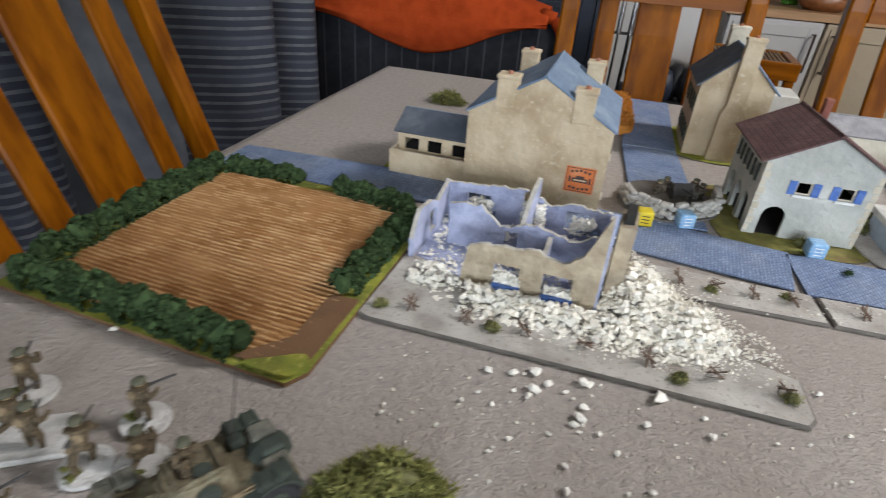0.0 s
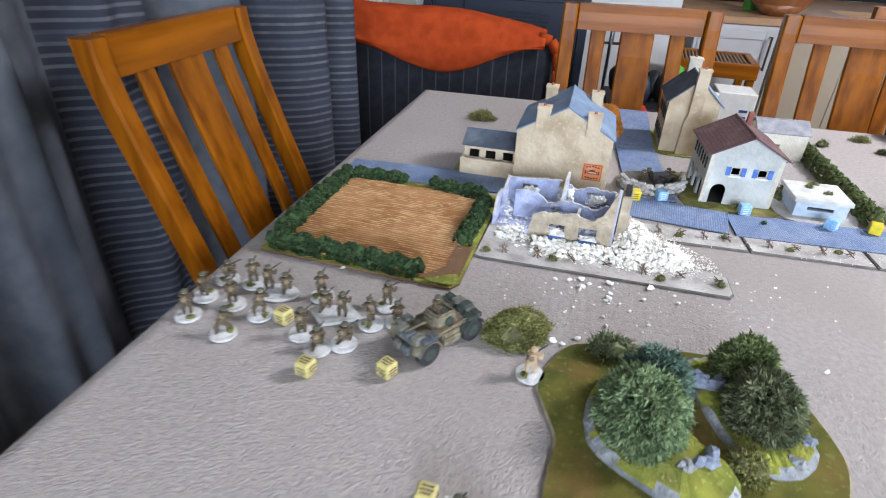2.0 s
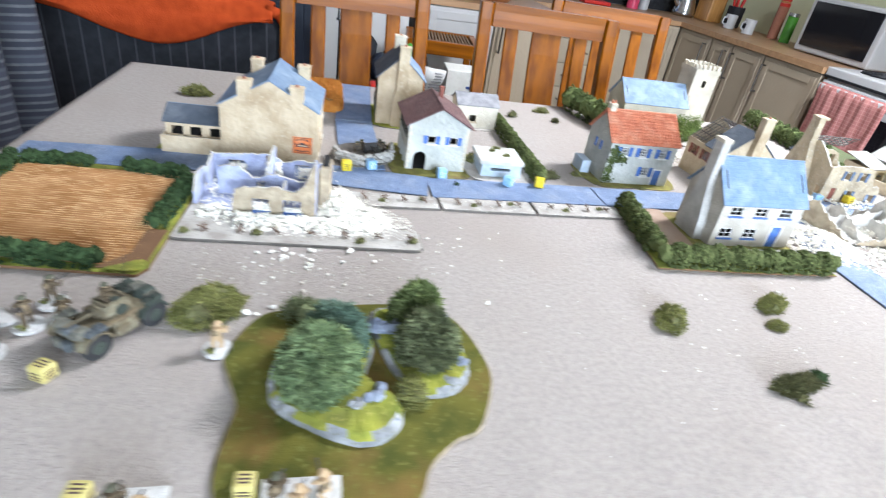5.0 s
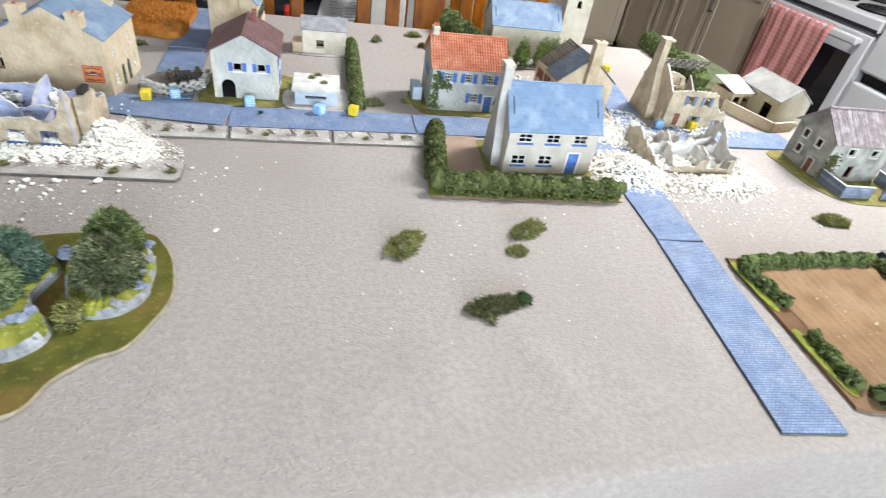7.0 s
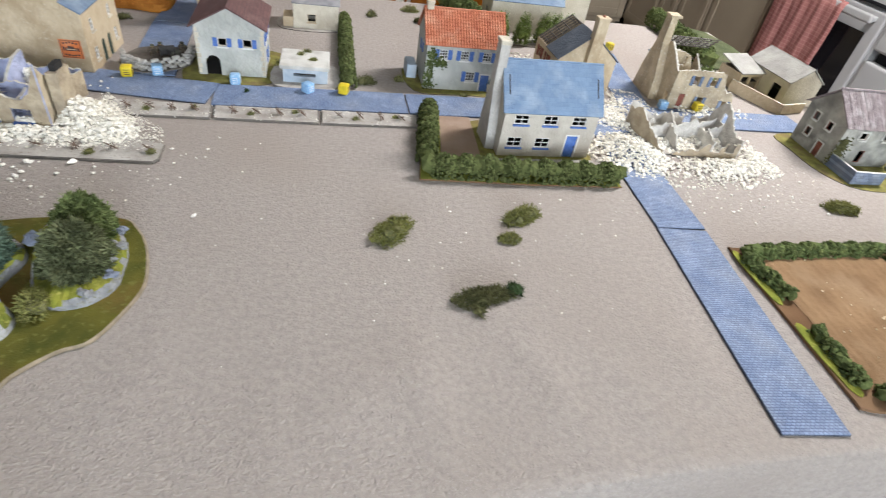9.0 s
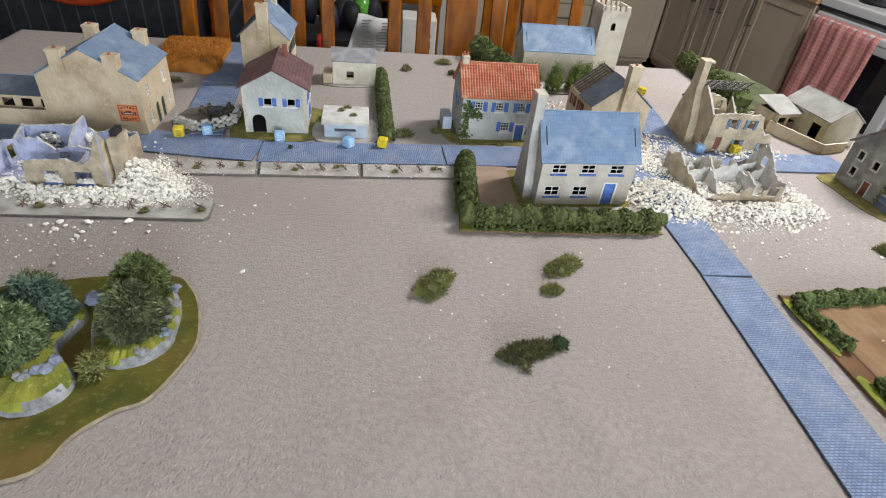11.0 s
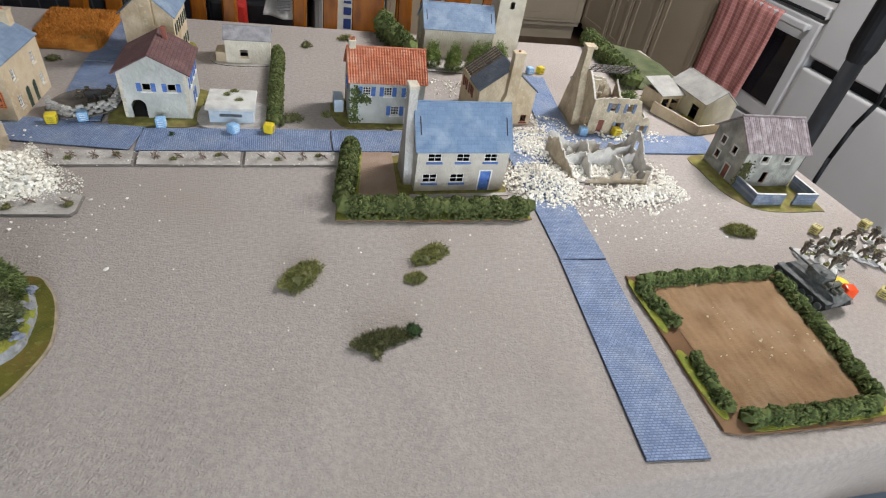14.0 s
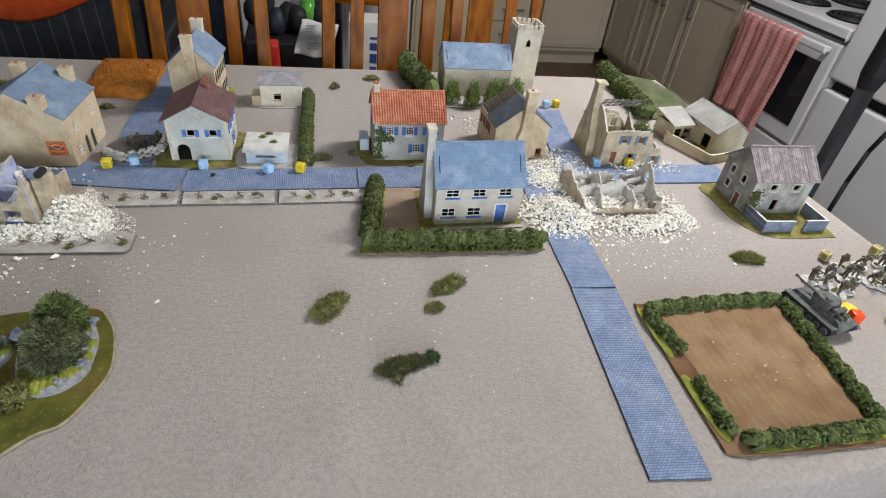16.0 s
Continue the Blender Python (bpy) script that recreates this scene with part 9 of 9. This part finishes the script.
    bevelled(bm, .006, W - .006, -.020, -.001, .07, .285, .006)
    part("drawer", bm, WHITE_GOODS, S)
    # towel folded over the handle
    bm = bmesh.new()
    n, k = 34, 26
    rows = []
    for j in range(k + 1):
        v = j / k
        row = []
        for i in range(n + 1):
            u = i / n
            y = 2.072 - u * (.372 - .03 * v) - .006 * math.sin(v * 5)
            z = -.022 - v * (.425 + .03 * u + .012 * math.sin(u * 9))
            x = 2.812 + .012 * v + .007 * math.sin(u * 24 + 1.5 * v) * (.25 + v) + .003 * math.sin(u * 51)
            if v < .05:
                x += .016 * (1 - v / .05)
                z += .006 * v / .05
            row.append(bm.verts.new((x, y, z)))
        rows.append(row)
    for j in range(k):
        for i in range(n):
            bm.faces.new((rows[j][i], rows[j + 1][i], rows[j + 1][i + 1], rows[j][i + 1]))
    ob = solo("tea_towel", bm, TOWEL, "red and white checked tea towel hung on the oven handle", "towel", smooth=True)
    ob.modifiers.new("thick", "SOLIDIFY").thickness = .003
    # fridge
    F = thing("fridge", "tall white fridge freezer with dark door gap", "fridge", pose(2.86, 1.195, FLOOR_Z))
    bm = bmesh.new()
    bevelled(bm, .045, .61, -.33, .33, .02, 1.75, .008)
    part("cabinet_body", bm, BLACK_PLASTIC, F)
    for z0, z1 in ((.05, .572), (.612, 1.74)):
        bm = bmesh.new()
        bevelled(bm, 0.0, .044, -.33, .33, z0, z1, .010, seg=3)
        part("fridge_door", bm, WHITE_GOODS, F, smooth=False)
    # black wand with a thicker head, and its cable
    P = thing("vacuum_wand", "black vacuum cleaner wand standing beside the table", "vacuum cleaner", pose(2.0, .672, FLOOR_Z))
    bm = bmesh.new()
    tube(bm, (0, 0, 0), (0, 0, .96), .0185, .0185, 18)
    part("tube", bm, BLACK_PLASTIC, P, smooth=True)
    bm = bmesh.new()
    tube(bm, (0, 0, .90), (0, 0, .93), .0195, .026, 18)
    tube(bm, (0, 0, .93), (0, 0, 1.03), .026, .026, 18)
    tube(bm, (0, 0, 1.03), (0.01, -.02, 1.16), .024, .016, 18)
    part("grip", bm, BLACK_PLASTIC, P)
    bm = bmesh.new()
    pts = [(2.10, .690, .34), (2.10, .678, .25), (2.10, .665, .181), (2.10, .650, .12), (2.10, .646, .07), (2.10, .662, .005), (2.10, .668, -.08), (2.09, .660, -.18), (2.08, .64, -.5), (2.07, .65, FLOOR_Z + .006)]
    for a, b in zip(pts, pts[1:]):
        tube(bm, a, b, .0055, .0055, 8)
    solo("power_cable", bm, BLACK_PLASTIC, "black power cable hanging before the fridge", "cable", smooth=True)
    # storage tub at the table end
    T = thing("storage_tub", "blue grey plastic storage tub on the floor", "storage tub", pose(2.06, 0.12, FLOOR_Z))
    bm = bmesh.new()
    bevelled(bm, -.13, .13, -.22, .22, 0, .63, .03, seg=3)
    part("tub", bm, TUB, T, smooth=True)
    bm = bmesh.new()
    bevelled(bm, -.14, .14, -.23, .23, .631, .66, .012, seg=2)
    part("lid", bm, TUB, T, smooth=True)


TUB = material("blue_grey_plastic", (0.27, 0.34, 0.42), (0.23, 0.30, 0.38), 6, 0.4)
kitchen()


def clutter():
    # microwave on the side worktop
    M = thing("microwave", "white framed microwave with black glass front", "microwave", Matrix(((0, 1, 0, 3.12), (-1, 0, 0, 2.64), (0, 0, 1, WT + .001), (0, 0, 0, 1))))
    bm = bmesh.new()
    bevelled(bm, 0, .49, 0, .34, 0.006, .28, .008)
    part("body", bm, WHITE_GOODS, M)
    bm = bmesh.new()
    bevelled(bm, .03, .46, -.006, -.0005, .035, .26, .002, seg=1)
    part("screen", bm, BLACK_GLASS, M)
    for i, (x, y) in enumerate(((3.20, 3.33), (3.20, 3.14))):
        C = thing("mug", "white china mug with a dark print", "mug", pose(x, y, WT + .001), group="mugs")
        bm = bmesh.new()
        n = 20
        for r0, r1, z0, z1 in ((.036, .038, 0, .085), (.035, .033, .085, .01)):
            tube(bm, (0, 0, z0), (0, 0, z1), r0, r1, n, caps=False)
        tube(bm, (0, 0, 0), (0, 0, .008), .036, .036, n)
        tube(bm, (0, 0, .0845), (0, 0, .085), .038, .035, n, caps=False)
        part("cup", bm, WHITE_GOODS, C, smooth=False)
        bm = bmesh.new()
        pts = [(-.036, 0, .07), (-.058, 0, .06), (-.058, 0, .03), (-.036, 0, .02)]
        for a, b in zip(pts, pts[1:]):
            tube(bm, a, b, .005, .005, 8)
        part("handle", bm, WHITE_GOODS, C)
        bm = bmesh.new()
        box(bm, -.041, -.0372, -.015, .015, .03, .06)
        part("print", bm, BLACK_PLASTIC, C)
    for i, (x, y, h, m, lab) in enumerate(((3.33, 3.06, .19, TERRACOTTA, "glass jar of red sauce with a lid"), (3.38, 3.12, .22, BAMBOO, "tall jar of dry food with red lid"), (3.30, 2.92, .15, GREEN_GLASS, "small jar of green herbs"))):
        J = thing("jar", lab, "jar", pose(x, y, WT + .001), group="jars")
        bm = bmesh.new()
        tube(bm, (0, 0, 0), (0, 0, h), .03, .03, 18)
        part("glass", bm, m, J)
        bm = bmesh.new()
        tube(bm, (0, 0, h + .0005), (0, 0, h + .02), .031, .031, 18)
        part("lid", bm, RED_PLASTIC if i < 2 else CHROME, J)
    # kettle
    K = thing("kettle", "brushed steel kettle with black handle", "kettle", pose(3.12, 3.76, WT + .001))
    bm = bmesh.new()
    for r0, r1, z0, z1 in ((.075, .078, 0, .04), (.078, .05, .04, .15), (.05, .03, .15, .175)):
        tube(bm, (0, 0, z0), (0, 0, z1), r0, r1, 24, caps=(z0 == 0 or z1 > .17))
    part("body", bm, CHROME, K, smooth=True)
    bm = bmesh.new()
    for i in range(8):
        a0, a1 = math.pi * i / 8, math.pi * (i + 1) / 8
        tube(bm, (.07 * math.cos(a0), 0, .15 + .08 * math.sin(a0)), (.07 * math.cos(a1), 0, .15 + .08 * math.sin(a1)), .008, .008, 8)
    part("handle", bm, BLACK_PLASTIC, K)
    bm = bmesh.new()
    tube(bm, (-.06, 0, .07), (-.12, 0, .13), .02, .012, 10)
    part("spout", bm, CHROME, K)
    # knife block and utensils
    B = thing("knife_block", "bamboo knife block with black handled knives", "knife block", pose(3.26, 3.66, WT + .001))
    bm = bmesh.new()
    bevelled(bm, -.06, .06, -.08, .08, 0, .17, .008)
    part("block", bm, BAMBOO, B)
    for i in range(6):
        bm = bmesh.new()
        x, y = -.04 + .04 * (i % 3), -.04 + .06 * (i // 3)
        bevelled(bm, x - .008, x + .008, y - .012, y + .012, .1705, .27, .003)
        part("knife_handle", bm, BLACK_PLASTIC, B)
    U = thing("utensil_pot", "dark pot of red handled utensils", "utensil pot", pose(3.30, 3.44, WT + .001))
    bm = bmesh.new()
    tube(bm, (0, 0, 0), (0, 0, .13), .05, .055, 18)
    part("pot", bm, BLACK_PLASTIC, U)
    for i in range(5):
        bm = bmesh.new()
        a = i * 1.3
        tube(bm, (.025 * math.cos(a), .025 * math.sin(a), .1305), (.06 * math.cos(a), .05 * math.sin(a), .29), .008, .010, 8)
        part("utensil", bm, RED_PLASTIC, U)
    # far worktop things
    W = thing("wooden_bowl", "shallow brown wooden bowl on the worktop", "bowl", pose(1.40, 2.93, WT + .001))
    bm = bmesh.new()
    for r0, r1, z0, z1 in ((.07, .12, 0, .05), (.12, .135, .05, .085), (.130, .11, .085, .045), (.11, .06, .045, .02)):
        tube(bm, (0, 0, z0), (0, 0, z1), r0, r1, 28, caps=(z0 == 0 or z1 == .02))
    part("shell", bm, BAMBOO_DARK, W, smooth=True)
    for x, y, h, r, m, nm, lab in ((1.33, 3.12, .26, .036, GREEN_GLASS, "bottle", "green plastic bottle on the worktop"), (2.72, 3.80, .17, .042, PINK, "dispenser", "pink plastic dispenser bottle"), (2.82, 3.82, .12, .035, WHITE_GOODS, "small_bottle", "small white plastic bottle")):
        J = thing(nm, lab, "bottle", pose(x, y, WT + .001))
        bm = bmesh.new()
        tube(bm, (0, 0, 0), (0, 0, h * .7), r, r, 18)
        tube(bm, (0, 0, h * .7), (0, 0, h * .82), r, r * .4, 18, caps=False)
        part("body", bm, m, J)
        bm = bmesh.new()
        tube(bm, (0, 0, h * .82), (0, 0, h), r * .42, r * .42, 12)
        part("cap", bm, m if m is PINK else WHITE_GOODS, J)
    bm = bmesh.new()
    bevelled(bm, 1.20, 1.50, 3.50, 3.64, WT + .001, WT + .02, .006)
    bevelled(bm, 1.06, 1.66, 3.55, 3.59, WT + .0205, WT + .36, .006)
    solo("monitor", bm, BLACK_PLASTIC, "black flat screen standing on the worktop", "monitor")
    bm = bmesh.new()
    bevelled(bm, 2.28, 2.48, 3.66, 3.78, WT + .001, WT + .025, .008)
    solo("dish_brush", bm, RED_PLASTIC, "red plastic dish lying on the worktop", "dish")
    # stool with wicker top between the chairs and the units
    S = thing("side_stool", "orange wooden stool with a woven wicker top", "stool", pose(1.06, 2.53, FLOOR_Z, 0, 0, -8))
    bm = bmesh.new()
    for q in ((-.17, .17, -.15, -.12), (-.17, .17, .12, .15), (-.17, -.14, -.1199, .1199), (.14, .17, -.1199, .1199)):
        bevelled(bm, q[0], q[1], q[2], q[3], .59, .65, .004)
    part("frame", bm, CHAIR_RAIL, S)
    bm = bmesh.new()
    for i in range(18):
        x = -.138 + i * .0155
        tube(bm, (x, -.119, .642), (x, .119, .642), .006, .006, 6)
    part("wicker", bm, WICKER, S)
    for x in (-.15, .15):
        for y in (-.13, .13):
            bm = bmesh.new()
            bevelled(bm, x - .016, x + .016, y - .016, y + .016, 0, .5895, .004)
            part("leg", bm, CHAIR_WOOD, S)
    # white carton with blue print, plain shapes only
    B = thing("beer_carton", "white cardboard carton with blue printed bars", "carton", pose(1.075, 2.06, FLOOR_Z, 0, 0, -5))
    bm = bmesh.new()
    bevelled(bm, -.07, .07, 0.06, .20, .21, .59, .003, seg=1)
    bevelled(bm, -.10, .10, 0.02, .24, 0, .2095, .003, seg=1)
    part("box", bm, CARD_WHITE, B)
    bm = bmesh.new()
    for z0, z1 in ((.33, .37), (.385, .405), (.42, .46), (.475, .505), (.52, .53)):
        box(bm, .018, .048, .0585, .0598, z0, z1)
    part("print", bm, BLUE_INK, B)
    # newspaper hanging over a dark crate
    C = thing("magazine_rack", "dark crate filled with bags and shoes", "crate", pose(0.82, 2.12, FLOOR_Z))
    bm = bmesh.new()
    bevelled(bm, -.22, .10, -.10, .22, 0, .53, .012)
    part("crate_body", bm, BLACK_PLASTIC, C)
    g = random.Random(12)
    for i in range(7):
        bm = bmesh.new()
        blob(bm, (-.18 + i * .042, .02 + g.uniform(-.05, .08), .57 + g.uniform(0, .05)), .04, .05, .06, .12, 2, 0, g)
        part("bag", bm, (BLACK_PLASTIC, COUCH, NAVY, BLACK_PLASTIC, BLACK_PLASTIC, GREEN_GLASS, BLACK_PLASTIC)[i], C, smooth=True)
    bm = bmesh.new()
    n = 14
    rows = [[bm.verts.new((0.830 + u * .013 - v * .003 + .0, 1.93 - .012 * math.sin(v * .5) + .01 * math.sin(u * .9), -.105 - v * .0098 - u * .0018)) for u in range(11)] for v in range(n)]
    for a, b in zip(rows, rows[1:]):
        for i in range(10):
            bm.faces.new((a[i], b[i], b[i + 1], a[i + 1]))
    N = solo("newspaper", bm, PAPER, "folded grey newspaper draped over the crate edge", "newspaper", smooth=True)
    N.modifiers.new("thick", "SOLIDIFY").thickness = .004
    bm = bmesh.new()
    for i in range(9):
        z = -.125 - i * .0105
        for u0, u1 in ((.840, .885), (.893, .940)):
            box(bm, u0, u1, 1.9195, 1.9215, z - (u0 - .835) * .13 - .003, z - (u0 - .835) * .13 + .001)
    p = part("print", bm, GREY_INK, N)
    bm = bmesh.new()
    bevelled(bm, .675, .735, 1.92, 2.0, FLOOR_Z, -.200, .01)
    solo("red_box", bm, RED_PLASTIC, "red plastic box on the floor behind the chairs", "box")
    bm = bmesh.new()
    bevelled(bm, -.018, .06, 1.33, 1.42, FLOOR_Z, -.150, .006)
    solo("red_box", bm, RED_PLASTIC, "red cardboard box standing beside the table", "box")
    # fire tools
    T = thing("fire_tool_stand", "dark metal fire tool stand with bright handles", "fire tools", pose(0.63, 2.6, FLOOR_Z))
    bm = bmesh.new()
    tube(bm, (0, 0, 0), (0, 0, .02), .09, .085, 18)
    tube(bm, (0, 0, .02), (0, 0, .74), .008, .008, 10)
    tube(bm, (-.06, 0, .66), (.06, 0, .66), .006, .006, 8)
    part("stand", bm, GUNMETAL, T)
    for i in range(3):
        bm = bmesh.new()
        tube(bm, (-.045 + i * .045, -.02, .12), (-.045 + i * .045, -.02, .66), .005, .005, 8)
        tube(bm, (-.045 + i * .045, -.02, .66), (-.045 + i * .045, -.02, .80), .011, .009, 10)
        part("tool", bm, CHROME, T)
    # wall socket
    bm = bmesh.new()
    bevelled(bm, 3.467, 3.479, 3.44, 3.56, .27, .35, .003)
    solo("wall_socket", bm, WHITE_GOODS, "white plastic wall socket above the worktop", "socket")


BAMBOO_DARK = wood("brown_wood_bowl", (0.26, 0.10, 0.035), (0.18, 0.065, 0.02), 40)
WICKER = material("grey_brown_wicker", (0.24, 0.16, 0.10), (0.15, 0.10, 0.06), 120, 0.8)
GREY_INK = material("grey_newsprint_ink", (0.22, 0.22, 0.22), (0.16, 0.16, 0.16), 300, 0.9)
clutter()
